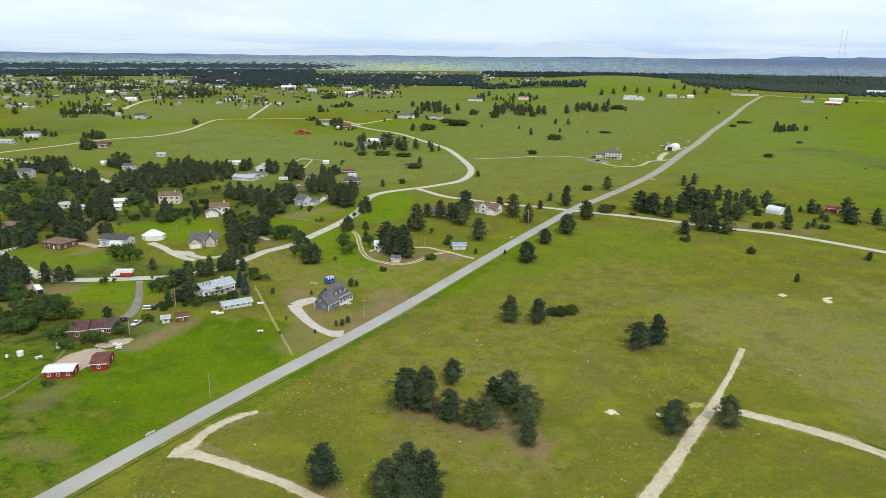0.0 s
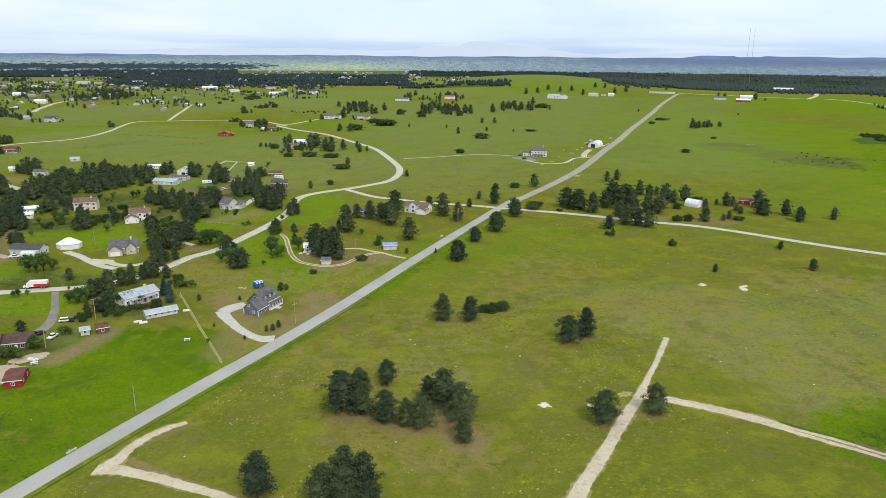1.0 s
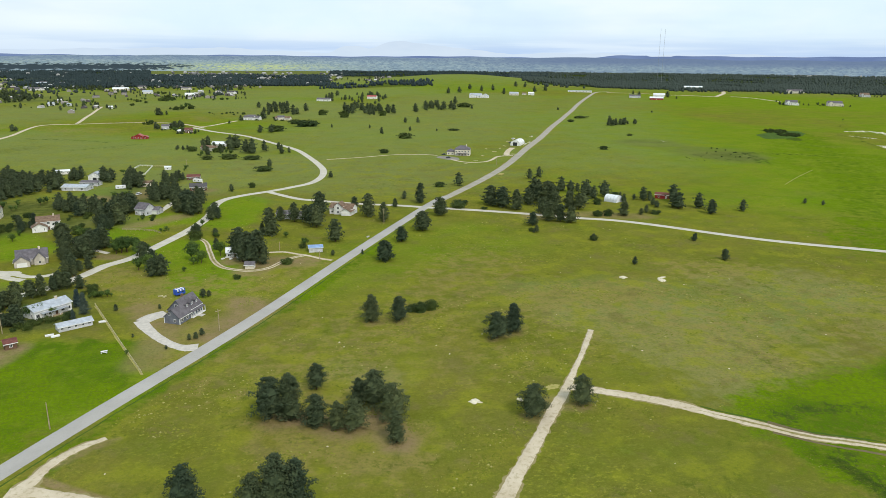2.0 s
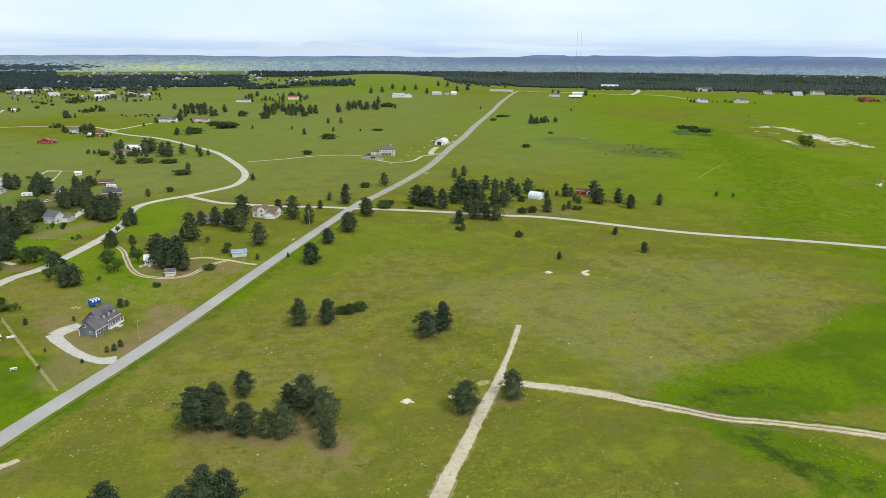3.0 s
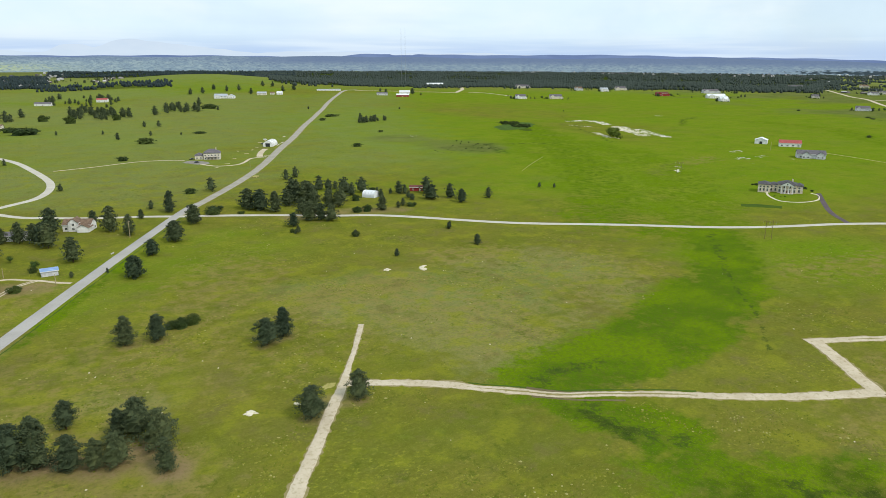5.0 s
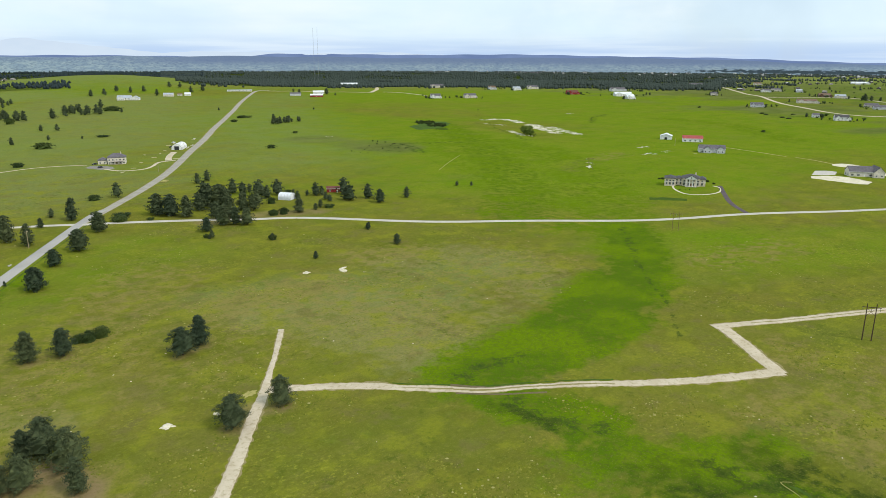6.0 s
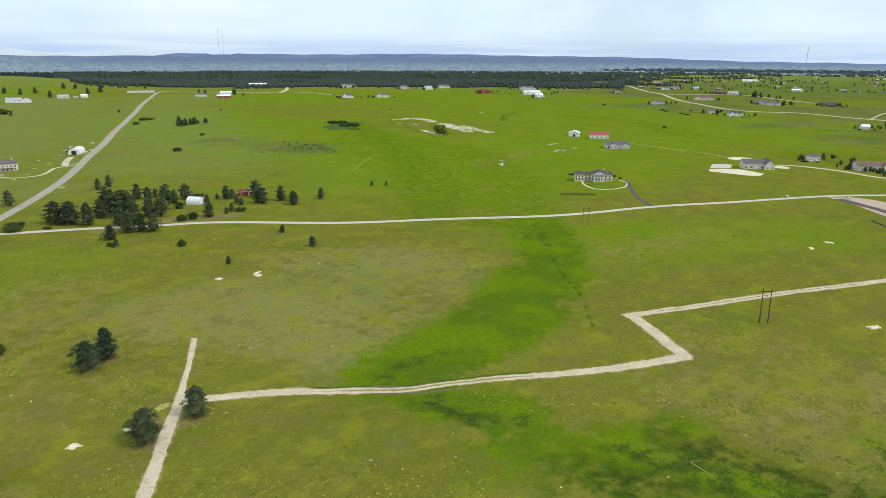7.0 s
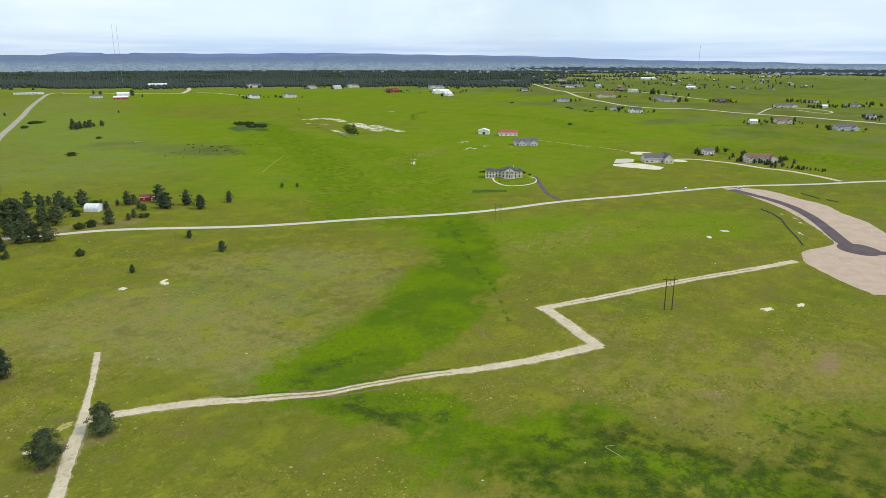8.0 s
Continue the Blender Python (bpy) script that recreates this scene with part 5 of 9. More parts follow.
grove("pine", [(262.7, 1424.9, 17), (273, 1421, 17), (288.8, 1436.6, 17), (292.9, 1392.6, 17), (310.8, 1406.8, 17), (355.3, 1567.6, 17), (227.3, 1339.1, 17), (459.9, 1976.9, 17), (517.7, 2089.4, 17), (539.7, 2035.9, 17), (566.3, 1899, 17), (582.2, 2067.4, 17), (422.5, 1949.2, 17), (683.3, 1986.6, 17), (727.2, 2017.9, 17), (688, 2181.8, 17), (716.1, 2172.4, 17)], "pines in the far pasture", 1.2)
clumps("pine", [(150.6, 1739.3, 75, 200.1, 34, 14), (-82.9, 817.5, 26.6, 29.8, 10, 10), (143.1, 1371.2, 51.9, 89.7, 22, 14), (294.3, 1434.5, 35.4, 103.8, 10, 13), (-14.3, 1361.2, 43.9, 83.6, 8, 11)], "pines in the far pasture", 1.2)
for wx, wy, ww, wh in ((-87.2, 758.4, 14, 4), (-65.2, 756.7, 22, 5), (-42.4, 747.3, 22, 4), (-28.3, 675.2, 20, 5), (97, 779.6, 13, 5), (141.7, 913.6, 25, 7), (52.5, 1295, 20, 10), (87.5, 1243.2, 20, 12), (155.8, 1263.1, 16, 10), (-22.6, 1025.2, 30, 8), (20.2, 1090, 45, 10), (3.7, 1130.7, 22, 8), (-82.9, 817.5, 14, 5), (-110.6, 828.9, 14, 6)):
    bush(wx, wy, ww, wh, "scrub in the far pasture", depth=ww * 0.8)
# scrub and trees on the far slopes
grove("pine", [(481.8, 1041.7, 9.2), (496.9, 1049.2, 11.2), (507.7, 1055.3, 10), (513.8, 1052.5, 6.9), (522.5, 1059.8, 5.7), (533.2, 1054.9, 8.2), (487.8, 1038.9, 10.4), (516.8, 1356.6, 5.8), (676.7, 1274.4, 4.6), (199.3, 995.1, 3.8), (898, 1768.5, 14.8), (964.9, 1740.8, 17), (937.6, 1882.7, 10.1), (958.9, 1683.1, 7.2), (353.6, 1407.2, 8.5), (311.8, 1383.8, 15.1)], "pines on the far slope", 1.3)
for wx, wy, ww, wh in ((349.6, 764.5, 14, 4), (487.9, 1172.8, 30, 4), (446.5, 1109.9, 14, 4), (347.2, 1448.6, 40, 9), (225.6, 1004.3, 20, 3), (444.7, 893.2, 10, 3), (1315.7, 699.6, 15, 2.5), (1292.9, 679, 13, 2.2), (1257.9, 630.3, 14, 2.2), (1247.6, 614.1, 14, 2.4), (1335.8, 651, 12, 2), (1349.3, 854.3, 10, 3), (995.8, 524.9, 9, 2), (993.5, 523, 10, 3)):
    bush(wx, wy, ww, wh, "scrub on the far slope", depth=ww * 0.7)
clumps("pine", [(514.2, 1079.9, 16.1, 31.8, 6, 11), (539.7, 1076.5, 5.2, 26.1, 2, 8), (499, 1071.6, 6.4, 24.8, 3, 10)], "pines on the far slope", 1.2)

# trees among the estate houses
clumps("pine", [(-360.6, 636.1, 18.84, 16.33, 29, 13.25), (-305.4, 661.2, 8.16, 14.03, 11, 13.25), (-248.6, 565.6, 13.92, 41.52, 21, 14.31), (-231.4, 593, 22.56, 50.37, 41, 14.31), (-222.3, 612.5, 8.4, 35.42, 14, 14.31), (-295.8, 572, 12.48, 32.66, 18, 13.25), (-251.3, 518.7, 5.64, 17.82, 8, 13.25), (-251.9, 549, 5.88, 14.72, 8, 12.3), (-220, 450.9, 7.32, 10.23, 8, 13.25), (-178.1, 447, 6.24, 6.555, 6, 11.24), (-310.9, 562.7, 6.24, 8.51, 6, 10.24), (-254.4, 444.1, 18.24, 27.48, 11, 11.13), (-226.4, 419.8, 7.8, 21.39, 6, 11.98), (-251.7, 400.5, 9.24, 12.76, 9, 10.71)], "pines among the estate houses", 1.22)
clumps("pine", [(-258.9, 511.3, 9.24, 26.22, 8, 12.3), (-365.9, 586.4, 8.88, 17.82, 11, 12.3), (-394.3, 792.8, 11.4, 12.19, 8, 12.3), (-420.7, 703.6, 15.84, 6.67, 11, 4.452), (-240.5, 664.8, 2.76, 5.52, 2, 13.25), (-250.1, 592.1, 12.48, 28.17, 9, 14.31), (-215.1, 420.2, 4.56, 7.245, 3, 5.342), (-276.2, 497, 11.04, 16.9, 6, 9.169), (-221, 437.5, 1.92, 3.91, 2, 5.342)], "pines among the estate houses", 1.22)
clumps("broad", [(-296.2, 524, 13, 14.7, 8, 10.3), (-331.1, 545.4, 10.3, 16.1, 8, 8), (-310.3, 495.5, 7.9, 18.8, 9, 7), (-274.1, 448.8, 10, 12.4, 9, 10.3), (-220.1, 491.4, 5.8, 6.9, 4, 8), (-204, 471.5, 4.2, 5.1, 4, 6), (-339, 721.7, 5.3, 11.6, 2, 8), (-496.6, 847.1, 15.7, 20.7, 8, 7), (-281.2, 448.6, 5.7, 12.4, 5, 7), (-201.3, 430.5, 5.2, 5.4, 1, 4)], "leafy trees among the estate houses")
clumps("pine", [(-215.9, 612.9, 18.84, 47.15, 29, 14.31), (-198, 618.7, 12.6, 35.65, 14, 13.25), (-182.7, 651, 6.48, 10.35, 6, 11.24), (-155.7, 636.3, 5.28, 9.775, 6, 12.3), (-129.4, 607.5, 6.96, 16.79, 11, 12.3), (-156.5, 530.2, 9, 19.32, 12, 11.24), (-140.5, 512.9, 10.32, 18.05, 14, 11.24), (-163.2, 464.3, 9.6, 20.82, 5, 8.904), (-115.7, 466.2, 7.08, 14.95, 9, 13.36), (-115.1, 510.5, 6.84, 17.71, 11, 12.3), (-102.4, 555.8, 8.28, 20.7, 12, 12.3), (-103.5, 618.5, 6.12, 17.25, 8, 10.24), (-89, 556.5, 5.52, 16.9, 8, 11.24), (-76.2, 508.7, 6.72, 11.04, 12, 13.25)], "pines among the estate houses", 1.22)
clumps("pine", [(-109.7, 414.4, 4.2, 6.555, 6, 12.3), (-116.6, 396.3, 8.16, 9.085, 9, 13.25), (-133.8, 432.9, 3.72, 8.395, 3, 13.25), (-54.2, 483.6, 3.96, 7.13, 3, 9.169), (-60.4, 440.7, 2.16, 3.565, 3, 7.123), (-97.5, 634.1, 4.08, 9.545, 3, 9.169), (-46.9, 426.1, 2.76, 5.635, 3, 4.452), (-71.6, 549.2, 3.6, 7.245, 3, 10.24), (-114.4, 837, 2.76, 8.165, 3, 7.123), (-122.8, 841.8, 1.68, 6.21, 2, 5.342), (-128.9, 845, 1.68, 6.21, 2, 5.342)], "pines among the estate houses", 1.22)
clumps("broad", [(-66.5, 497.7, 4.9, 5.3, 4, 8), (-92.1, 403.6, 5.1, 3.6, 4, 10.3), (-123.5, 438.4, 3.7, 6.4, 2, 8), (-158.9, 437.1, 4.4, 3.2, 2, 6), (-57.1, 398.3, 3.3, 4.3, 2, 5), (-83.3, 393.1, 3.9, 2.6, 2, 8), (-57.6, 457, 1.3, 2.8, 1, 6), (-153.6, 681.3, 5.6, 4.8, 4, 5), (-79.2, 445.3, 4.9, 2.1, 5, 3), (-99.5, 684.3, 4.6, 4.8, 2, 6), (-97.8, 478.8, 6.6, 2.5, 4, 3)], "leafy trees among the estate houses")
clumps("pine", [(-237.5, 379.9, 11, 6.4, 12, 11.6), (-210.2, 389, 5.4, 4.6, 5, 12.5), (-178.8, 319.8, 3, 1.6, 3, 14.3), (-187.4, 318.4, 0.8, 1, 1, 10.6), (-145.3, 340.3, 0.6, 0.7, 1, 12.5), (-196.4, 300.7, 5, 11.9, 14, 12.5), (-135.7, 271.1, 0.7, 0.7, 1, 5.04), (-123.7, 319, 4.3, 3.6, 4, 12.5), (-117.9, 290.2, 3.1, 2.6, 4, 10.6), (-112.6, 292.7, 2.2, 2.1, 2, 9.66), (-205.8, 322.5, 1.1, 1.7, 1, 11.6)], "pines along the estate lane", 1.15)
clumps("broad", [(-164.7, 354.2, 5.9, 3, 4, 10.3), (-159.4, 271, 7, 4.8, 6, 9), (-151.3, 270.1, 5.2, 2.4, 5, 7), (-128.6, 306.4, 5.1, 2.8, 5, 10.3), (-174.1, 268.5, 7.1, 9.6, 12, 7), (-117.4, 265.7, 2, 2.2, 4, 4), (-171.1, 279.5, 5.5, 5.1, 7, 7), (-162.7, 256.7, 5.1, 4.4, 7, 6), (-159.5, 316.6, 2, 1.2, 2, 4), (-154.9, 318.1, 1.2, 1.2, 1, 4), (-138.9, 325.9, 1.5, 1, 1, 3)], "leafy trees along the estate lane")
clumps("broad", [(-127.5, 245.3, 4.7, 2.3, 4, 5), (-123, 252.8, 3.2, 1.6, 3, 5), (-134, 244.3, 3.2, 2.7, 3, 5), (-136.2, 239.1, 3.1, 2.8, 3, 6), (-142.7, 247.7, 4, 4, 4, 7), (-127.1, 208.3, 1.6, 0.8, 2, 3.5), (-124.3, 244.5, 1.2, 1, 2, 3)], "shrubs round a long brown house")
clumps("pine", [(-117.6, 331.6, 4.4, 3.2, 2, 12.6), (-121.9, 312.8, 4.7, 2.9, 2, 9.24), (-112.5, 292.2, 2.2, 1.5, 2, 8.65), (-110.9, 368.5, 8.5, 8.5, 7, 10.5), (-104.6, 339.2, 6.4, 5.3, 4, 9.24), (-67.9, 352.6, 2.6, 2.1, 2, 12.5), (-109.1, 414.4, 2.3, 2.9, 1, 9.24), (-76.9, 303.2, 0.5, 0.8, 1, 4.2), (-59.1, 301.1, 0.7, 0.8, 1, 3.78), (-42.5, 313.3, 0.5, 0.8, 1, 4.2), (-40.1, 314.2, 0.5, 0.8, 1, 5.88), (-41.3, 265.4, 1.4, 1, 2, 5.04), (-38.4, 269.2, 0.8, 0.6, 1, 5.04), (-49.4, 257.8, 0.4, 0.6, 1, 2.94), (-99.2, 405.6, 1.4, 2.3, 1, 4.2), (-63.6, 271.1, 0.1, 0.2, 1, 1.68)], "pines by the roadside houses", 1.12)
clumps("broad", [(-109.3, 299.8, 1.8, 1.3, 1, 7), (-76.5, 364, 3.3, 2.2, 2, 13.8), (-93.6, 400.5, 5.6, 3.5, 2, 11.5), (-87.2, 322.3, 4.6, 2.4, 5, 3.5), (-51.5, 368.4, 2.1, 2.2, 2, 6), (-58.2, 355.6, 2, 1.4, 1, 4), (-111.5, 301.6, 2.2, 1.4, 2, 7), (-61.6, 255.1, 1.5, 0.8, 1, 3)], "leafy trees by the roadside houses")
grove("broad", [(-105.8, 303.6, 6.5), (-101.2, 302.3, 4.2), (-109.6, 304.8, 4.6), (-99.1, 306.3, 3.6)], "leafy trees before a white house")
grove("spruce", [(-88.3, 301.4, 9.7), (-93.9, 312.7, 8.1), (-91.3, 296.2, 4.1)], "blue spruces by a white house", 1.2)
clumps("pine", [(-629.3, 1247.3, 33.4, 21.3, 19, 11), (-626.4, 1289.2, 9.5, 22.6, 6, 11), (-550.6, 924.9, 31.6, 19.8, 19, 10), (-508.7, 906.3, 5.5, 9.4, 3, 11), (-563.8, 1254.1, 4.4, 12.7, 2, 14), (-574.2, 1241, 9.1, 12.5, 3, 9), (-696, 1647.1, 7.6, 21.4, 2, 12), (-734, 1236.5, 4.6, 13, 2, 12), (-374.1, 1081.4, 3, 9.2, 2, 12), (-436.7, 890.7, 10.6, 17.6, 11, 11), (-491.7, 901.2, 5.5, 9.2, 3, 7), (-588.8, 1251.5, 11, 12.7, 6, 7), (-608.3, 1173.7, 14.1, 11.4, 10, 6), (-649.3, 1711.4, 19.5, 76.1, 13, 14), (-615.1, 1794.7, 40.3, 99.2, 26, 15)], "pines in the far estate", 1.3)
clumps("pine", [(-887.3, 2087.5, 36.1, 68.5, 16, 10), (-959.8, 1968.2, 46.5, 83.3, 16, 10), (-1129, 1891.3, 35.1, 60.3, 13, 12), (-1140.1, 2223.4, 39.8, 80.2, 13, 12), (-914.8, 2027.8, 17.7, 54.4, 13, 13), (-1259.7, 2200.5, 33.7, 107.5, 10, 12), (-1284.8, 2762.7, 56.6, 121.1, 22, 15), (-1465.8, 2823.1, 33.8, 129.1, 14, 15), (-731.2, 2059.3, 34.8, 65.2, 13, 13), (-583.1, 1841.5, 15.4, 43.1, 6, 12), (-742, 1906.5, 13.6, 37.7, 6, 9), (-1047.8, 1904.5, 14.4, 40, 6, 7)], "pines in the far estate", 1.3)
clumps("pine", [(-163.9, 1100, 11.9, 24.2, 10, 10), (-189.8, 1082.8, 4.1, 14.7, 2, 10), (-42.4, 1501.1, 24, 33, 14, 12), (-49.9, 1247.2, 7.3, 23, 6, 12), (-14.8, 1477.3, 11.8, 42.7, 10, 12), (-229, 1331.8, 4.3, 13.2, 2, 14), (-218.8, 1332.9, 4.3, 13.2, 2, 12), (-401.2, 1574.1, 17.3, 31.1, 8, 9), (-495.2, 1733.2, 9.6, 30.3, 2, 12), (-120.1, 1786.5, 14.3, 31, 6, 6), (-187.8, 2272, 54.5, 74.9, 19, 12), (-552, 2269.2, 37.2, 76.6, 14, 14), (-642, 2318.7, 38.3, 80.6, 13, 13), (-29, 1026.9, 5.5, 10.5, 2, 11), (-45.1, 1025.6, 3.3, 7.8, 1, 11), (-81.5, 1206.9, 2.6, 10.8, 1, 9), (-93.8, 1144, 2.4, 9.7, 1, 9)], "pines in the far pasture", 1.3)
clumps("bush", [(-215.1, 1159.3, 7.8, 10.1, 3, 6), (-219.3, 1453.4, 15.6, 20.9, 8, 7), (-196.4, 1466.7, 7.1, 15.9, 2, 8), (-319.2, 1584.6, 7.7, 18.7, 2, 8), (-319.3, 1684.5, 13.7, 28.1, 3, 7), (-279.1, 1763.9, 23.7, 61.2, 13, 8), (-21.4, 1054.4, 11.2, 11, 8, 5), (-129.1, 1342.5, 21.5, 26.6, 6, 3), (-99.7, 1323.7, 17.7, 25.9, 6, 4), (-335, 2020.6, 16.3, 40, 6, 7), (-162.5, 1742.3, 18.6, 29.6, 6, 5)], "scrub in the far pasture")
clumps("pine", [(1841.7, 1124.6, 20.1, 44.7, 7, 13), (1918.8, 766.4, 8.8, 39.6, 3, 16), (1937.3, 744.4, 11, 29.9, 3, 12), (1886.9, 691.6, 5.3, 27.9, 2, 11), (1654.8, 587.7, 10.3, 28.4, 4, 11), (1890.6, 660.3, 5.3, 27.6, 1, 9), (2894.5, 1405.1, 34.2, 121.3, 6, 11), (2455.2, 1084.5, 5.7, 50.3, 1, 8), (2753.8, 1002.7, 6.2, 58.8, 1, 16), (3632.5, 2042.6, 33.2, 205, 6, 12), (3765.5, 2206.2, 46.3, 270.7, 8, 14), (2477.5, 1318.5, 44.7, 93.1, 8, 9), (2170.7, 1182.7, 13.1, 58, 3, 10), (3364.9, 1341.3, 76.9, 120.5, 9, 9), (2065.6, 914.1, 18, 47.7, 4, 9)], "pines in the eastern estate", 1.3)
clumps("pine", [(797.4, 210.9, 2.6, 6.3, 2, 6), (758.3, 214.9, 2.5, 4.4, 1, 5), (776.3, 214.5, 2.6, 4.5, 1, 5), (747.2, 177.2, 10.3, 10.9, 10, 5), (734.8, 163.7, 8.1, 7.8, 7, 4.5), (733.6, 146.7, 12, 5.1, 10, 4), (731.4, 131.6, 11.9, 3.7, 7, 3.5), (1272.2, 298.4, 2.1, 11.4, 1, 8), (1266.3, 263.2, 2.8, 11.1, 1, 9), (1702.4, 499.7, 6.6, 28.4, 3, 9), (1699.9, 533.6, 4.7, 21.7, 2, 7), (1796.7, 366.2, 34.1, 36.5, 14, 8), (1684.5, 270.8, 22.7, 37.2, 10, 9), (1784.9, 237, 28.7, 34, 10, 8), (1776.5, 202.7, 9.5, 19.9, 3, 9), (1939.8, 670.2, 3.3, 28.9, 1, 8), (1376.2, 171.2, 14.8, 16.2, 6, 7), (1451.8, 164.3, 4.7, 13.4, 2, 9)], "young trees in the eastern estate", 1.2)
clumps("pine", [(1496.1, 1362.8, 11.8, 28, 3, 11), (1560.3, 1392.5, 22.2, 29.7, 5, 8), (1844.8, 1397.8, 36.9, 58.5, 8, 8), (1666.4, 1227.8, 16.5, 28, 3, 8), (1143.1, 1539.3, 2.5, 17.6, 1, 8), (1165, 1484.6, 8, 25.5, 2, 6), (1848, 1511.3, 19, 37.9, 4, 9), (1586.5, 1678.8, 18.4, 37.2, 4, 8), (1639.2, 1657.4, 24.8, 37.6, 3, 7), (925.6, 1068.3, 1.1, 4.8, 1, 5)], "trees on the far crest", 1.3)
# scrub trees by the sand bank, in the lighter leaf colour
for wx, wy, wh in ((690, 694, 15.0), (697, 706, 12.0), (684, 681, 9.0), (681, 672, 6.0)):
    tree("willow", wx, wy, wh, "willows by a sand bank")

clumps("broad", [(-318.8, 512.5, 10.1, 24.8, 9, 6), (-269.7, 486.9, 13.9, 21.9, 9, 6.5), (-265.1, 456.2, 13.2, 16.3, 7, 7), (-217.6, 492.3, 8.2, 8.6, 4, 6), (-161.7, 447.5, 4, 3.5, 2, 4.5), (-172.2, 369.1, 6.3, 4.2, 4, 6.5), (-253.4, 501.1, 9.4, 11.3, 4, 6), (-360, 585, 11.4, 21.2, 5, 7), (-282, 570.5, 12.3, 15.4, 4, 7)], "leafy trees among the estate houses")
clumps("pine", [(-243.8, 429.5, 8.28, 16.56, 3, 12.51), (-220.3, 410.5, 4.68, 12.07, 2, 10.71), (-246.5, 409.6, 8.04, 12.3, 3, 9.794), (-285, 544.8, 6.12, 12.3, 5, 13.36), (-225.6, 463.6, 4.32, 7.475, 3, 11.55), (-188.7, 474.2, 3.36, 5.98, 3, 10.71), (-219.2, 516.8, 4.68, 8.97, 3, 11.55)], "pines among the estate houses", 1.05)
clumps("broad", [(-125.7, 443.5, 3.2, 4.5, 2, 6), (-123.9, 550.6, 9.4, 12.5, 4, 7), (-71.2, 500.5, 4.2, 4.1, 2, 6), (-46.4, 422.9, 2.4, 2.5, 2, 4), (-98.7, 626, 4.4, 6.3, 3, 6), (-171.2, 540.4, 9.5, 9.8, 4, 6), (-122.4, 614.5, 6.9, 10.2, 3, 6)], "leafy trees among the estate houses")
clumps("pine", [(-119.3, 485.3, 5.04, 7.59, 5, 12.51), (-120.3, 527.2, 7.2, 8.855, 5, 11.55), (-79.5, 528.9, 5.4, 10.46, 5, 11.55), (-67.8, 529.5, 2.64, 5.29, 2, 12.51), (-77.3, 379.3, 3.24, 3.795, 3, 11.55), (-70.6, 360.2, 1.92, 2.185, 2, 10.71), (-135, 634.8, 5.4, 10, 3, 11.55)], "pines among the estate houses", 1.05)
clumps("pine", [(-1239.5, 2080.7, 33.1, 75.1, 8, 9), (-1345.7, 2576.9, 47.7, 148.4, 12, 9), (-979.3, 1959.2, 42, 53.4, 10, 6), (-1316.1, 2892.2, 52.2, 113.5, 12, 10), (-700.6, 1858.2, 24.5, 110.7, 10, 10), (-674.9, 1958.2, 34, 121.6, 14, 11), (-950.9, 2132.8, 28.8, 49.5, 10, 8), (-1215.1, 2146.6, 20.3, 65.7, 5, 8), (-1070.7, 1944, 15.2, 32.2, 5, 5), (-594.2, 1275.8, 11.6, 22.7, 4, 7), (-650.7, 1314.3, 24.1, 58.4, 10, 12), (-642.5, 1229, 15.2, 25.8, 8, 7)], "pines in the far estate", 1.2)
clumps("broad", [(-346.4, 1688.8, 11.8, 29.2, 3, 9), (-327.3, 1744.5, 12.2, 31, 3, 9), (-274.7, 1751.9, 24.3, 62.2, 5, 9), (-208.9, 1510.3, 16.7, 34.8, 5, 10), (-513.3, 1798.8, 10.2, 25.2, 2, 9), (-408.4, 1610.3, 11.4, 33.5, 3, 10), (-219.2, 1186.7, 9.9, 10.9, 3, 5), (-97.4, 787.6, 8.8, 9.8, 5, 5), (-71.8, 789.2, 8.7, 13, 4, 6)], "leafy trees in the far pasture")
clumps("bush", [(531.2, 367, 2.5, 4.4, 4, 2.2), (549.6, 333.5, 2.1, 4.3, 3, 2.4), (545.2, 325.4, 1.4, 3.2, 2, 1.8), (504.7, 324.9, 5, 2.9, 4, 1)], "shrubs round a stone house")
clumps("pine", [(769.5, 173.4, 13.1, 8.8, 12, 4.5), (790.3, 169.1, 5.6, 6.1, 6, 4.5), (804.5, 211.4, 2.3, 6.6, 2, 5), (787, 191, 4.5, 6.2, 3, 4)], "young trees before a long low house", 1.3)
clumps("broad", [(-337.4, 561.5, 8.4, 29.3, 7, 7), (-288.8, 512.9, 7.6, 23.6, 6, 7), (-299.4, 576.2, 8.4, 28.8, 6, 8), (-252.6, 425.7, 6.4, 16.7, 7, 7), (-216.1, 395.1, 5.9, 13.8, 5, 6), (-258.2, 514.2, 7.4, 22.6, 5, 7), (-258.8, 552.8, 7.9, 25.4, 5, 7), (-201.9, 454.3, 6.5, 16.9, 3, 5), (-246.4, 394.1, 6.1, 14.7, 6, 8), (-174, 439.2, 6.2, 15.2, 4, 6), (-195.8, 532.2, 7.3, 21.9, 4, 6), (-415.5, 678.7, 10.2, 43.2, 5, 8), (-186.2, 293.3, 4.6, 8.2, 9, 8), (-167.4, 272.9, 4.3, 7, 9, 7), (-162.3, 276.4, 4.3, 7, 8, 8), (-170.4, 260.4, 4.2, 6.6, 7, 6)], "mixed leafy trees of the estate")
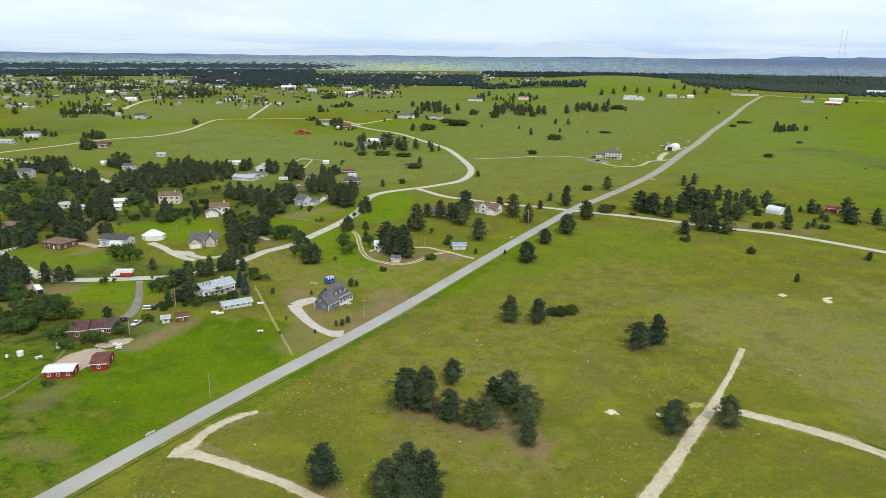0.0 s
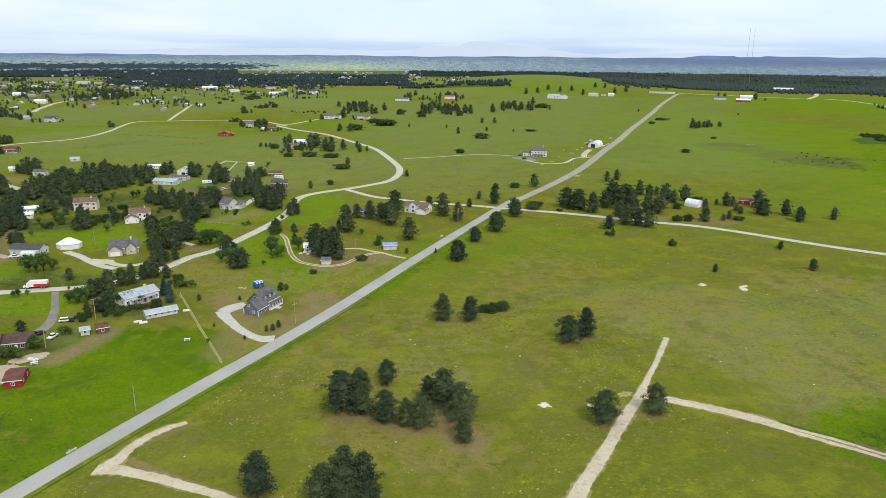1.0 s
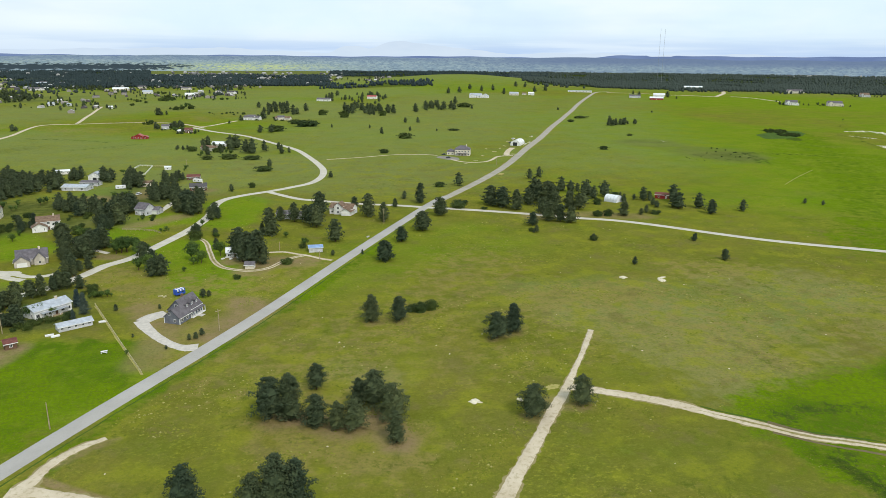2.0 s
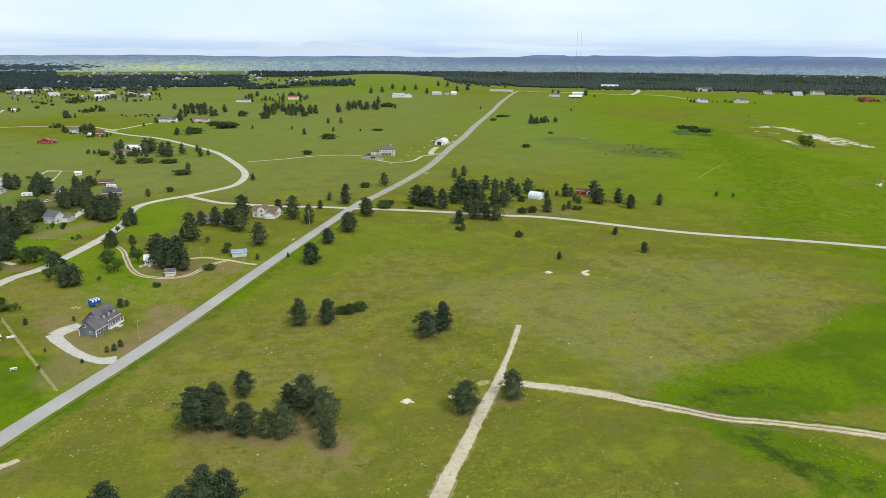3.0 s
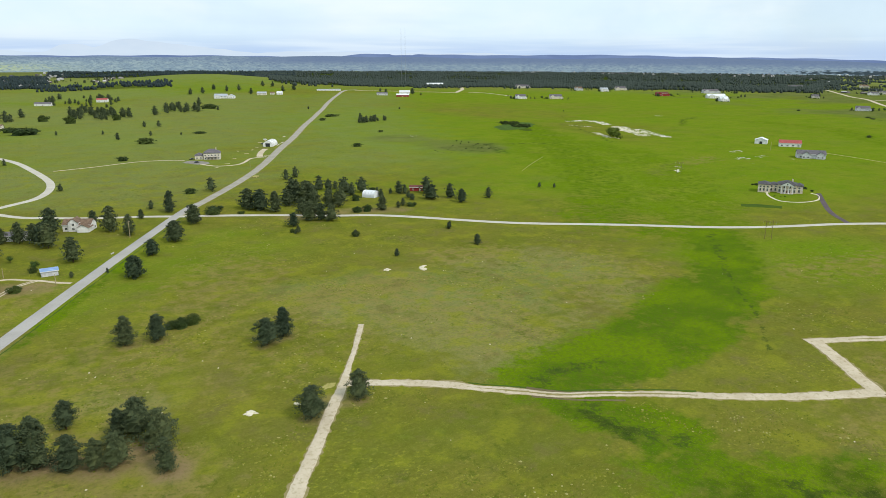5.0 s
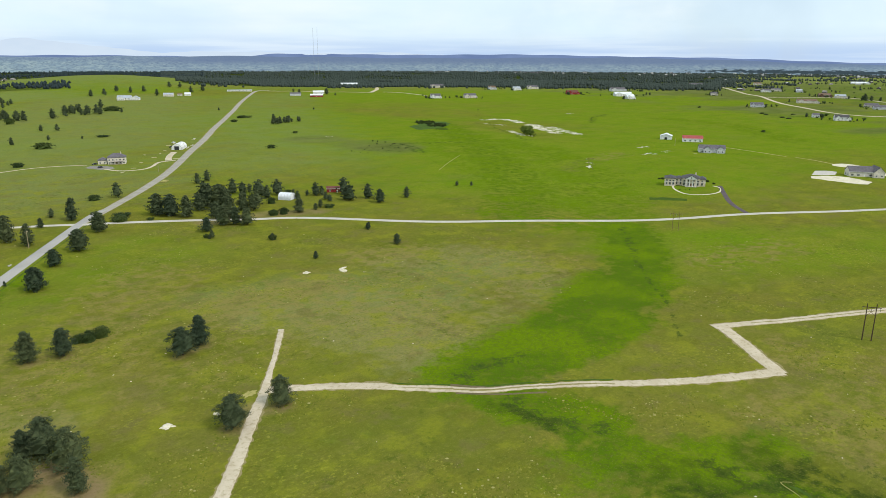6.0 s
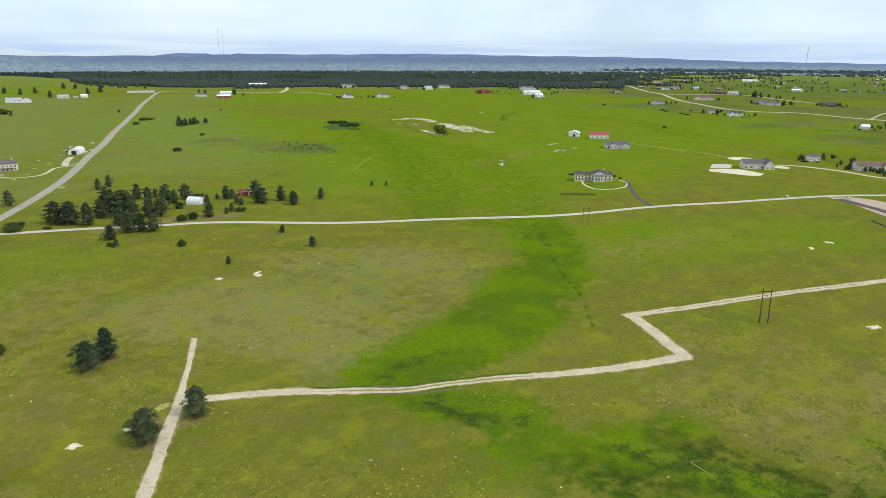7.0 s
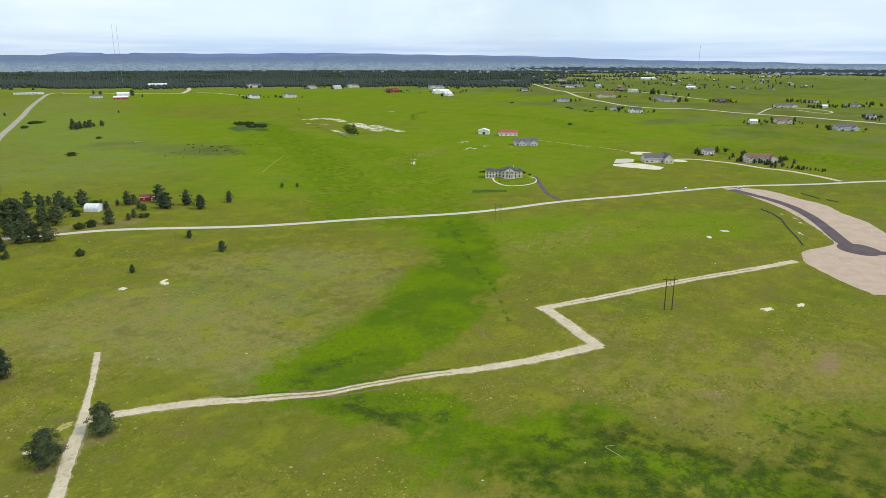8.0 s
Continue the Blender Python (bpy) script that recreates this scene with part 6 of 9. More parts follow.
clumps("pine", [(-266.3, 460.3, 7.2, 19.78, 5, 11.55), (-242.9, 470, 7.2, 19.55, 5, 12.51), (-201.3, 408.9, 6.24, 14.49, 3, 10.71), (-212.8, 499.6, 7.44, 20.58, 5, 11.55), (-302.2, 486.1, 7.8, 22.88, 5, 11.55), (-339.3, 616.5, 9.48, 34.5, 5, 11.55), (-215.7, 334.4, 5.52, 11.04, 5, 12.51), (-196.2, 312.7, 5.16, 9.545, 5, 11.55)], "pines among the estate houses", 1.1)
clumps("bush", [(-266.3, 478.2, 22.2, 34.2, 16, 3.5), (-277.1, 540, 19.6, 33.9, 8, 3.5), (-311.4, 516.1, 17.9, 48.5, 14, 3.5), (-227.3, 450.6, 10.9, 24, 6, 3), (-195.9, 451.8, 8, 8.2, 5, 3), (-176.8, 463.8, 8.1, 18.2, 7, 3.5), (-336.3, 626.9, 7.6, 22.7, 4, 3)], "shrubs among the estate houses")
clumps("bush", [(-167, 476, 12.3, 31.7, 10, 3.5), (-136.4, 477.2, 16.1, 31.3, 12, 3.5), (-138.1, 531, 14.8, 22.8, 8, 3.5), (-97.8, 478.8, 8, 8.6, 4, 2.5), (-99.1, 581.3, 9.5, 26.6, 6, 3), (-123.3, 433.3, 9.8, 15.6, 5, 3)], "shrubs among the estate houses")
clumps("bush", [(-181.3, 286.2, 10.3, 16.2, 12, 4), (-167, 256.6, 6, 8.9, 8, 4), (-169.3, 286.5, 7.4, 8, 7, 4), (-161.3, 264.7, 7.8, 9.3, 8, 4), (-119.7, 285.4, 3.5, 5, 4, 3), (-222.6, 401.4, 10, 4.9, 4, 3)], "shrubs along the estate lane")
clumps("bush", [(-100, 294.3, 7, 2.6, 6, 3), (-108.5, 288, 4.3, 3, 3, 3), (-92.4, 328.6, 3.8, 9.3, 6, 3.5), (-93.7, 298.2, 2.6, 2.1, 3, 3)], "shrubs by the roadside houses")


# ---------------------------------------------------------------- buildings
garden_rng = random.Random(31)


def garden(x, y, w):
    """Trees and shrubs round a far house."""
    away = Vector((x, y)).normalized()
    across = Vector((away.y, -away.x))
    for k in range(6):
        p = Vector((x, y)) + across * w * garden_rng.choice((-0.8, -0.6, -0.45, 0.5, 0.65, 0.85)) * garden_rng.uniform(0.9, 1.4) + away * garden_rng.uniform(-8, 24)
        tree(garden_rng.choice(("broad", "pine", "pine")), p.x, p.y, garden_rng.uniform(3.5, 8.0), "trees round the far houses", 1.2)
    for k in range(3):
        p = Vector((x, y)) + across * w * garden_rng.uniform(-0.8, 0.8) - away * garden_rng.uniform(9, 16)
        s = garden_rng.uniform(2.5, 5.0)
        bush(p.x, p.y, s, s * 0.5, "shrubs round the far houses")


def window_mesh(w, h):
    bm = bmesh.new()
    t, d = 0.10, 0.07
    for x0, x1, z0, z1 in ((-w / 2 - t, w / 2 + t, -t, 0), (-w / 2 - t, w / 2 + t, h, h + t), (-w / 2 - t, -w / 2, 0, h), (w / 2, w / 2 + t, 0, h), (-0.03, 0.03, 0, h)):
        box(bm, x0, x1, -d, 0.02, z0, z1)
    me = bpy.data.meshes.new("window")
    bm.to_mesh(me)
    bm.free()
    me.materials.append(M["trim"])
    bm = bmesh.new()
    box(bm, -w / 2, w / 2, -0.03, 0.01, 0, h)
    pa = bpy.data.meshes.new("pane")
    bm.to_mesh(pa)
    bm.free()
    pa.materials.append(M["glass"])
    return me, pa


WINDOWS = {"small": window_mesh(0.9, 1.0), "mid": window_mesh(1.3, 1.3), "wide": window_mesh(2.0, 1.35), "tall": window_mesh(1.2, 2.2)}


def panel_mesh(name, w, h, mat, lines):
    """A door leaf with raised panels or boards."""
    bm = bmesh.new()
    box(bm, -w / 2, w / 2, -0.05, 0.02, 0, h)
    for i in range(lines):
        z = h * (i + 0.12) / lines
        box(bm, -w / 2 + 0.1, w / 2 - 0.1, -0.08, -0.05, z, z + h / lines * 0.76)
    me = bpy.data.meshes.new(name)
    bm.to_mesh(me)
    bm.free()
    me.materials.append(M[mat])
    return me


DOOR = panel_mesh("door", 1.0, 2.05, "brown", 3)
WHITE_DOOR = panel_mesh("door", 1.0, 2.05, "trim", 3)
GARAGE = panel_mesh("garage_door", 4.6, 2.3, "trim", 4)
BARN_DOOR = panel_mesh("barn_door", 3.2, 3.0, "cardark", 3)


def at_wall(side, u, z, block):
    """The pose of something on one of a block's four walls."""
    x0, w, y0, d = block[:4]
    if side == "front":
        return Matrix.Translation((x0 + u, y0 - 0.01, z))
    if side == "back":
        return Matrix.Translation((x0 - u, y0 + d + 0.01, z)) @ Matrix.Rotation(math.pi, 4, "Z")
    if side == "left":
        return Matrix.Translation((x0 - w / 2 - 0.01, y0 + d / 2 - u, z)) @ Matrix.Rotation(-math.pi / 2, 4, "Z")
    return Matrix.Translation((x0 + w / 2 + 0.01, y0 + d / 2 + u, z)) @ Matrix.Rotation(math.pi / 2, 4, "Z")


def add_window(ob, kind, side, u, z, block):
    me, pa = WINDOWS[kind]
    win = shared("window", me, ob, at_wall(side, u, z, block))
    shared("pane", pa, win)


def add_block(ob, block, wall, roof, style):
    """Walls and roof of one block: (x0, w, y0, d, h, rise, ridge)."""
    x0, w, y0, d, h, rise, ridge = block
    o, th = 0.45, 0.2
    bm = bmesh.new()
    if style == "hip":
        box(bm, x0 - w / 2, x0 + w / 2, y0, y0 + d, -0.6, h)
        part("wall", bm, wall, ob)
        bm = bmesh.new()
        a, b, c, e = x0 - w / 2 - o, x0 + w / 2 + o, y0 - o, y0 + d + o
        vs = [bm.verts.new(p) for p in ((a, c, h - 0.1), (b, c, h - 0.1), (b, e, h - 0.1), (a, e, h - 0.1), (a, c, h + 0.1), (b, c, h + 0.1), (b, e, h + 0.1), (a, e, h + 0.1))]
        k = min(w, d) / 2
        if w >= d:
            r = [bm.verts.new((x0 - w / 2 + k * 0.9, y0 + d / 2, h + rise)), bm.verts.new((x0 + w / 2 - k * 0.9, y0 + d / 2, h + rise))]
            top = ((4, 5, r[1], r[0]), (6, 7, r[0], r[1]), (5, 6, r[1]), (7, 4, r[0]))
        else:
            r = [bm.verts.new((x0, y0 + k * 0.9, h + rise)), bm.verts.new((x0, y0 + d - k * 0.9, h + rise))]
            top = ((5, 6, r[1], r[0]), (7, 4, r[0], r[1]), (4, 5, r[0]), (6, 7, r[1]))
        for f in top:
            bm.faces.new([vs[i] if isinstance(i, int) else i for i in f])
        for f in ((3, 2, 1, 0), (0, 1, 5, 4), (1, 2, 6, 5), (2, 3, 7, 6), (3, 0, 4, 7)):
            bm.faces.new([vs[i] for i in f])
        part("roof", bm, roof, ob)
        return
    span, c0 = (d, y0) if ridge == "x" else (w, x0 - w / 2)
    a, b = (x0 - w / 2, x0 + w / 2) if ridge == "x" else (y0, y0 + d)
    mid, s = c0 + span / 2, rise / (span / 2)
    prism(bm, [(c0, -0.6), (c0 + span, -0.6), (c0 + span, h), (mid, h + rise), (c0, h)], ridge, a, b)
    part("wall", bm, wall, ob)
    bm = bmesh.new()
    e = 0.03
    prism(bm, [(c0 - o, h - o * s + e), (mid, h + rise + e), (c0 + span + o, h - o * s + e), (c0 + span + o, h - o * s + th), (mid, h + rise + th), (c0 - o, h - o * s + th)], ridge, a - o, b + o)
    part("roof", bm, roof, ob)
    # fascia boards along the eaves and gables
    for u in (c0 - o - 0.06, c0 + span + o):
        bm = bmesh.new()
        z = h - o * s
        if ridge == "x":
            box(bm, a - o, b + o, u, u + 0.06, z - 0.08, z + th)
        else:
            box(bm, u, u + 0.06, a - o, b + o, z - 0.08, z + th)
        part("fascia", bm, "trim", ob)


def building(name, x, y, w, turn, d, h, rise, wall, roof, label, category="house", style="gable", ridge="x", blocks=(), storeys=1, n=3,
             garage="", doors=True, chimney=False, group="", kind="mid", porch=0.0, barn=False):
    """A house, barn or shed. x, y: the middle of its front wall; w: that wall's length; blocks: more (x0, w, y0, d, h, rise, ridge) volumes."""
    ob = thing(name, x, y, turn, label, category, group)
    main = (0.0, w, 0.0, d, h, rise, ridge)
    add_block(ob, main, wall, roof, style)
    for b in blocks:
        add_block(ob, b, wall, roof, style)
    for s in range(storeys):
        z = 0.9 + 2.75 * s
        if z + 1.4 > h and s:
            break
        for i in range(n):
            u = (i + 0.5) / n * w - w / 2
            if doors and s == 0 and n > 1 and i == n // 2:
                shared("door", DOOR if wall in ("white", "cream") else WHITE_DOOR, ob, at_wall("front", u, 0.02, main))
                continue
            add_window(ob, kind, "front", u, z, main)
            if n < 5:
                add_window(ob, kind, "back", u, z, main)
        for side in ("left", "right"):
            for u in ((-d * 0.25, d * 0.25) if d > 6 else (0.0,)):
                add_window(ob, "small" if d < 8 else kind, side, u, z, main)
    for b in blocks:
        for i in range(max(1, int(b[1] / 4))):
            m = max(1, int(b[1] / 4))
            u = (i + 0.5) / m * b[1] - b[1] / 2
            add_window(ob, "small" if b[1] < 6 else "mid", "front", u, 0.95, b)
            if b[4] > 5:
                add_window(ob, "mid", "front", u, 3.7, b)
    if garage:
        b = blocks[0] if blocks else main
        shared("garage_door", GARAGE, ob, at_wall(garage, 0.0, 0.02, b))
    if barn:
        shared("barn_door", BARN_DOOR, ob, at_wall("front" if ridge == "y" else "right", 0.0, 0.02, main))
    if chimney:
        bm = bmesh.new()
        box(bm, w * 0.22, w * 0.22 + 0.9, d * 0.42, d * 0.42 + 0.8, h, h + rise + 0.9, 0.04)
        box(bm, w * 0.22 - 0.08, w * 0.22 + 0.98, d * 0.42 - 0.08, d * 0.42 + 0.88, h + rise + 0.9, h + rise + 1.05)
        part("chimney", bm, "stone", ob)
    if porch:
        bm = bmesh.new()
        box(bm, -w * 0.35, w * 0.35, -porch, -0.02, 2.45, 2.62)
        part("porch_roof", bm, roof, ob)
        for i in range(4):
            bm = bmesh.new()
            u = -w * 0.33 + i * w * 0.22
            box(bm, u - 0.09, u + 0.09, -porch + 0.1, -porch + 0.28, 0.12, 2.45)
            part("porch_post", bm, "trim", ob)
        bm = bmesh.new()
        box(bm, -w * 0.35, w * 0.35, -porch, -0.02, -0.3, 0.12)
        part("porch_deck", bm, "wood", ob)
    return ob


def arched_hall(name, x, y, w, turn, d, h, mat, label, open_end=True, category="hangar"):
    """A round-roofed metal hall, its arch across its depth; ribs over it."""
    ob = thing(name, x, y, turn, label, category)
    ring = [(d / 2 - d / 2 * math.cos(math.pi * i / 14), 0.9 + (h - 0.9) * math.sin(math.pi * i / 14) ** 0.8) for i in range(15)]
    bm = bmesh.new()
    prism(bm, [(0, -0.3)] + ring + [(d, -0.3)], "x", -w / 2, w / 2)
    part("shell", bm, mat, ob)
    for k in range(max(2, int(w / 2.4)) + 1):
        u = -w / 2 + k * w / max(2, int(w / 2.4))
        bm = bmesh.new()
        for (a, b), (c, e) in zip(ring, ring[1:]):
            tube(bm, (u, a, b + 0.02), (u, c, e + 0.02), 0.07, sides=5)
        part("rib", bm, "steel", ob)
    if open_end:
        # dark sheets on both ends imitate the unlit inside of an open hall
        for s in (-1, 1):
            bm = bmesh.new()
            x0 = s * (w / 2 + 0.02)
            box(bm, min(x0, x0 + s * 0.06), max(x0, x0 + s * 0.06), d * 0.28, d * 0.72, 0.0, h * 0.62)
            part("end_door", bm, "cardark", ob)
    return ob


# the grey house by the main road, its garage wing towards the bend of the drive
def grey_house(x, y, turn):
    ob = thing("gabled_house", x, y, turn, "blue-grey two-storey house with dormers and white trim", "house")
    add_block(ob, (4.2, 8.4, 0.0, 7.6, 3.0, 3.4, "x"), "greysiding", "shingle", "gable")
    add_block(ob, (12.6, 12.4, 1.2, 9.0, 3.6, 4.6, "x"), "greysiding", "shingle", "gable")
    wing, main = (4.2, 8.4, 0.0, 7.6), (12.6, 12.4, 1.2, 9.0)
    for u in (-2.2, 1.6):
        add_window(ob, "mid", "front", u, 0.95, wing)
    add_window(ob, "small", "left", -1.2, 3.9, wing)
    add_window(ob, "small", "left", 1.4, 1.1, wing)
    add_window(ob, "mid", "left", 0, 4.9, main)
    for u in (-4.2, -1.6, 3.2):
        add_window(ob, "mid", "front", u, 1.0, main)
    for z in (1.0, 4.4):
        for u in (-2.2, 2.2):
            add_window(ob, "mid", "right", u, z, main)
    shared("door", WHITE_DOOR, ob, at_wall("front", 0.6, 0.05, main))
    shared("garage_door", GARAGE, ob, at_wall("back", 0.0, 0.02, wing))
    for u, k in ((-3.6, 1.6), (0.0, 2.2), (3.6, 1.6)):
        dx = main[0] + u
        bm = bmesh.new()
        prism(bm, [(dx - k / 2, 4.0), (dx + k / 2, 4.0), (dx + k / 2, 6.1), (dx, 6.1 + k * 0.5), (dx - k / 2, 6.1)], "y", 2.0, 5.2)
        dorm = part("dormer", bm, "greysiding", ob)
        bm = bmesh.new()
        prism(bm, [(dx - k / 2 - 0.3, 5.83), (dx, 6.13 + k * 0.5), (dx + k / 2 + 0.3, 5.83), (dx + k / 2 + 0.3, 6.0), (dx, 6.3 + k * 0.5), (dx - k / 2 - 0.3, 6.0)], "y", 1.7, 5.2)
        part("dormer_roof", bm, "shingle", dorm)
        me, pa = WINDOWS["small"]
        shared("window", me, dorm, Matrix.Translation((dx, 1.99, 4.85)))
    # porch along the road side
    bm = bmesh.new()
    box(bm, 8.6, 18.6, -1.0, 1.18, 2.7, 2.88)
    part("porch_roof", bm, "shingle", ob)
    for i in range(6):
        bm = bmesh.new()
        u = 8.8 + i * 1.9
        box(bm, u - 0.1, u + 0.1, -0.9, -0.7, 0.3, 2.7)
        part("porch_post", bm, "trim", ob)
    bm = bmesh.new()
    box(bm, 8.6, 18.6, -1.0, 1.18, -0.4, 0.3)
    part("porch_deck", bm, "trim", ob)
    bm = bmesh.new()
    box(bm, 11.5, 14.5, -3.4, -1.0, -0.2, 0.14)
    part("front_step", bm, "concrete", ob)
    for x0, y0 in ((0.0, 0.0), (0.0, 7.6), (8.4, 0.0), (6.4, 1.2), (18.8, 1.2)):
        bm = bmesh.new()
        box(bm, x0 - 0.14, x0 + 0.14, y0 - 0.14, y0 + 0.14, -0.3, 3.0)
        part("corner_board", bm, "trim", ob)
    bm = bmesh.new()
    box(bm, 12.2, 13.1, 6.2, 7.1, 7.0, 9.3, 0.05)
    part("chimney", bm, "brownshingle", ob)
    return ob


grey_house(-47.9, 281.4, 64).scale = (0.92, 0.92, 0.95)


# the large stone house with a columned portico
def stone_house(x, y, w, turn):
    ob = thing("stone_house", x, y, turn, "large tan stone house with columned portico and dark hip roofs", "house")
    left, link, main, right = (-w * 0.36, w * 0.27, -1.5, 12, 6.2, 1.9, "x"), (-w * 0.15, w * 0.20, 3.0, 9, 5.8, 1.6, "x"), (w * 0.15, w * 0.42, 0.0, 13, 6.8, 2.8, "x"), (w * 0.42, w * 0.16, 2.0, 10, 6.0, 1.8, "x")
    for b, row in ((left, (-2.6, 0.0, 2.6)), (link, (-1.5, 1.5)), (main, (-5.4, 5.4)), (right, (0.0,))):
        add_block(ob, b, "stone", "darkshingle", "hip")
        for u in row:
            for z in (0.9, 3.8):
                add_window(ob, "tall" if z < 1 else "mid", "front", u, z, b)
        for z in (1.0, 3.9):
            for side in ("left", "right"):
                add_window(ob, "mid", side, 0, z, b)
        bm = bmesh.new()
        box(bm, b[0] - b[1] / 2 - 0.06, b[0] + b[1] / 2 + 0.06, b[2] - 0.06, b[2] + b[3] + 0.06, 3.1, 3.35)
        part("string_course", bm, "trim", ob)
    cx = main[0]
    bm = bmesh.new()
    prism(bm, [(cx - 4.4, 6.3), (cx + 4.4, 6.3), (cx + 4.4, 6.7), (cx, 9.2), (cx - 4.4, 6.7)], "y", -3.0, 3.0)
    gable = part("portico_gable", bm, "trim", ob)
    bm = bmesh.new()
    prism(bm, [(cx - 4.9, 6.55), (cx, 9.35), (cx + 4.9, 6.55), (cx + 4.9, 6.8), (cx, 9.62), (cx - 4.9, 6.8)], "y", -3.3, 3.0)
    part("portico_roof", bm, "darkshingle", gable)
    add_window(ob, "small", "front", 0, 7.0, (cx, 1.0, -3.0, 1.0))
    for i in range(4):
        bm = bmesh.new()
        u = cx - 3.9 + i * 2.6
        tube(bm, (u, -2.6, 0.2), (u, -2.6, 6.3), 0.34, 0.29, 12)
        box(bm, u - 0.45, u + 0.45, -3.05, -2.15, -0.1, 0.25)
        box(bm, u - 0.42, u + 0.42, -3.02, -2.18, 6.08, 6.3)
        part("column", bm, "trim", ob)
    bm = bmesh.new()
    box(bm, cx - 4.6, cx + 4.6, -3.2, -0.02, -0.5, 0.2)
    part("portico_floor", bm, "concrete", ob)
    for u, kind in ((-2.0, "tall"), (2.0, "tall")):
        add_window(ob, kind, "front", u, 0.6, main)
        add_window(ob, kind, "front", u, 3.9, main)
    shared("door", DOOR, ob, Matrix.Translation((cx, -0.02, 0.2)))
    bm = bmesh.new()
    box(bm, cx + 3.0, cx + 4.0, 8.0, 9.0, 7.0, 10.4, 0.05)
    part("chimney", bm, "stone", ob)
    return ob


stone_house(519, 335.3, 32.6, -56.2)

B = building
# estate houses and sheds
B("house", -196.3, 499, 14.5, 8, 9, 5.6, 2.6, "cream", "brownshingle", "two-storey cream house with a brown shingle roof", storeys=2, n=4, chimney=True)
B("storage_shed", -227.7, 493.7, 13.5, 25, 7, 3.0, 1.2, "white", "whitemetal", "long low white metal shed", "shed", n=2, doors=False, kind="small")
B("storage_shed", -225.1, 474.9, 9.4, 20, 6, 2.8, 1.2, "white", "whitemetal", "small white metal shed", "shed", n=1, doors=False, kind="small")
B("storage_shed", -260.7, 480.3, 8.1, 30, 6, 2.8, 1.2, "cream", "greymetal", "pale metal shed under trees", "shed", n=1, doors=False)
B("garden_shed", -248.6, 475.2, 5.2, 15, 4, 2.4, 1.0, "white", "greymetal", "small white garden shed", "shed", n=1, doors=False, kind="small")
B("garden_shed", -234.8, 465, 8.2, 0, 5, 2.4, 1.2, "brown", "darkshingle", "low brown shed with a dark roof", "shed", n=1, doors=False, kind="small")
B("house", -214.4, 374.7, 14.1, -20, 11, 3.2, 2.4, "brown", "brownshingle", "low brown house with a weathered hip roof", style="hip", n=4)
B("house", -261, 412.9, 13.3, 10, 10, 3.0, 2.2, "beige", "brownshingle", "low beige house with an orange-brown roof", n=4)
B("barn", -184.3, 382.4, 16, -8, 9, 3.6, 2.2, "palegrey", "darkshingle", "grey barn with a dark slate-blue roof", "barn", n=3, doors=False)
B("house", -359.9, 597.9, 15, -5, 10, 5.2, 2.4, "palegrey", "shingle", "two-storey grey house among pines", storeys=2, n=3)
B("garden_shed", -321.9, 672, 8, 10, 5, 2.6, 1.2, "white", "whitemetal", "small white shed by the road", "shed", n=1, doors=False)
B("house", -290.3, 648.6, 10.5, 0, 8, 3.0, 2.0, "palegrey", "shingle", "low grey house under pines", n=2)
B("garden_shed", -291.3, 730, 8.4, 10, 5, 2.8, 1.2, "palegrey", "greymetal", "small grey shed behind pines", "shed", n=1, doors=False)
B("house", -393.9, 806.1, 26.4, -5, 10, 3.2, 2.2, "brown", "redshingle", "brown ranch house in a clump of pines", n=4)
B("house", -515.7, 891, 16.5, 8, 10, 5.0, 2.4, "white", "shingle", "white house in a clump of trees", storeys=2, n=3)
B("farm_shed", -515.4, 832.8, 19.6, 0, 8, 3.0, 1.5, "palegrey", "greymetal", "long grey farm shed", "shed", n=3, doors=False)
B("workshop", -169.5, 593.3, 19.6, -14, 11, 2.8, 1.6, "palegrey", "greymetal", "workshop with a pale metal roof", "workshop", n=3)
B("barn", -165, 637.9, 11, -12, 12, 4.6, 3.0, "white", "greymetal", "white gabled barn with a dark doorway", "barn", ridge="y", n=0, barn=True)
B("lean_to", -163.8, 613.5, 14.5, -14, 8, 2.8, 1.2, "palegrey", "shingle", "low grey shed beside a white barn", "shed", n=2, doors=False)
B("farm_shed", -202.7, 684.6, 11.1, 15, 6, 2.8, 1.0, "white", "whitemetal", "long white trailer home", "shed", n=3, doors=False, kind="small")
B("farm_shed", -118.4, 605.1, 8.3, 0, 7, 2.8, 1.6, "cream", "brownshingle", "cream shed with a brown roof", "shed", n=2, doors=False)
B("garden_shed", -115.6, 693.2, 5.3, 0, 4, 2.6, 0.8, "white", "whitemetal", "small white shed in a paddock", "shed", n=1, doors=False, kind="small")
B("house", -75.3, 580.7, 12.6, 6, 9, 3.0, 2.4, "brown", "darkshingle", "dark brown house with a grey roof", n=3, chimney=True)
B("farm_shed", -85.8, 634.7, 10.3, 0, 7, 2.6, 1.6, "brown", "redshingle", "low brown shed with a red-brown roof", "shed", n=2, doors=False)
B("house", -102.1, 492.4, 8.7, -35, 9, 4.4, 3.4, "palegrey", "shingle", "grey house with a steep shingle roof", n=3, storeys=2)
B("garage", -94.2, 494.6, 6.5, -20, 7, 2.8, 1.8, "palegrey", "shingle", "small grey detached garage", "garage", n=0, garage="front")
B("house", -148.8, 462, 12.5, 18, 9, 5.2, 2.6, "white", "brownshingle", "white two-storey house with a brown roof", storeys=2, n=3, chimney=True, blocks=((-5.0, 8.0, -5.0, 7.0, 3.0, 2.2, "y"),), garage="front")
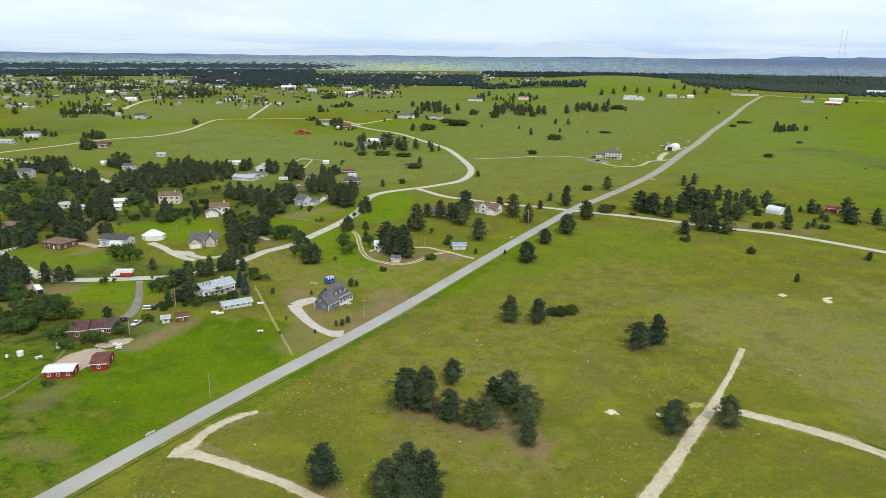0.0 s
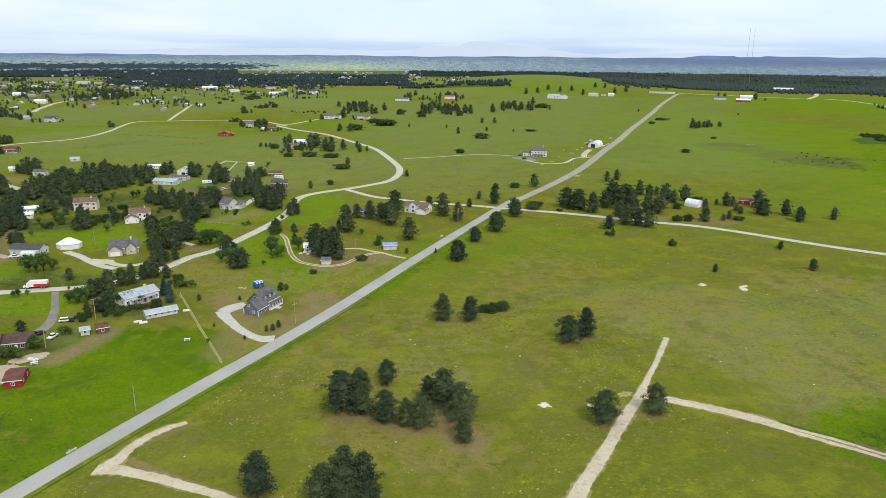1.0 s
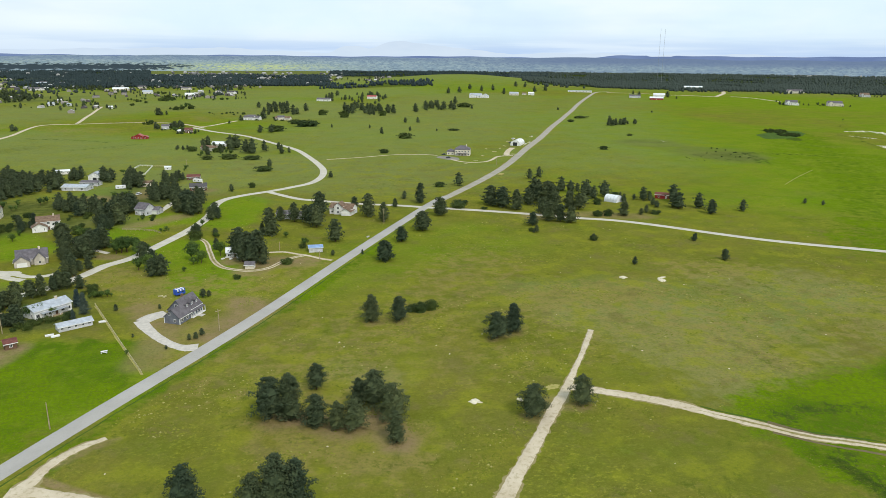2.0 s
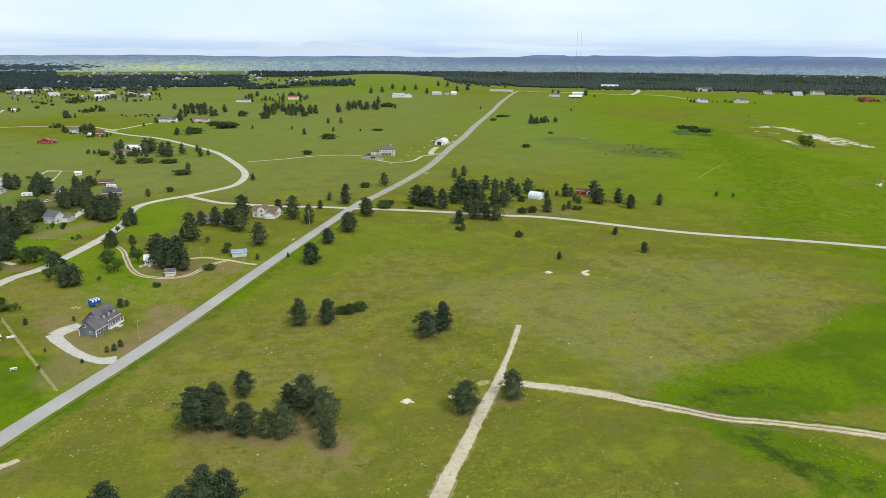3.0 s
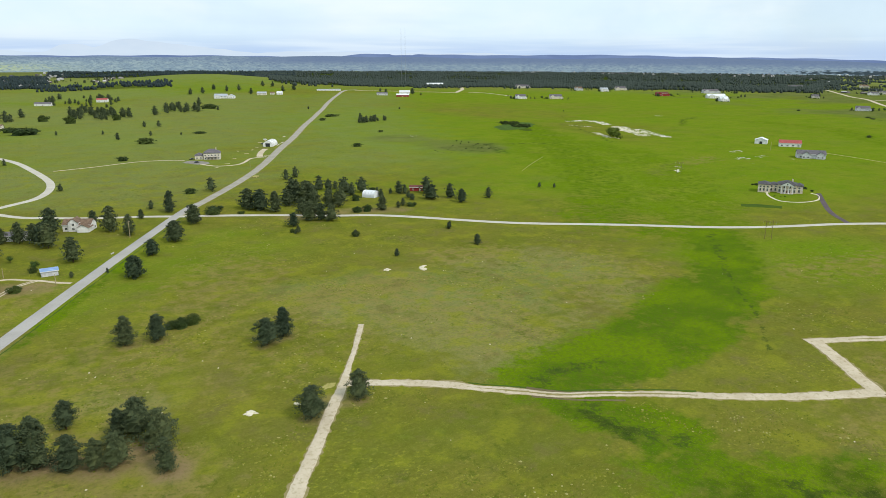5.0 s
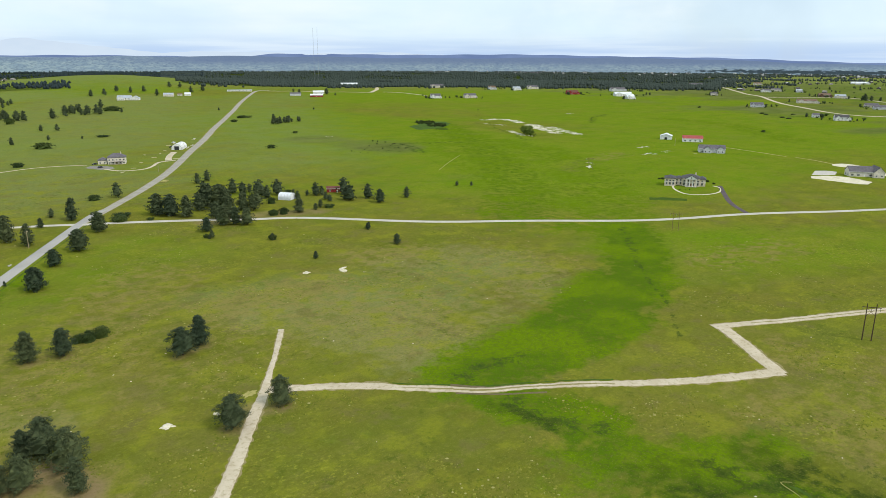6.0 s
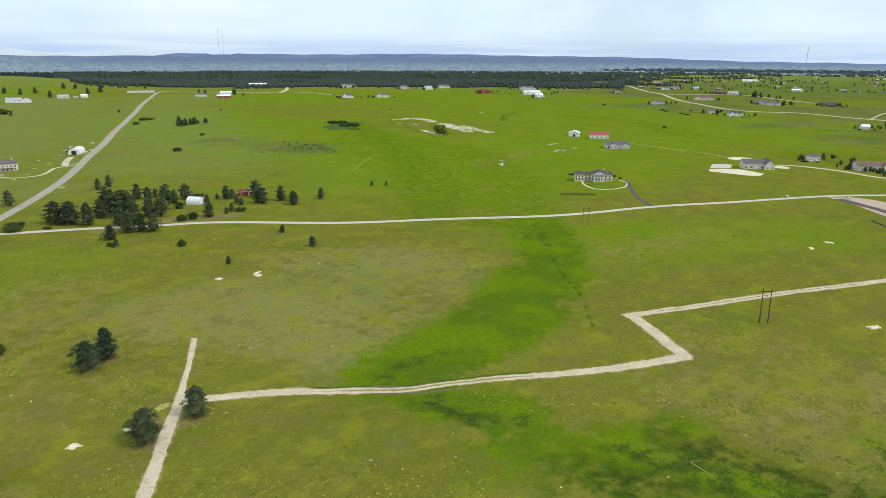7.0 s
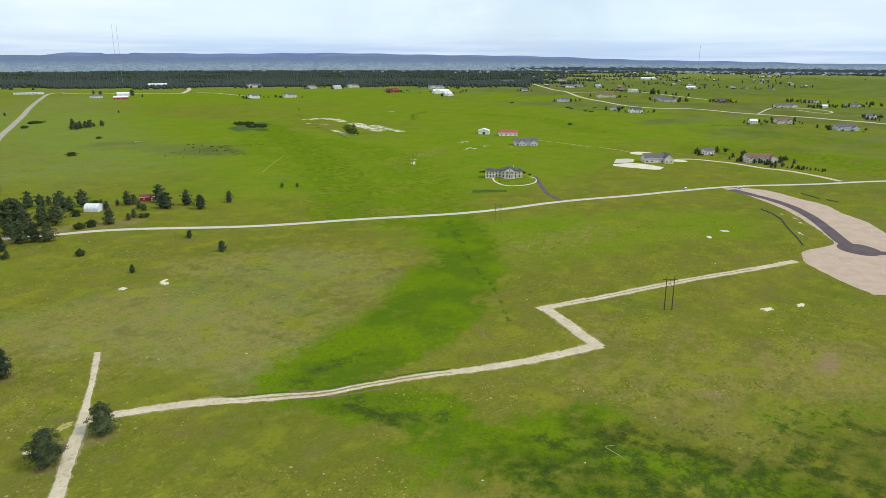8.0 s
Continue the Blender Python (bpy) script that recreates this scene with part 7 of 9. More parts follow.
B("house", -134.3, 385.7, 14.1, 16, 9, 3.4, 3.8, "beige", "shingle", "beige house with steep grey roofs and a garage", n=4, chimney=True, blocks=((-4.5, 7.0, -4.0, 7.0, 3.0, 2.6, "y"), (3.4, 5.0, -2.0, 6.0, 3.4, 3.0, "y")), garage="front")
B("house", -100.4, 303, 15.6, 46, 9, 3.7, 1.7, "white", "greymetal", "long white house with a pale grey metal roof", storeys=2, n=6, chimney=True, porch=2.0)
B("greenhouse", -86.9, 284.1, 12.4, 30.5, 5.0, 2.0, 1.0, "palegrey", "greymetal", "long low grey-white greenhouse with a pale roof", "greenhouse", n=5, doors=False, kind="small")
B("garden_shed", -110.3, 265.3, 3.1, 20.6, 3.2, 2.2, 0.7, "palegrey", "greymetal", "small pale grey-green garden shed", "shed", n=1, doors=False, kind="small")
B("garden_shed", -104.3, 266.8, 3.9, 26.6, 4.5, 2.4, 1.0, "brown", "redshingle", "small shed with a faded red roof", "shed", n=1, doors=False, kind="small")
B("long_house", -129.5, 252.6, 10.6, 11.5, 8, 2.9, 2.2, "brown", "plumshingle", "long brown house with a red-brown roof", n=5, blocks=((-8.5, 7.0, -2.0, 9.0, 3.2, 2.4, "x"),))
B("red_barn", -126.6, 214.7, 8.9, 7.4, 5.6, 2.6, 0.7, "red", "whitemetal", "long red barn with a white metal roof", "barn", n=3, doors=False, kind="small")
B("red_barn", -116.2, 220.9, 5.1, 11.1, 10, 2.6, 1.1, "red", "redshingle", "red barn with a brown roof in the barnyard", "barn", n=1, doors=False, kind="small")
B("ranch_house", 29.1, 475.9, 16.6, -27, 9, 4.2, 2.6, "white", "brownshingle", "white ranch house with brown roof and garage", n=4, blocks=((5.2, 7.0, -4.0, 7.0, 3.0, 2.0, "y"), (-1.5, 6.0, -1.0, 7.0, 5.6, 2.4, "y")), garage="front")
B("house", -4.4, 467.6, 19.7, -19, 8, 3.4, 1.5, "white", "shingle", "low white house behind a row of pines", n=5)
B("cottage", -33.2, 377.3, 9, 3, 7, 2.9, 1.8, "white", "whitemetal", "small white cottage under big trees", "cottage", n=3, porch=1.8)
B("garden_shed", -24.7, 352.7, 4.4, -11, 3.6, 2.3, 1.2, "cream", "shingle", "small pale garden shed in grass", "shed", n=0, doors=False)
B("blue_shed", 9, 378, 7.3, 1, 6, 2.6, 0.8, "palegrey", "bluemetal", "open-sided shed with a bright blue metal roof", "shed", n=0, doors=False)
B("pasture_house", -85.6, 857.6, 14.9, -18.2, 8, 4.2, 2.0, "white", "whitemetal", "white garage building among pines", "garage", n=1, doors=False)
B("pasture_house", -94.2, 830.8, 19.9, -34.2, 8, 3.2, 2.2, "tan", "brownshingle", "tan house among pines in the pasture", n=3)
# houses past the crossroads
B("farmhouse", 177.8, 747, 16.4, -17.9, 12, 6.6, 3.8, "cream", "shingle", "two-storey pale farmhouse with a grey hip roof", style="hip", storeys=2, n=5, chimney=True, porch=2.4, blocks=((-13.0, 8.0, 2.0, 10.0, 4.0, 2.6, "x"),))
arched_hall("hangar", 271.1, 826.1, 24, 58, 11.5, 6.6, "white", "white round-roofed metal hangar by the road")
arched_hall("round_barn", 228.1, 481.9, 10.4, -55.9, 8.5, 5.0, "whitemetal", "white round-roofed metal barn among pines", False, "barn")
B("red_shed", 272.4, 485.8, 10.8, -31.9, 6, 3.0, 1.3, "red", "redshingle", "low red shed beside pines", "shed", n=2, kind="small")
B("far_house", 452.2, 1769.2, 30.1, -27.9, 18, 5.5, 5.0, "white", "greymetal", "white house with pale steep roofs", n=4, storeys=2, kind="wide", blocks=((24, 18, 0, 14, 5.0, 4.5, "y"), (-6, 16, -4, 12, 5.0, 4.5, "y")))
B("far_barn", 579, 1851.3, 23.7, -27.9, 14, 5.0, 3.5, "cream", "greymetal", "pale barn on the far pasture", "barn", n=2, doors=False)
B("far_barn", 612.4, 1866.8, 10.4, -27.9, 10, 4.0, 2.0, "cream", "brownshingle", "small pale shed on the far pasture", "shed", n=1, doors=False)
B("far_barn", 629.9, 1859.6, 14.6, -27.9, 12, 5.0, 3.0, "white", "whitemetal", "white barn on the far pasture", "barn", n=1, doors=False)
B("far_house", 867.6, 1731, 28.3, -27.9, 14, 5.0, 3.0, "palegrey", "shingle", "grey-blue house on the far crest", n=3)
B("far_house", 884.7, 1648, 32.3, -27.9, 14, 4.5, 3.0, "red", "whitemetal", "red house with a white roof", n=3)
B("far_barn", 954.9, 1765.7, 29.3, -23.9, 14, 6.0, 3.0, "white", "whitemetal", "white barn behind a red house", "barn", n=2, doors=False)
B("long_barn", 1282.6, 2151.5, 56.5, -24.9, 22, 8.0, 3.0, "white", "whitemetal", "long white barn on the crest", "barn", n=4, doors=False, kind="wide")
B("road_depot", 818.4, 1977.9, 68.2, -19.9, 12, 3.2, 1.2, "white", "greymetal", "long pale depot at the road's end", "depot", n=7, doors=False, kind="wide")
B("far_house", 189.7, 1754.7, 22.7, -24.2, 12, 5.5, 3.0, "white", "redmetal", "white house with a red roof among pines", n=2)
B("far_house", 71.3, 1685.2, 32.6, -24.2, 12, 4.5, 3.0, "white", "shingle", "white house in the far pasture", n=3)
B("far_house", -65.9, 1206.9, 27.3, -24.2, 10, 4.2, 2.6, "white", "shingle", "white house in a clump of pines", n=3)
B("far_house", -16.6, 1200.4, 25.8, -24.2, 9, 3.4, 2.4, "cream", "brownshingle", "low cream house in the pasture", n=3)
# the crest
for cx, cy, cw, ct, cwall, croof, clabel in (
    (1465.8, 1899.6, 53.5, -27.9, "tan", "shingle", "large tan house on the crest"), (1097.7, 1427.9, 30.6, -27.9, "white", "shingle", "white house with a grey roof"),
    (1180.1, 1392.7, 36.9, -27.9, "cream", "shingle", "pale house with a broad grey roof"), (1531.4, 1701.1, 28, -27.9, "palegrey", "brownshingle", "low grey house on the crest"),
    (1566.8, 1626, 27.6, -27.9, "white", "greymetal", "white house on the crest"), (1649.8, 1640.7, 40.8, -27.9, "cream", "shingle", "long cream house on the crest"),
    (1531.4, 1366.4, 40.3, -27.9, "red", "redshingle", "dark red house behind trees"), (1776.9, 1404.2, 57.1, -27.9, "palegrey", "shingle", "large grey house on the crest"),
    (1573.1, 1224.7, 59.3, -27.9, "white", "whitemetal", "long white building on the crest"), (1476.1, 1126.3, 24.7, -27.9, "white", "whitemetal", "small white building on the crest")):
    B("crest_house", cx, cy, cw * 0.8, ct, 15, 6.5, 4.6, cwall, croof, clabel, n=3, storeys=2, group="houses on the crest", blocks=((-cw * 0.24, cw * 0.3, -4, 12, 6.2, 4.2, "y"), (cw * 0.36, cw * 0.24, -2, 12, 4.0, 3.4, "y")))
    garden(cx, cy, cw)
# east of the stone house
B("white_barn", 797, 548.7, 14.4, -58.2, 14, 4.6, 2.6, "white", "whitemetal", "white metal barn in the field", "barn", ridge="y", n=0, doors=False, barn=True)
B("red_roof_barn", 802.1, 512.6, 24.1, -52.2, 12, 4.4, 3.2, "white", "redmetal", "white barn with a red metal roof", "barn", n=4, doors=False, kind="wide")
B("grey_house", 731.6, 441.7, 27.8, -50.2, 13, 4.6, 3.6, "palegrey", "shingle", "grey house with two gabled wings", n=4, blocks=((-5.5, 8, -3, 9, 4.4, 3.0, "y"), (8.5, 8, -3, 9, 4.4, 3.0, "y")), kind="wide")
B("stone_lodge", 688.5, 266.4, 20.4, -48.2, 12, 4.6, 4.2, "tan", "shingle", "long tan house with a grey roof", n=4, kind="wide", blocks=((13.0, 9.0, -4.5, 15.0, 4.8, 4.6, "y"),))
loft("sand_terrace", [(655.9, 296.4), (676, 281.7), (675.8, 265.5), (667.4, 248.2)], [(644.8, 290.2), (641.7, 267), (644.1, 252.7), (649.9, 245.5)], "chalk", "pale sandy terrace beside a house", "bare earth", 24, 5, 0.15, 2.2)
patch("sand_terrace", 752.3, 306.5, 15.6, 16, -88.9, "chalk", "pale sandy yard behind a house", "bare earth", 0.12, 0.15, 8.0)
loft("paved_court", [(692.4, 309), (702.1, 301.5), (701.8, 292.8)], [(660.2, 297.3), (666.2, 289.8), (677.3, 284.3)], "concrete", "pale blue-grey paved court", "terrace", 14, 4, 0.22, 0.3)
patch("sand_terrace", 719.6, 253.1, 9, 9, -89, "chalk", "pale gravel turning place", "bare earth", 0.12, 0.15, 9.0)
for cx, cy, cw, ct, cwall, croof, clabel in (
    (2323.4, 1494.5, 58.7, -52.2, "palegrey", "shingle", "large grey house in the eastern estate"), (1795.3, 1096.2, 21.2, -52.2, "tan", "shingle", "tan house behind pines"),
    (2598.4, 1412.6, 34.5, -52.2, "cream", "brownshingle", "cream house in the eastern estate"), (2103.1, 1115, 32.9, -52.2, "white", "shingle", "white house in the eastern estate"),
    (2183.5, 1125, 32.6, -52.2, "tan", "shingle", "tan house in the eastern estate"), (2188.7, 1056.1, 21.9, -52.2, "palegrey", "greymetal", "grey house in the eastern estate"),
    (1975.5, 884.3, 37.9, -52.2, "brown", "brownshingle", "brown house in the eastern estate"), (1960.7, 837.7, 32.8, -52.2, "cream", "greymetal", "cream barn in the eastern estate"),
    (1690.8, 794.7, 53.6, -52.2, "tan", "brownshingle", "long tan house in the eastern estate"), (1466.6, 792.5, 31.9, -52.2, "palegrey", "shingle", "grey house with a broad roof"),
    (1305.8, 594.4, 14.5, -52.2, "white", "shingle", "white garage in the eastern estate"), (1276.1, 537.6, 28, -52.2, "white", "darkshingle", "white house with a dark roof")):
    B("estate_house", cx, cy, cw * 0.78, ct, min(12, cw * 0.6), min(5.6, cw * 0.26 + 0.6), min(4.0, cw * 0.18), cwall, croof, clabel, n=3, storeys=2 if cw > 17 else 1, group="houses of the eastern estate", blocks=((-cw * 0.24, cw * 0.28, -3, 10, 5.0, 3.4, "y"), (cw * 0.36, cw * 0.24, -3, 10, 3.6, 3.2, "y")) if cw > 16 else ())
    garden(cx, cy, cw)
for cx, cy, cw, ct, cwall, croof, clabel in (
    (1675.1, 649.4, 33.4, -52.2, "beige", "shingle", "beige house behind tall pines"), (1621.4, 607, 42.3, -52.2, "palegrey", "shingle", "grey house with gables"),
    (3044.5, 1236.4, 80.2, -52.2, "white", "whitemetal", "long white building far off"), (1672.8, 504.9, 34.4, -52.2, "brown", "darkshingle", "dark brown house on the plain"),
    (1193.8, 306.3, 15.1, -52.2, "white", "whitemetal", "small white barn on the plain"), (1219.8, 269.5, 27.9, -52.2, "tan", "brownshingle", "tan house with gables and trees"),
    (1166.5, 173, 37.1, -52.2, "palegrey", "shingle", "long grey house with white pillars"), (1602.1, 353.6, 52.3, -52.2, "cream", "shingle", "long cream house with pale terrace"),
    (1792.6, 341.2, 27.1, -52.2, "cream", "brownshingle", "cream house in a row of trees"), (1631.3, 285.6, 15, -52.2, "white", "whitemetal", "small white house in a row of trees"),
    (1704.3, 246.9, 32, -52.2, "palegrey", "shingle", "grey house in a row of trees"), (1418, 176.2, 16.7, -52.2, "white", "shingle", "white house in a row of trees"),
    (785.9, 244, 14.1, -46.2, "white", "shingle", "white garage with a grey roof"), (754.6, 183.5, 35.4, -48.2, "tan", "brownshingle", "long low tan house with stone gables"), (2297.9, 789.7, 37.4, -52.2, "cream", "whitemetal", "pale low building below a mast")):
    B("estate_house", cx, cy, cw * 0.78, ct, min(11, cw * 0.6), min(4.6, cw * 0.24 + 0.6), min(3.8, cw * 0.17), cwall, croof, clabel, n=3, storeys=1, group="houses of the eastern estate", blocks=((-cw * 0.22, cw * 0.26, -3, 10, 3.4, 2.6, "y"), (cw * 0.34, cw * 0.26, -4, 11, 4.0, 3.2, "y")) if cw > 16 else ())
    garden(cx, cy, cw)
# the far estate
for cx, cy, cw, ct, cwall, croof, clabel in (
    (-494.8, 1167.1, 21.6, 0, "palegrey", "darkshingle", "grey house with a dark roof"), (-623.8, 1276.7, 12.8, 0, "white", "whitemetal", "white house in a clump of pines"),
    (-639.7, 1258.4, 11.3, 0, "palegrey", "greymetal", "grey house in a clump of pines"), (-686.4, 1581.4, 29.3, 0, "white", "whitemetal", "long white barn in the far estate"),
    (-855.1, 1861.2, 33.7, 0, "white", "whitemetal", "long white barn in the far estate"), (-1092.8, 2132.1, 19.1, 0, "white", "greymetal", "white house in the far estate"),
    (-1094.1, 2615.9, 43.7, 0, "cream", "shingle", "cream house in the far estate"), (-962.1, 2557.6, 53.7, 0, "cream", "greymetal", "long cream barn in the far estate"),
    (-916, 2567.6, 36.2, 0, "cream", "shingle", "cream house in the far estate"), (-708.6, 2253, 47.7, 0, "white", "shingle", "white house in the far estate"),
    (-550.2, 1212.5, 9.9, 0, "cream", "greymetal", "cream shed in the far estate")):
    B("north_house", cx, cy, cw * 0.78, ct, min(12, cw * 0.7), min(4.6, cw * 0.28 + 0.6), min(3.8, cw * 0.2), cwall, croof, clabel, n=3, group="houses of the far estate", blocks=((cw * 0.3, cw * 0.3, -3, 10, 4.0, 3.0, "y"),) if cw > 16 else ())
    garden(cx, cy, cw)
for cx, cy, cw, ct, cwall, croof, clabel in (
    (-1399.6, 2338.6, 47.7, 0, "white", "shingle", "white house in the far estate"), (-1490.7, 2753.8, 28.3, 0, "cream", "greymetal", "cream house in the far estate"),
    (-1808.9, 3013.5, 52.2, 0, "palegrey", "shingle", "grey house in the far estate"), (-1061.9, 1846.6, 11.3, 0, "white", "shingle", "small white shed in the far estate"),
    (-177.6, 1078, 12.8, 0, "palegrey", "shingle", "grey two-storey house in the pasture"), (-139.2, 1023.1, 12.7, 0, "brown", "redshingle", "brown shed in the pasture"),
    (-65.1, 1208.5, 17.4, 0, "white", "shingle", "white house among pines"), (-18.1, 1198.6, 13.4, 0, "cream", "shingle", "cream house among pines"),
    (-474.5, 1583.5, 14.1, 0, "white", "greymetal", "white shed in the pasture"), (-438.5, 1575.6, 9.6, 0, "white", "greymetal", "small white shed in the pasture"),
    (-476.9, 2219.8, 54.3, 0, "cream", "whitemetal", "long pale house before the forest"), (-373.4, 2045.1, 30.9, 0, "white", "greymetal", "white house before the forest"),
    (-439.9, 2329.9, 29, 0, "cream", "shingle", "cream house before the forest")):
    B("north_house", cx, cy, cw * 0.78, ct, min(12, cw * 0.7), min(4.6, cw * 0.28 + 0.6), min(3.8, cw * 0.2), cwall, croof, clabel, n=3, group="houses of the far estate", blocks=((cw * 0.3, cw * 0.3, -3, 10, 4.0, 3.0, "y"),) if cw > 16 else ())
    garden(cx, cy, cw)
for cx, cy, cw, ct, cwall, croof, clabel in (
    (-248.7, 1901.1, 28.5, 0, "white", "whitemetal", "white house before the forest"), (-299.5, 2227.1, 35.8, 0, "tan", "shingle", "tan house before the forest"),
    (-341.9, 1493, 9, 0, "white", "whitemetal", "small white shed in the pasture"), (-807.6, 2625.9, 40.8, 0, "white", "greymetal", "white house before the forest"),
    (-757.4, 2654.8, 30.8, 0, "white", "shingle", "white house before the forest"), (-155.1, 1999.8, 29.8, 0, "white", "darkshingle", "dark-roofed house in the pasture"),
    (-151.9, 1027.3, 7.2, 0, "white", "whitemetal", "small white shed by a farm"), (-816.5, 2678, 29.7, 0, "white", "shingle", "white house in the far estate")):
    B("north_house", cx, cy, cw * 0.78, ct, min(12, cw * 0.7), min(4.6, cw * 0.28 + 0.6), min(3.8, cw * 0.2), cwall, croof, clabel, n=3, group="houses of the far estate", blocks=((cw * 0.3, cw * 0.3, -3, 10, 4.0, 3.0, "y"),) if cw > 16 else ())
    garden(cx, cy, cw)
B("red_barn", -190.5, 955, 10.5, -6, 9, 3.6, 2.6, "red", "redmetal", "bright red barn in the far pasture", "barn", n=3, doors=False, ridge="y", blocks=((7.5, 6.0, 1.5, 7.0, 2.8, 1.2, "y"), (-6.5, 5.0, 1.5, 7.0, 2.6, 1.0, "y")))


# eight-sided white hall
def facet_hall(x, y, w, turn):
    ob = thing("faceted_hall", x, y, turn, "white metal hall with a faceted pale roof", "hall")
    r, h = w / 2, 2.8
    bm = bmesh.new()
    lo = [bm.verts.new((r * math.cos(math.pi * (i + 0.5) / 4), r * 0.86 * (1 + math.sin(math.pi * (i + 0.5) / 4)), -0.4)) for i in range(8)]
    hi = [bm.verts.new((v.co.x, v.co.y, h)) for v in lo]
    for i in range(8):
        bm.faces.new((lo[i], lo[(i + 1) % 8], hi[(i + 1) % 8], hi[i]))
    part("wall", bm, "white", ob)
    bm = bmesh.new()
    e = [bm.verts.new((v * 1.05 * math.cos(math.pi * (i + 0.5) / 4), r * 0.86 + v * 0.9 * math.sin(math.pi * (i + 0.5) / 4), h - 0.05)) for i, v in enumerate([r] * 8)]
    t = [bm.verts.new((r * 0.25 * math.cos(math.pi * (i + 0.5) / 4), r * 0.86 + r * 0.2 * math.sin(math.pi * (i + 0.5) / 4), h + 2.7)) for i in range(8)]
    for i in range(8):
        bm.faces.new((e[i], e[(i + 1) % 8], t[(i + 1) % 8], t[i]))
    bm.faces.new(t)
    bm.faces.new(e[::-1])
    part("roof", bm, "whitemetal", ob)
    shared("garage_door", GARAGE, ob, Matrix.Translation((0, r * 0.86 * (1 - math.sin(math.pi * 1.5 / 4)) - 0.02, 0.02)))


facet_hall(-168.1, 393.7, 13.1, 0)


# ---------------------------------------------------------------- vehicles
def wheels(ob, xs, half, r):
    for x in xs:
        for s in (-1, 1):
            bm = bmesh.new()
            tube(bm, (x, s * (half - 0.22), r), (x, s * half, r), r, sides=14)
            tyre = part("wheel", bm, "rubber", ob)
            bm = bmesh.new()
            tube(bm, (x, s * (half + 0.005), r), (x, s * (half + 0.03), r), r * 0.55, sides=10)
            part("rim", bm, "steel", tyre)


def car(x, y, turn, paint, label, kind="suv"):
    ob = thing("pickup" if kind == "pickup" else "car", x, y, turn, label, "pickup" if kind == "pickup" else "car", z=relief(x, y) + 0.06)
    bm = bmesh.new()
    box(bm, -2.4, 2.4, -0.92, 0.92, 0.38, 1.05, 0.12)
    part("body", bm, paint, ob)
    bm = bmesh.new()
    a, b = (-0.7, 1.0) if kind == "pickup" else (-2.1, 1.1)
    prism(bm, [(a, 1.0), (b + 0.5, 1.0), (b, 1.62), (a + 0.15, 1.68)], "y", -0.78, 0.78)
    part("cabin", bm, "glass", ob)
    bm = bmesh.new()
    box(bm, a + 0.1, b - 0.02, -0.76, 0.76, 1.64, 1.72, 0.03)
    part("roof", bm, paint, ob)
    wheels(ob, (-1.5, 1.5), 0.94, 0.36)
    return ob


def truck(x, y, turn):
    ob = thing("box_truck", x, y, turn, "white box truck with red lower panels", "truck", z=relief(x, y) + 0.1)
    bm = bmesh.new()
    box(bm, -2.6, 5.2, -1.25, 1.25, 1.0, 3.7, 0.05)
    box_part = part("cargo_box", bm, "carwhite", ob)
    bm = bmesh.new()
    box(bm, -0.6, 5.22, -1.27, 1.27, 1.05, 2.3, 0.02)
    part("side_panel", bm, "carred", box_part, "red lower side panel")
    bm = bmesh.new()
    prism(bm, [(-5.2, 0.6), (-2.8, 0.6), (-2.8, 2.7), (-3.8, 2.7), (-4.3, 1.7), (-5.2, 1.5)], "y", -1.1, 1.1)
    cab = part("cab", bm, "carwhite", ob)
    bm = bmesh.new()
    prism(bm, [(-4.33, 1.75), (-3.9, 1.75), (-3.7, 2.6), (-3.86, 2.6)], "y", -1.12, 1.12)
    part("windscreen", bm, "glass", cab)
    bm = bmesh.new()
    box(bm, -5.0, 5.1, -0.5, 0.5, 0.5, 0.98)
    part("chassis", bm, "cardark", ob)
    wheels(ob, (-4.2, 2.6, 3.8), 1.2, 0.5)
    return ob


def trailer(x, y, turn):
    ob = thing("semi_trailer", x, y, turn, "white-topped trailer behind a red truck cab", "truck", z=relief(x, y) + 0.08)
    bm = bmesh.new()
    box(bm, -5.0, 4.0, -1.3, 1.3, 1.1, 3.8, 0.05)
    part("trailer_box", bm, "carwhite", ob)
    bm = bmesh.new()
    box(bm, 4.3, 6.6, -1.2, 1.2, 0.7, 3.2, 0.12)
    cab = part("cab", bm, "carred", ob)
    bm = bmesh.new()
    box(bm, 6.6, 6.64, -1.0, 1.0, 2.0, 2.9)
    part("windscreen", bm, "glass", cab)
    bm = bmesh.new()
    box(bm, -5.05, -5.0, -1.2, 1.2, 1.2, 3.7)
    part("rear_door", bm, "cardark", ob)
    bm = bmesh.new()
    box(bm, -4.8, 6.2, -0.5, 0.5, 0.6, 1.08)
    part("chassis", bm, "cardark", ob)
    wheels(ob, (-4.0, -2.8, 5.4), 1.2, 0.5)
    return ob


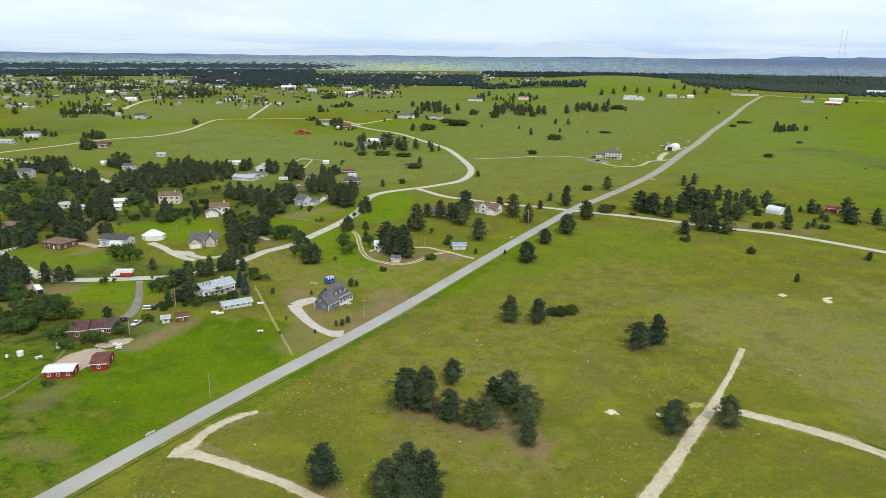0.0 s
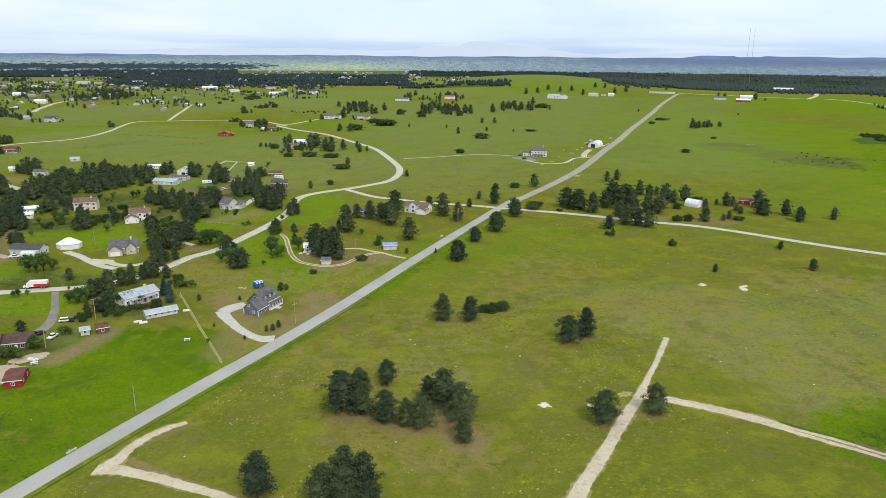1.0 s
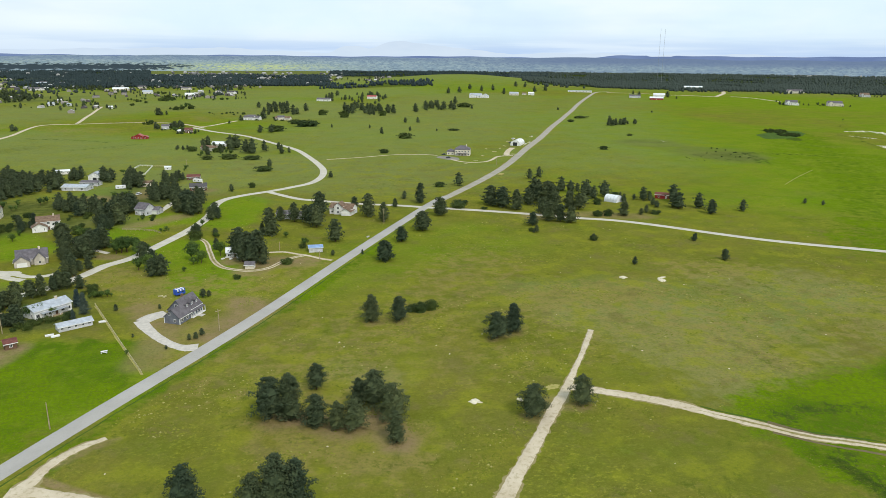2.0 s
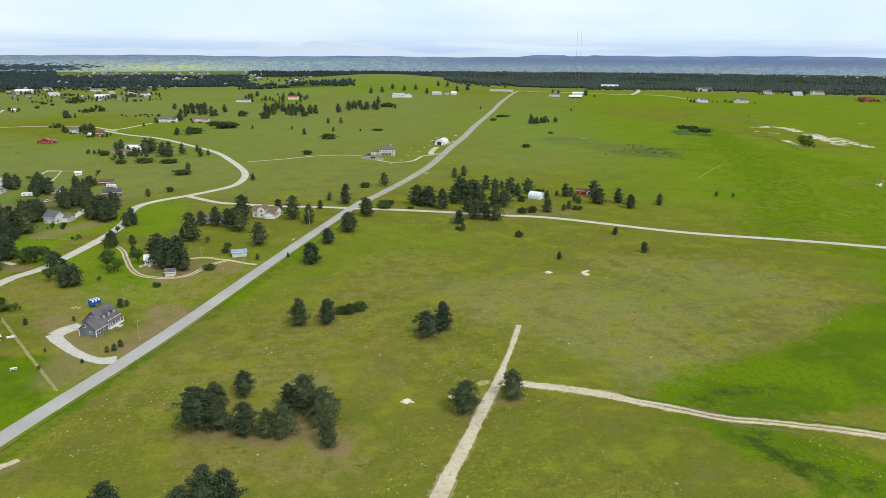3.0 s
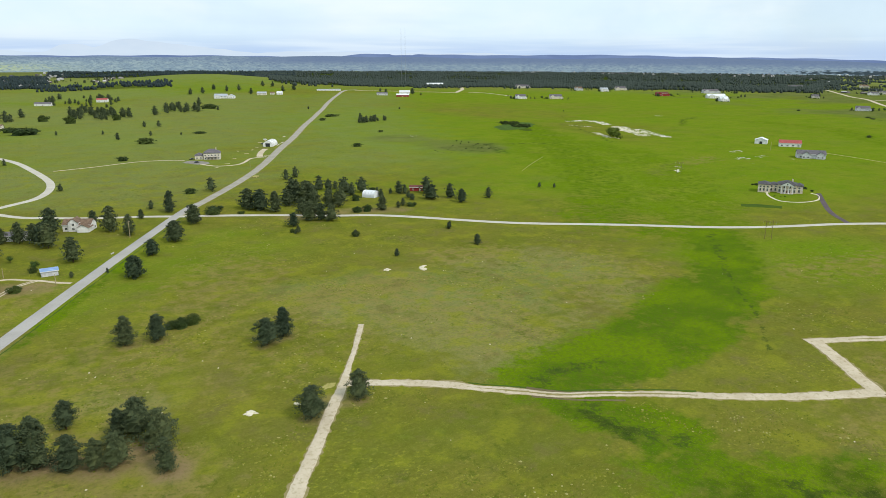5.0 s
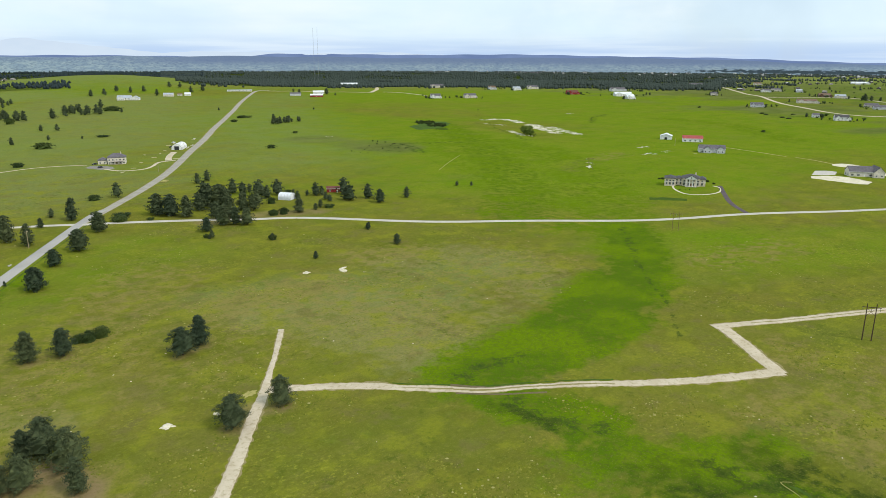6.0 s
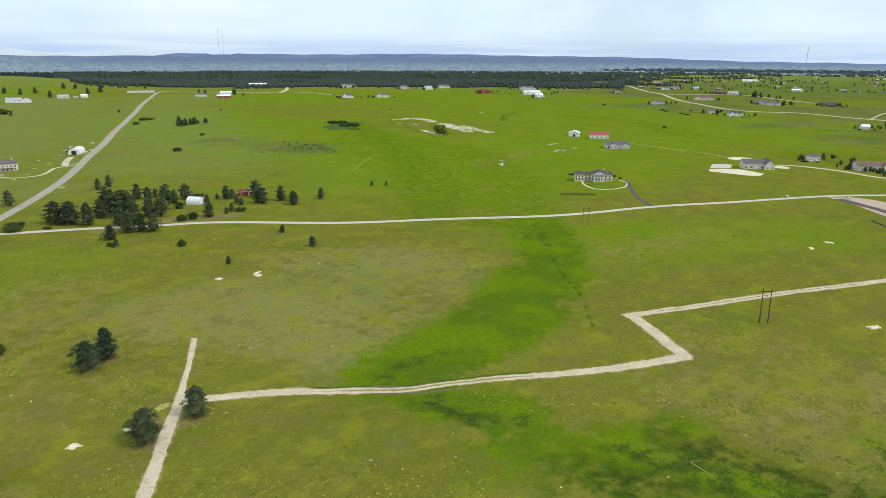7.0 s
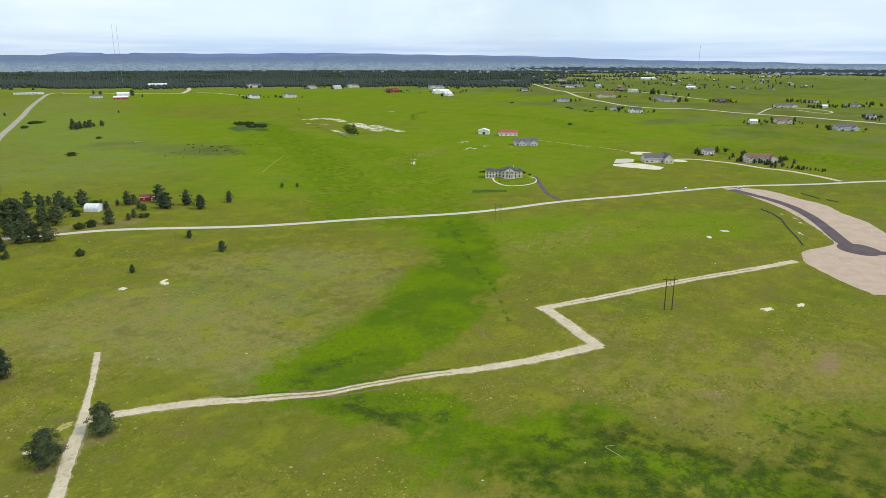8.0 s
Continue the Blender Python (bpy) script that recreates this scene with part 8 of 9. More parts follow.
def camper(x, y, turn, length, mat, label, name="camper_trailer"):
    ob = thing(name, x, y, turn, label, "trailer", z=relief(x, y) + 0.05)
    bm = bmesh.new()
    box(bm, -length / 2, length / 2, -1.2, 1.2, 0.5, 3.0, 0.18)
    part("body", bm, mat, ob)
    if mat == "carblue":
        for u in (-0.3, 0.0, 0.3):
            bm = bmesh.new()
            box(bm, length * u - 0.35, length * u + 0.35, -1.22, 1.22, 2.2, 3.04)
            part("roof_strip", bm, "carwhite", ob, "white strip over the roof")
    for u in (-0.25, 0.2):
        bm = bmesh.new()
        box(bm, length * u - 0.5, length * u + 0.5, -1.23, -1.19, 1.5, 2.1)
        part("window", bm, "glass", ob)
    bm = bmesh.new()
    box(bm, length / 2, length / 2 + 1.2, -0.08, 0.08, 0.45, 0.55)
    part("tow_bar", bm, "steel", ob)
    wheels(ob, (-0.4, 0.5), 1.18, 0.36)
    return ob


truck(-155.5, 328.7, 4)
trailer(-180.7, 300.6, 129.7)
camper(-181, 379.3, 12, 7.0, "carwhite", "white camper trailer parked by a barn")
car(-188.2, 379.9, 10, "carwhite", "white pickup parked by a barn", "pickup")
car(-123.9, 281.6, 8, "carwhite", "white car with a dark roof on grass")
car(-121.8, 283, 100, "cardark", "dark car parked on grass")
car(-121.5, 263.5, 80, "carwhite", "white pickup on a driveway", "pickup")
car(-128.2, 267.1, 60, "cardark", "dark car beside a long house")
car(-117.6, 570.1, 60, "carwhite", "white car parked by sheds")
camper(-182, 381.6, 12, 6.5, "carwhite", "white camper trailer parked before a dark-roofed barn")
car(-188.5, 379.7, 10, "carwhite", "white pickup before a dark-roofed barn", "pickup")
camper(-136, 596.8, 10, 7.5, "carwhite", "white camper trailer near pines")
camper(-80.7, 621.7, -30, 8.0, "carwhite", "white boat-shaped trailer by a brown house")
car(-383.1, 793.5, 5, "carwhite", "white car by a ranch house")
car(-377.6, 793.9, 5, "carwhite", "white car by a ranch house")
car(-496.2, 823.4, 10, "carwhite", "white car in a farmyard")
car(159, 754.5, 20, "cardark", "dark pickup by a farmhouse", "pickup")
car(158.7, 730.4, 10, "cardark", "dark car by a farmhouse")
car(261.1, 843.3, 40, "cardark", "dark truck beside a hangar", "pickup")
car(277.7, 884, 20, "carwhite", "white vehicle beside a hangar")
car(565.6, 191.4, 28, "carwhite", "white car on the gravel road")
car(596.6, 157.8, 60, "carwhite", "white pickup at the new street", "pickup")
camper(-53.2, 318.6, 40, 4.6, "carblue", "blue and white covered trailer behind the house", "covered_trailer")


# ---------------------------------------------------------------- poles, masts, fences
def utility_pole(x, y, h, turn=0.0, arm=True, label="weathered wooden utility pole in grass"):
    ob = thing("utility_pole", x, y, turn, label, "pole", "utility poles")
    bm = bmesh.new()
    tube(bm, (0, 0, -0.5), (0, 0, h), 0.19, 0.12, 8)
    part("post", bm, "wood", ob)
    if arm:
        bm = bmesh.new()
        box(bm, -1.1, 1.1, -0.07, 0.07, h - 0.8, h - 0.62)
        part("crossarm", bm, "wood", ob)
        for u in (-0.95, 0.0, 0.95):
            bm = bmesh.new()
            tube(bm, (u, 0, h - 0.62 if u else h), (u, 0, h - 0.35 if u else h + 0.25), 0.06, 0.04, 6)
            part("insulator", bm, "steel", ob)


def h_frame(x, y, h, turn, gap=4.6, wood="polewood", r=0.24):
    ob = thing("power_pylon", x, y, turn, "wooden two-pole power line frame in the meadow", "pylon", "power line frames")
    for s in (-1, 1):
        bm = bmesh.new()
        tube(bm, (s * gap / 2, 0, -0.6), (s * gap / 2, 0, h), r, r * 0.67, 8)
        part("post", bm, wood, ob)
    bm = bmesh.new()
    box(bm, -gap, gap, -0.1, 0.1, h - 1.6, h - 1.35)
    part("crossarm", bm, wood, ob)
    for a, b in (((-gap / 2, 0, h - 5), (gap / 2, 0, h - 1.7)), ((gap / 2, 0, h - 5), (-gap / 2, 0, h - 1.7))):
        bm = bmesh.new()
        tube(bm, a, b, 0.06, sides=5)
        part("brace", bm, wood, ob)
    for u in (-gap + 0.2, 0, gap - 0.2):
        bm = bmesh.new()
        tube(bm, (u, 0, h - 1.6), (u, 0, h - 2.9), 0.09, 0.07, 6)
        part("insulator", bm, "steel", ob)


h_frame(284.0, 98.8, 14.9, -55, 3.2)
h_frame(379.6, 248.9, 12.2, -60, 3.6, "yellowpole", 0.17)
h_frame(524.8, 441.6, 12.5, -50, 4.0, "yellowpole", 0.17)
for ux, uy, uh in ((-72.9, 203.3, 8.5), (-32, 272.5, 9.0), (-113.3, 284.1, 9.0), (10.5, 362.7, 5.0), (54.1, 440.9, 10.0), (-156, 403.7, 8.0), (-10.3, 386.2, 5.0), (-99, 696.6, 9.0), (195.9, 675.5, 7.0), (752.2, 504.3, 9.0), (-119.9, 253.8, 8.0)):
    utility_pole(ux, uy, uh, 30.0, uh > 8.6)


def mast(x, y, h, side, label):
    ob = thing("radio_mast", x, y, 20.0, label, "mast", "radio masts")
    legs = [(side * math.cos(2 * math.pi * i / 3), side * math.sin(2 * math.pi * i / 3)) for i in range(3)]
    for i in range(3):
        bm = bmesh.new()
        tube(bm, (*legs[i], -1), (*legs[i], h), side * 0.22, sides=5)
        part("leg", bm, "steel", ob)
    bm = bmesh.new()
    n = int(h / (side * 4))
    for k in range(n):
        z0, z1 = h * k / n, h * (k + 1) / n
        for i in range(3):
            a, b = legs[i], legs[(i + 1) % 3]
            tube(bm, (*a, z0), (*b, z1), side * 0.11, sides=4)
    part("lattice", bm, "steel", ob)


mast(1272.6, 2378.5, 196, 0.42, "tall slender lattice radio mast before the forest")
mast(1286.4, 2373.3, 196, 0.42, "tall slender lattice radio mast before the forest")
mast(2579.9, 868.5, 134, 0.7, "pale steel lattice radio mast on the plain")
mast(4062, 2373.3, 60, 0.7, "small lattice mast on the ridge")


def fence(pts, h, gap, label, rails=2, mat="fence", posts=True):
    """A post-and-rail fence along a line."""
    ob = thing("fence", pts[0][0], pts[0][1], 0.0, label, "fence")
    base = Vector((pts[0][0], pts[0][1], relief(*pts[0])))
    line = []
    for a, b in zip(pts, pts[1:]):
        a, b = Vector(a), Vector(b)
        n = max(1, round((b - a).length / gap))
        line += [a.lerp(b, i / n) for i in range(n)]
    line.append(Vector(pts[-1]))
    line = [Vector((p.x, p.y, relief(p.x, p.y))) - base for p in line]
    bm = bmesh.new()
    box(bm, -0.09, 0.09, -0.09, 0.09, -0.4, h)
    me = bpy.data.meshes.new("post")
    bm.to_mesh(me)
    bm.free()
    me.materials.append(M[mat])
    for p in line:
        shared("post", me, ob, Matrix.Translation(p))
    bm = bmesh.new()
    box(bm, 0, 1, -0.05, 0.05, -0.1, 0.1)
    rail = bpy.data.meshes.new("rail")
    bm.to_mesh(rail)
    bm.free()
    rail.materials.append(M[mat])
    for k in range(rails):
        z = h * (0.92 - 0.42 * k)
        for a, b in zip(line, line[1:]):
            d = b - a
            turn = d.to_track_quat("X", "Z").to_matrix().to_4x4()
            shared("rail", rail, ob, Matrix.Translation(a + Vector((0, 0, z))) @ turn @ Matrix.Diagonal((d.length, 1, 1, 1)))


fence([(-86.6, 311.5), (-76.4, 287.6), (-67, 265.8), (-58.9, 247.7), (-54, 236.6)], 1.3, 2.5, "pale timber fence between two gardens")
fence([(-148.9, 693.8), (-146, 726.4), (-133.4, 720.4), (-130.5, 665), (-140.4, 661.1), (-148.9, 693.8)], 1.5, 3.0, "timber corral rails in a paddock", mat="trim")
fence([(-133.4, 720.4), (-120.9, 714.5), (-112.3, 695.9)], 1.4, 3.0, "timber paddock fence in grass")
fence([(-235.7, 366.4), (-233, 372.2), (-232, 382.1)], 1.4, 2.5, "white board fence beside a lawn", mat="trim")
fence([(-105, 452.5), (-94.7, 450.1), (-85.4, 446.1), (-80.7, 440)], 1.2, 3.0, "dark timber fence along a garden", mat="wood")
fence([(-136, 198), (-134.7, 203.6), (-132.8, 216.5)], 1.2, 3.0, "dark fence line in pasture", mat="wood")
fence([(-133.7, 225.4), (-134.5, 232.4), (-135.1, 234.9)], 1.4, 2.0, "dark timber barnyard fence", mat="wood")
ribbon("fence_strip", [(-86.6, 311.5), (-76.4, 287.6), (-67, 265.8), (-58.9, 247.7), (-54, 236.6)], 1.1, "straw", 0.05, 0.5, 1.5, "strip of dry yellow grass under a fence", "verge")
# black silt fence by the building site
fence([(521.6, 122.5), (510.4, 112.3), (496.1, 103), (475.7, 95), (453.5, 84.7), (436.1, 77.5)], 0.7, 3.0, "black silt fence beside a building site", rails=3, mat="cardark")
fence([(607, 114.8), (598.9, 105.3), (591.5, 98)], 0.7, 3.0, "black silt fence beside a building site", rails=3, mat="cardark")
fence([(591, 94.1), (585.9, 84.7)], 0.7, 3.0, "black silt fence beside a building site", rails=3, mat="cardark")

# ---------------------------------------------------------------- spoil heaps and bare patches
for k, (px, py, pr, pq) in enumerate(((52.1, 195.9, 2.4, 1.9), (155, 307.4, 2.8, 2.2), (171.8, 300.1, 3.0, 2.4), (173.8, 304, 1.2, 3.4), (309.1, 65.1, 3.4, 2.2), (324.1, 55.2, 3.6, 2.0), (421, 125.8, 3.5, 2.0), (442.5, 123.5, 3.2, 2.0), (66.2, 194.3, 1.4, 1.0))):
    patch("spoil_heap", px, py, pr * 0.9, pq * 0.75, k * 37, "chalk", "small heap of pale spoil in grass", "bare earth", 0.35, 0.8, k * 3.3)
patch("scrub_patch", 667.4, 881.2, 27, 68, -51.1, "sage", "dark oval patch of low scrub on the slope", "scrub", 0.5, 0.25, 12.0)
clumps("bush", [(681.5, 914.5, 15.8, 22.2, 45, 3.6), (671.2, 869.8, 15.2, 23.6, 45, 3.6)], "dark oval of scrub on the slope")
clumps("bush", [(472.3, 717.8, 27.6, 50, 12, 1.5), (423.6, 683.9, 14.2, 29.3, 5, 1.2), (481.5, 689.6, 13.5, 26.5, 4, 1.2)], "low scrub on the far slope")
patch("garage_apron", -140.6, 371, 6.9, 5, -6.4, "gravel", "pale gravel apron before a beige house", "driveway", 0.1, 0.15, 6.0)
patch("farm_yard", 158.7, 732.7, 17, 12, -61.9, "greydirt", "grey gravel yard before a farmhouse", "yard", 0.1, 0.3, 4.0)
ribbon("mown_patch", [(454, 322.5), (462.4, 312), (470, 300.4)], 14.0, "lawn", 0.15, 0.3, 3, "long dark strip of mown lawn", "lawn")


# ---------------------------------------------------------------- yard clutter
def board_stack(x, y, turn, mat, label, l=3.0, w=1.2, n=4):
    ob = thing("board_stack", x, y, turn, label, "boards")
    for i in range(n):
        bm = bmesh.new()
        box(bm, -l / 2, l / 2, -w / 2 + 0.05 * i, w / 2 - 0.04 * i, 0.14 * i, 0.14 * i + 0.11)
        part("board", bm, mat, ob)


for bx, by, bt in ((-94.9, 278.2, 20), (-92.4, 276.9, 30), (-78.6, 289.9, 10), (289.1, 851.5, 40), (278.6, 835, 50), (313.7, 915.4, 20)):
    board_stack(bx, by, bt, "trim", "stack of pale boards lying on grass")
for bx, by, bt in ((-61.3, 318.4, 20), (-59.3, 317.3, 70)):
    board_stack(bx, by, bt, "fence", "pile of yellow lumber behind the house", 2.0, 1.0, 3)


for bx, by, bt, bl, bw, bn in [(220.7, 771.6, 0, 5, 1.6, 3), (235, 798, 53, 4, 1.4, 3), (246.4, 817.8, 106, 6, 1.2, 2), (236.4, 748, 159, 7, 2.4, 3), (273.9, 825.8, 62, 14, 1, 2), (286.2, 848.4, 62, 12, 1, 2), (310, 908.4, 138, 4, 1.4, 3), (263.6, 860.5, 11, 5, 2, 4), (275.6, 877.9, 64, 4, 2, 4), (199.8, 743.8, 117, 4, 1.6, 2), (183.7, 711.6, 170, 5, 1.2, 2), (168.2, 691.1, 43, 6, 1.2, 2), (217.9, 795.5, 96, 4, 1.4, 2)]:
    board_stack(bx, by, bt, "fence", "stack of weathered timber lying by a hangar", bl, bw, bn)
for bx, by, bt in [(-37.4, 377.6, 0), (-35.2, 374.2, 67), (-34.1, 382.5, 134), (-31.3, 375.5, 21), (-29.5, 380.2, 88), (-37.1, 384.8, 155), (-39.4, 375.2, 42), (-7.2, 363.9, 109), (-120.7, 243.5, 176), (-118.8, 242.5, 63), (-126.1, 246.6, 130)]:
    board_stack(bx, by, bt, "trim", "pile of pale boards in a cottage yard", 1.9, 1.1, 4)
board_stack(181.6, 612.6, 55, "straw", "low stack of straw bales beside the road", 9.0, 4.5, 6)


def water_tank(x, y, r, h, label):
    ob = thing("water_tank", x, y, 0.0, label, "tank")
    bm = bmesh.new()
    tube(bm, (0, 0, -0.1), (0, 0, h), r, sides=18)
    part("drum", bm, "trim", ob)
    bm = bmesh.new()
    tube(bm, (0, 0, h), (0, 0, h + r * 0.25), r * 1.02, r * 0.15, sides=18)
    part("lid", bm, "whitemetal", ob)


water_tank(-149.7, 232.8, 1.1, 1.6, "small white water tank in pasture")
water_tank(-139.8, 239.8, 0.9, 2.0, "small white water tank under trees")
water_tank(-153.5, 231.1, 0.5, 0.9, "small white drum in pasture")
water_tank(3899.1, 2262.1, 9, 9, "large white water tank on the ridge")
water_tank(4010.8, 2282.6, 8, 8, "large white water tank on the ridge")


def picnic_table(x, y, turn):
    ob = thing("garden_table", x, y, turn, "white garden table with benches on grass", "table")
    bm = bmesh.new()
    box(bm, -1.1, 1.1, -0.45, 0.45, 0.68, 0.75)
    part("tabletop", bm, "trim", ob)
    for s in (-1, 1):
        bm = bmesh.new()
        box(bm, -1.1, 1.1, s * 0.8 - 0.15, s * 0.8 + 0.15, 0.4, 0.46)
        part("bench", bm, "trim", ob)
        bm = bmesh.new()
        box(bm, s * 0.85 - 0.05, s * 0.85 + 0.05, -0.8, 0.8, 0.0, 0.4)
        part("leg", bm, "trim", ob)
        bm = bmesh.new()
        box(bm, s * 0.85 - 0.05, s * 0.85 + 0.05, -0.1, 0.1, 0.4, 0.68)
        part("leg", bm, "trim", ob)


picnic_table(-117.7, 239.4, 20)
picnic_table(-141.8, 230.4, 50)
picnic_table(-70.7, 257.6, 10)


# culvert head by the crossroads drive
def culvert(x, y, turn):
    ob = thing("culvert", x, y, turn, "pale concrete culvert head beside the road", "culvert")
    bm = bmesh.new()
    box(bm, -1.6, 1.6, -0.2, 0.2, -0.5, 0.5, 0.04)
    part("headwall", bm, "concrete", ob)
    bm = bmesh.new()
    tube(bm, (0, -0.6, 0.05), (0, 0.9, 0.05), 0.38, sides=14)
    part("pipe", bm, "steel", ob)


culvert(40.4, 407.1, 60)
culvert(-83, 181, 60)


# ---------------------------------------------------------------- planting
def joined(name, rows, forms, mat, label, category):
    """The rest of a kind, far off, as one mesh; rows are (x, y, width, depth, height)."""
    shapes = []
    for me in forms:
        co = np.empty(len(me.vertices) * 3)
        me.vertices.foreach_get("co", co)
        shapes.append((co.reshape(-1, 3), [tuple(p.vertices) for p in me.polygons]))
    vs, fs, count = [], [], 0
    for x, y, w, d, h in rows:
        co, polys = tree_rng.choice(shapes)
        a = tree_rng.uniform(0, 6.3)
        m = np.array([[math.cos(a), -math.sin(a), 0], [math.sin(a), math.cos(a), 0], [0, 0, 1]])
        vs.append((co @ m.T) * (w, d, h) + (x, y, relief(x, y)))
        fs += [tuple(i + count for i in p) for p in polys]
        count += len(co)
    me = bpy.data.meshes.new(name)
    me.from_pydata(np.concatenate(vs).tolist(), [], fs)
    me.materials.append(M[mat])
    tagged(new(name, me), label, category, kind="stuff")


def plant(keep):
    """The nearest of each kind as things of their own, the rest joined."""
    rows = {k: sorted(v, key=lambda p: p[0] ** 2 + p[1] ** 2) for k, v in WAITING.items()}
    for kind in ("pine", "broad"):
        for x, y, h, group, wide in rows[kind][:keep]:
            tree(kind, x, y, h, group, wide, True)
    for x, y, h, group, w, depth in rows["bush"][:keep]:
        bush_now(x, y, h, group, w, depth)
    joined("pine_trees", [(x, y, h * wide, h * wide, h) for x, y, h, g, wide in rows["pine"][keep:]], [c for t, c in FAR_PINES], "pine", "groups of dark green pines across the far pasture", "trees")
    joined("leafy_trees", [(x, y, h * wide, h * wide, h) for x, y, h, g, wide in rows["broad"][keep:]], [c for t, c in FAR_BROADS], "leaf", "round green trees round the far houses", "trees")
    joined("bushes", [(x, y, w / 2, d / 2, h) for x, y, h, g, w, d in rows["bush"][keep:]], FAR_BUSHES, "scrub", "dark green scrub bushes across the far pasture", "bushes")


plant(295)


# ---------------------------------------------------------------- forest, far town, distance
def woods(name, bands, seed, label, size=13.0):
    """A far wood: many small ragged conifers, joined, with clearings."""
    rng = np.random.default_rng(seed)
    pts = []
    for a0, a1, r0, r1, n, clear in bands:
        a, r = np.radians(rng.uniform(a0, a1, n)), np.sqrt(rng.uniform(r0 ** 2, r1 ** 2, n))
        for x, y in zip(-np.sin(a) * r, np.cos(a) * r):
            if noise.noise((x * 0.0045, y * 0.0045, seed)) + 0.4 * noise.noise((x * 0.015, y * 0.015, seed + 3.0)) > clear:
                pts.append((x, y))
    verts, faces = [], []
    for x, y in pts:
        h = size * rng.uniform(0.6, 1.1)
        w = h * rng.uniform(0.36, 0.62)
        z0, t, n = relief(x, y), rng.uniform(0, 6.3), len(verts)
        for z, k in ((0.0, 0.7), (0.4, 1.0), (0.78, 0.55)):
            for i in range(4):
                q = t + i * 1.5708 + z
                f = w * k * rng.uniform(0.7, 1.25)
                verts.append((x + f * math.cos(q), y + f * math.sin(q), z0 + h * z - 0.3))
        verts.append((x, y, z0 + h))
        for j in range(2):
            for i in range(4):
                b = (i + 1) % 4
                faces.append((n + j * 4 + i, n + j * 4 + b, n + j * 4 + 4 + b, n + j * 4 + 4 + i))
        for i in range(4):
            faces.append((n + 8 + i, n + 8 + (i + 1) % 4, n + 12))
    me = mesh_of(name, verts, faces, "hazepine")
    me.polygons.foreach_set("use_smooth", [True] * len(me.polygons))
    return tagged(new(name, me), label, "forest", kind="stuff")


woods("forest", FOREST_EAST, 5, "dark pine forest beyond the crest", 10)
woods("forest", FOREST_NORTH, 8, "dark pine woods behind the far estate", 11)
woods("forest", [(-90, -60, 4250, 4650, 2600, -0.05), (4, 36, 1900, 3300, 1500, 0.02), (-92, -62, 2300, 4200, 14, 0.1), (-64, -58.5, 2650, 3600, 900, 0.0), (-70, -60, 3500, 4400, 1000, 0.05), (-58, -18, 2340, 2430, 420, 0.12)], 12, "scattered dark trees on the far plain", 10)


def far_town(seed):
    """Roofs and walls of houses too far off to tell apart."""
    rng = np.random.default_rng(seed)
    bm = bmesh.new()
    for a0, a1, r0, r1, n in ((4, 36, 2300, 4500, 170), (-4, 8, 3000, 4300, 110), (-62, -42, 4100, 4600, 60), (-90, -60, 4200, 4640, 140), (-50, -36, 4300, 4640, 60)):
        for _ in range(n):
            a, r = radians(rng.uniform(a0, a1)), rng.uniform(r0, r1)
            x, y = -math.sin(a) * r, math.cos(a) * r
            w, d, h, t = rng.uniform(4, 11), rng.uniform(4, 7), rng.uniform(3, 6), rng.uniform(0, 3)
            z = relief(x, y)
            m = Matrix.Translation((x, y, z)) @ Matrix.Rotation(t, 4, "Z")
            k = [bm.verts.new(m @ Vector(p)) for p in ((-w, -d, 0), (w, -d, 0), (w, d, 0), (-w, d, 0), (-w, -d, h), (w, -d, h), (w, d, h), (-w, d, h), (-w * 0.6, 0, h * 1.6), (w * 0.6, 0, h * 1.6))]
            for f in ((0, 1, 5, 4), (1, 2, 6, 5), (2, 3, 7, 6), (3, 0, 4, 7), (4, 5, 9, 8), (6, 7, 8, 9), (5, 6, 9), (7, 4, 8)):
                bm.faces.new([k[i] for i in f])
    me = bpy.data.meshes.new("far_town")
    bm.to_mesh(me)
    bm.free()
    m = Mat("far_walls_and_roofs", 0.9)
    m.colour(m.mix(m.ramp(m.island(), 0.35, 0.65), (0.10, 0.095, 0.10), (0.36, 0.35, 0.34)))
    me.materials.append(m.m)
    tagged(new("far_town", me), "scattered pale houses of a distant town", "town", kind="stuff")


far_town(4)


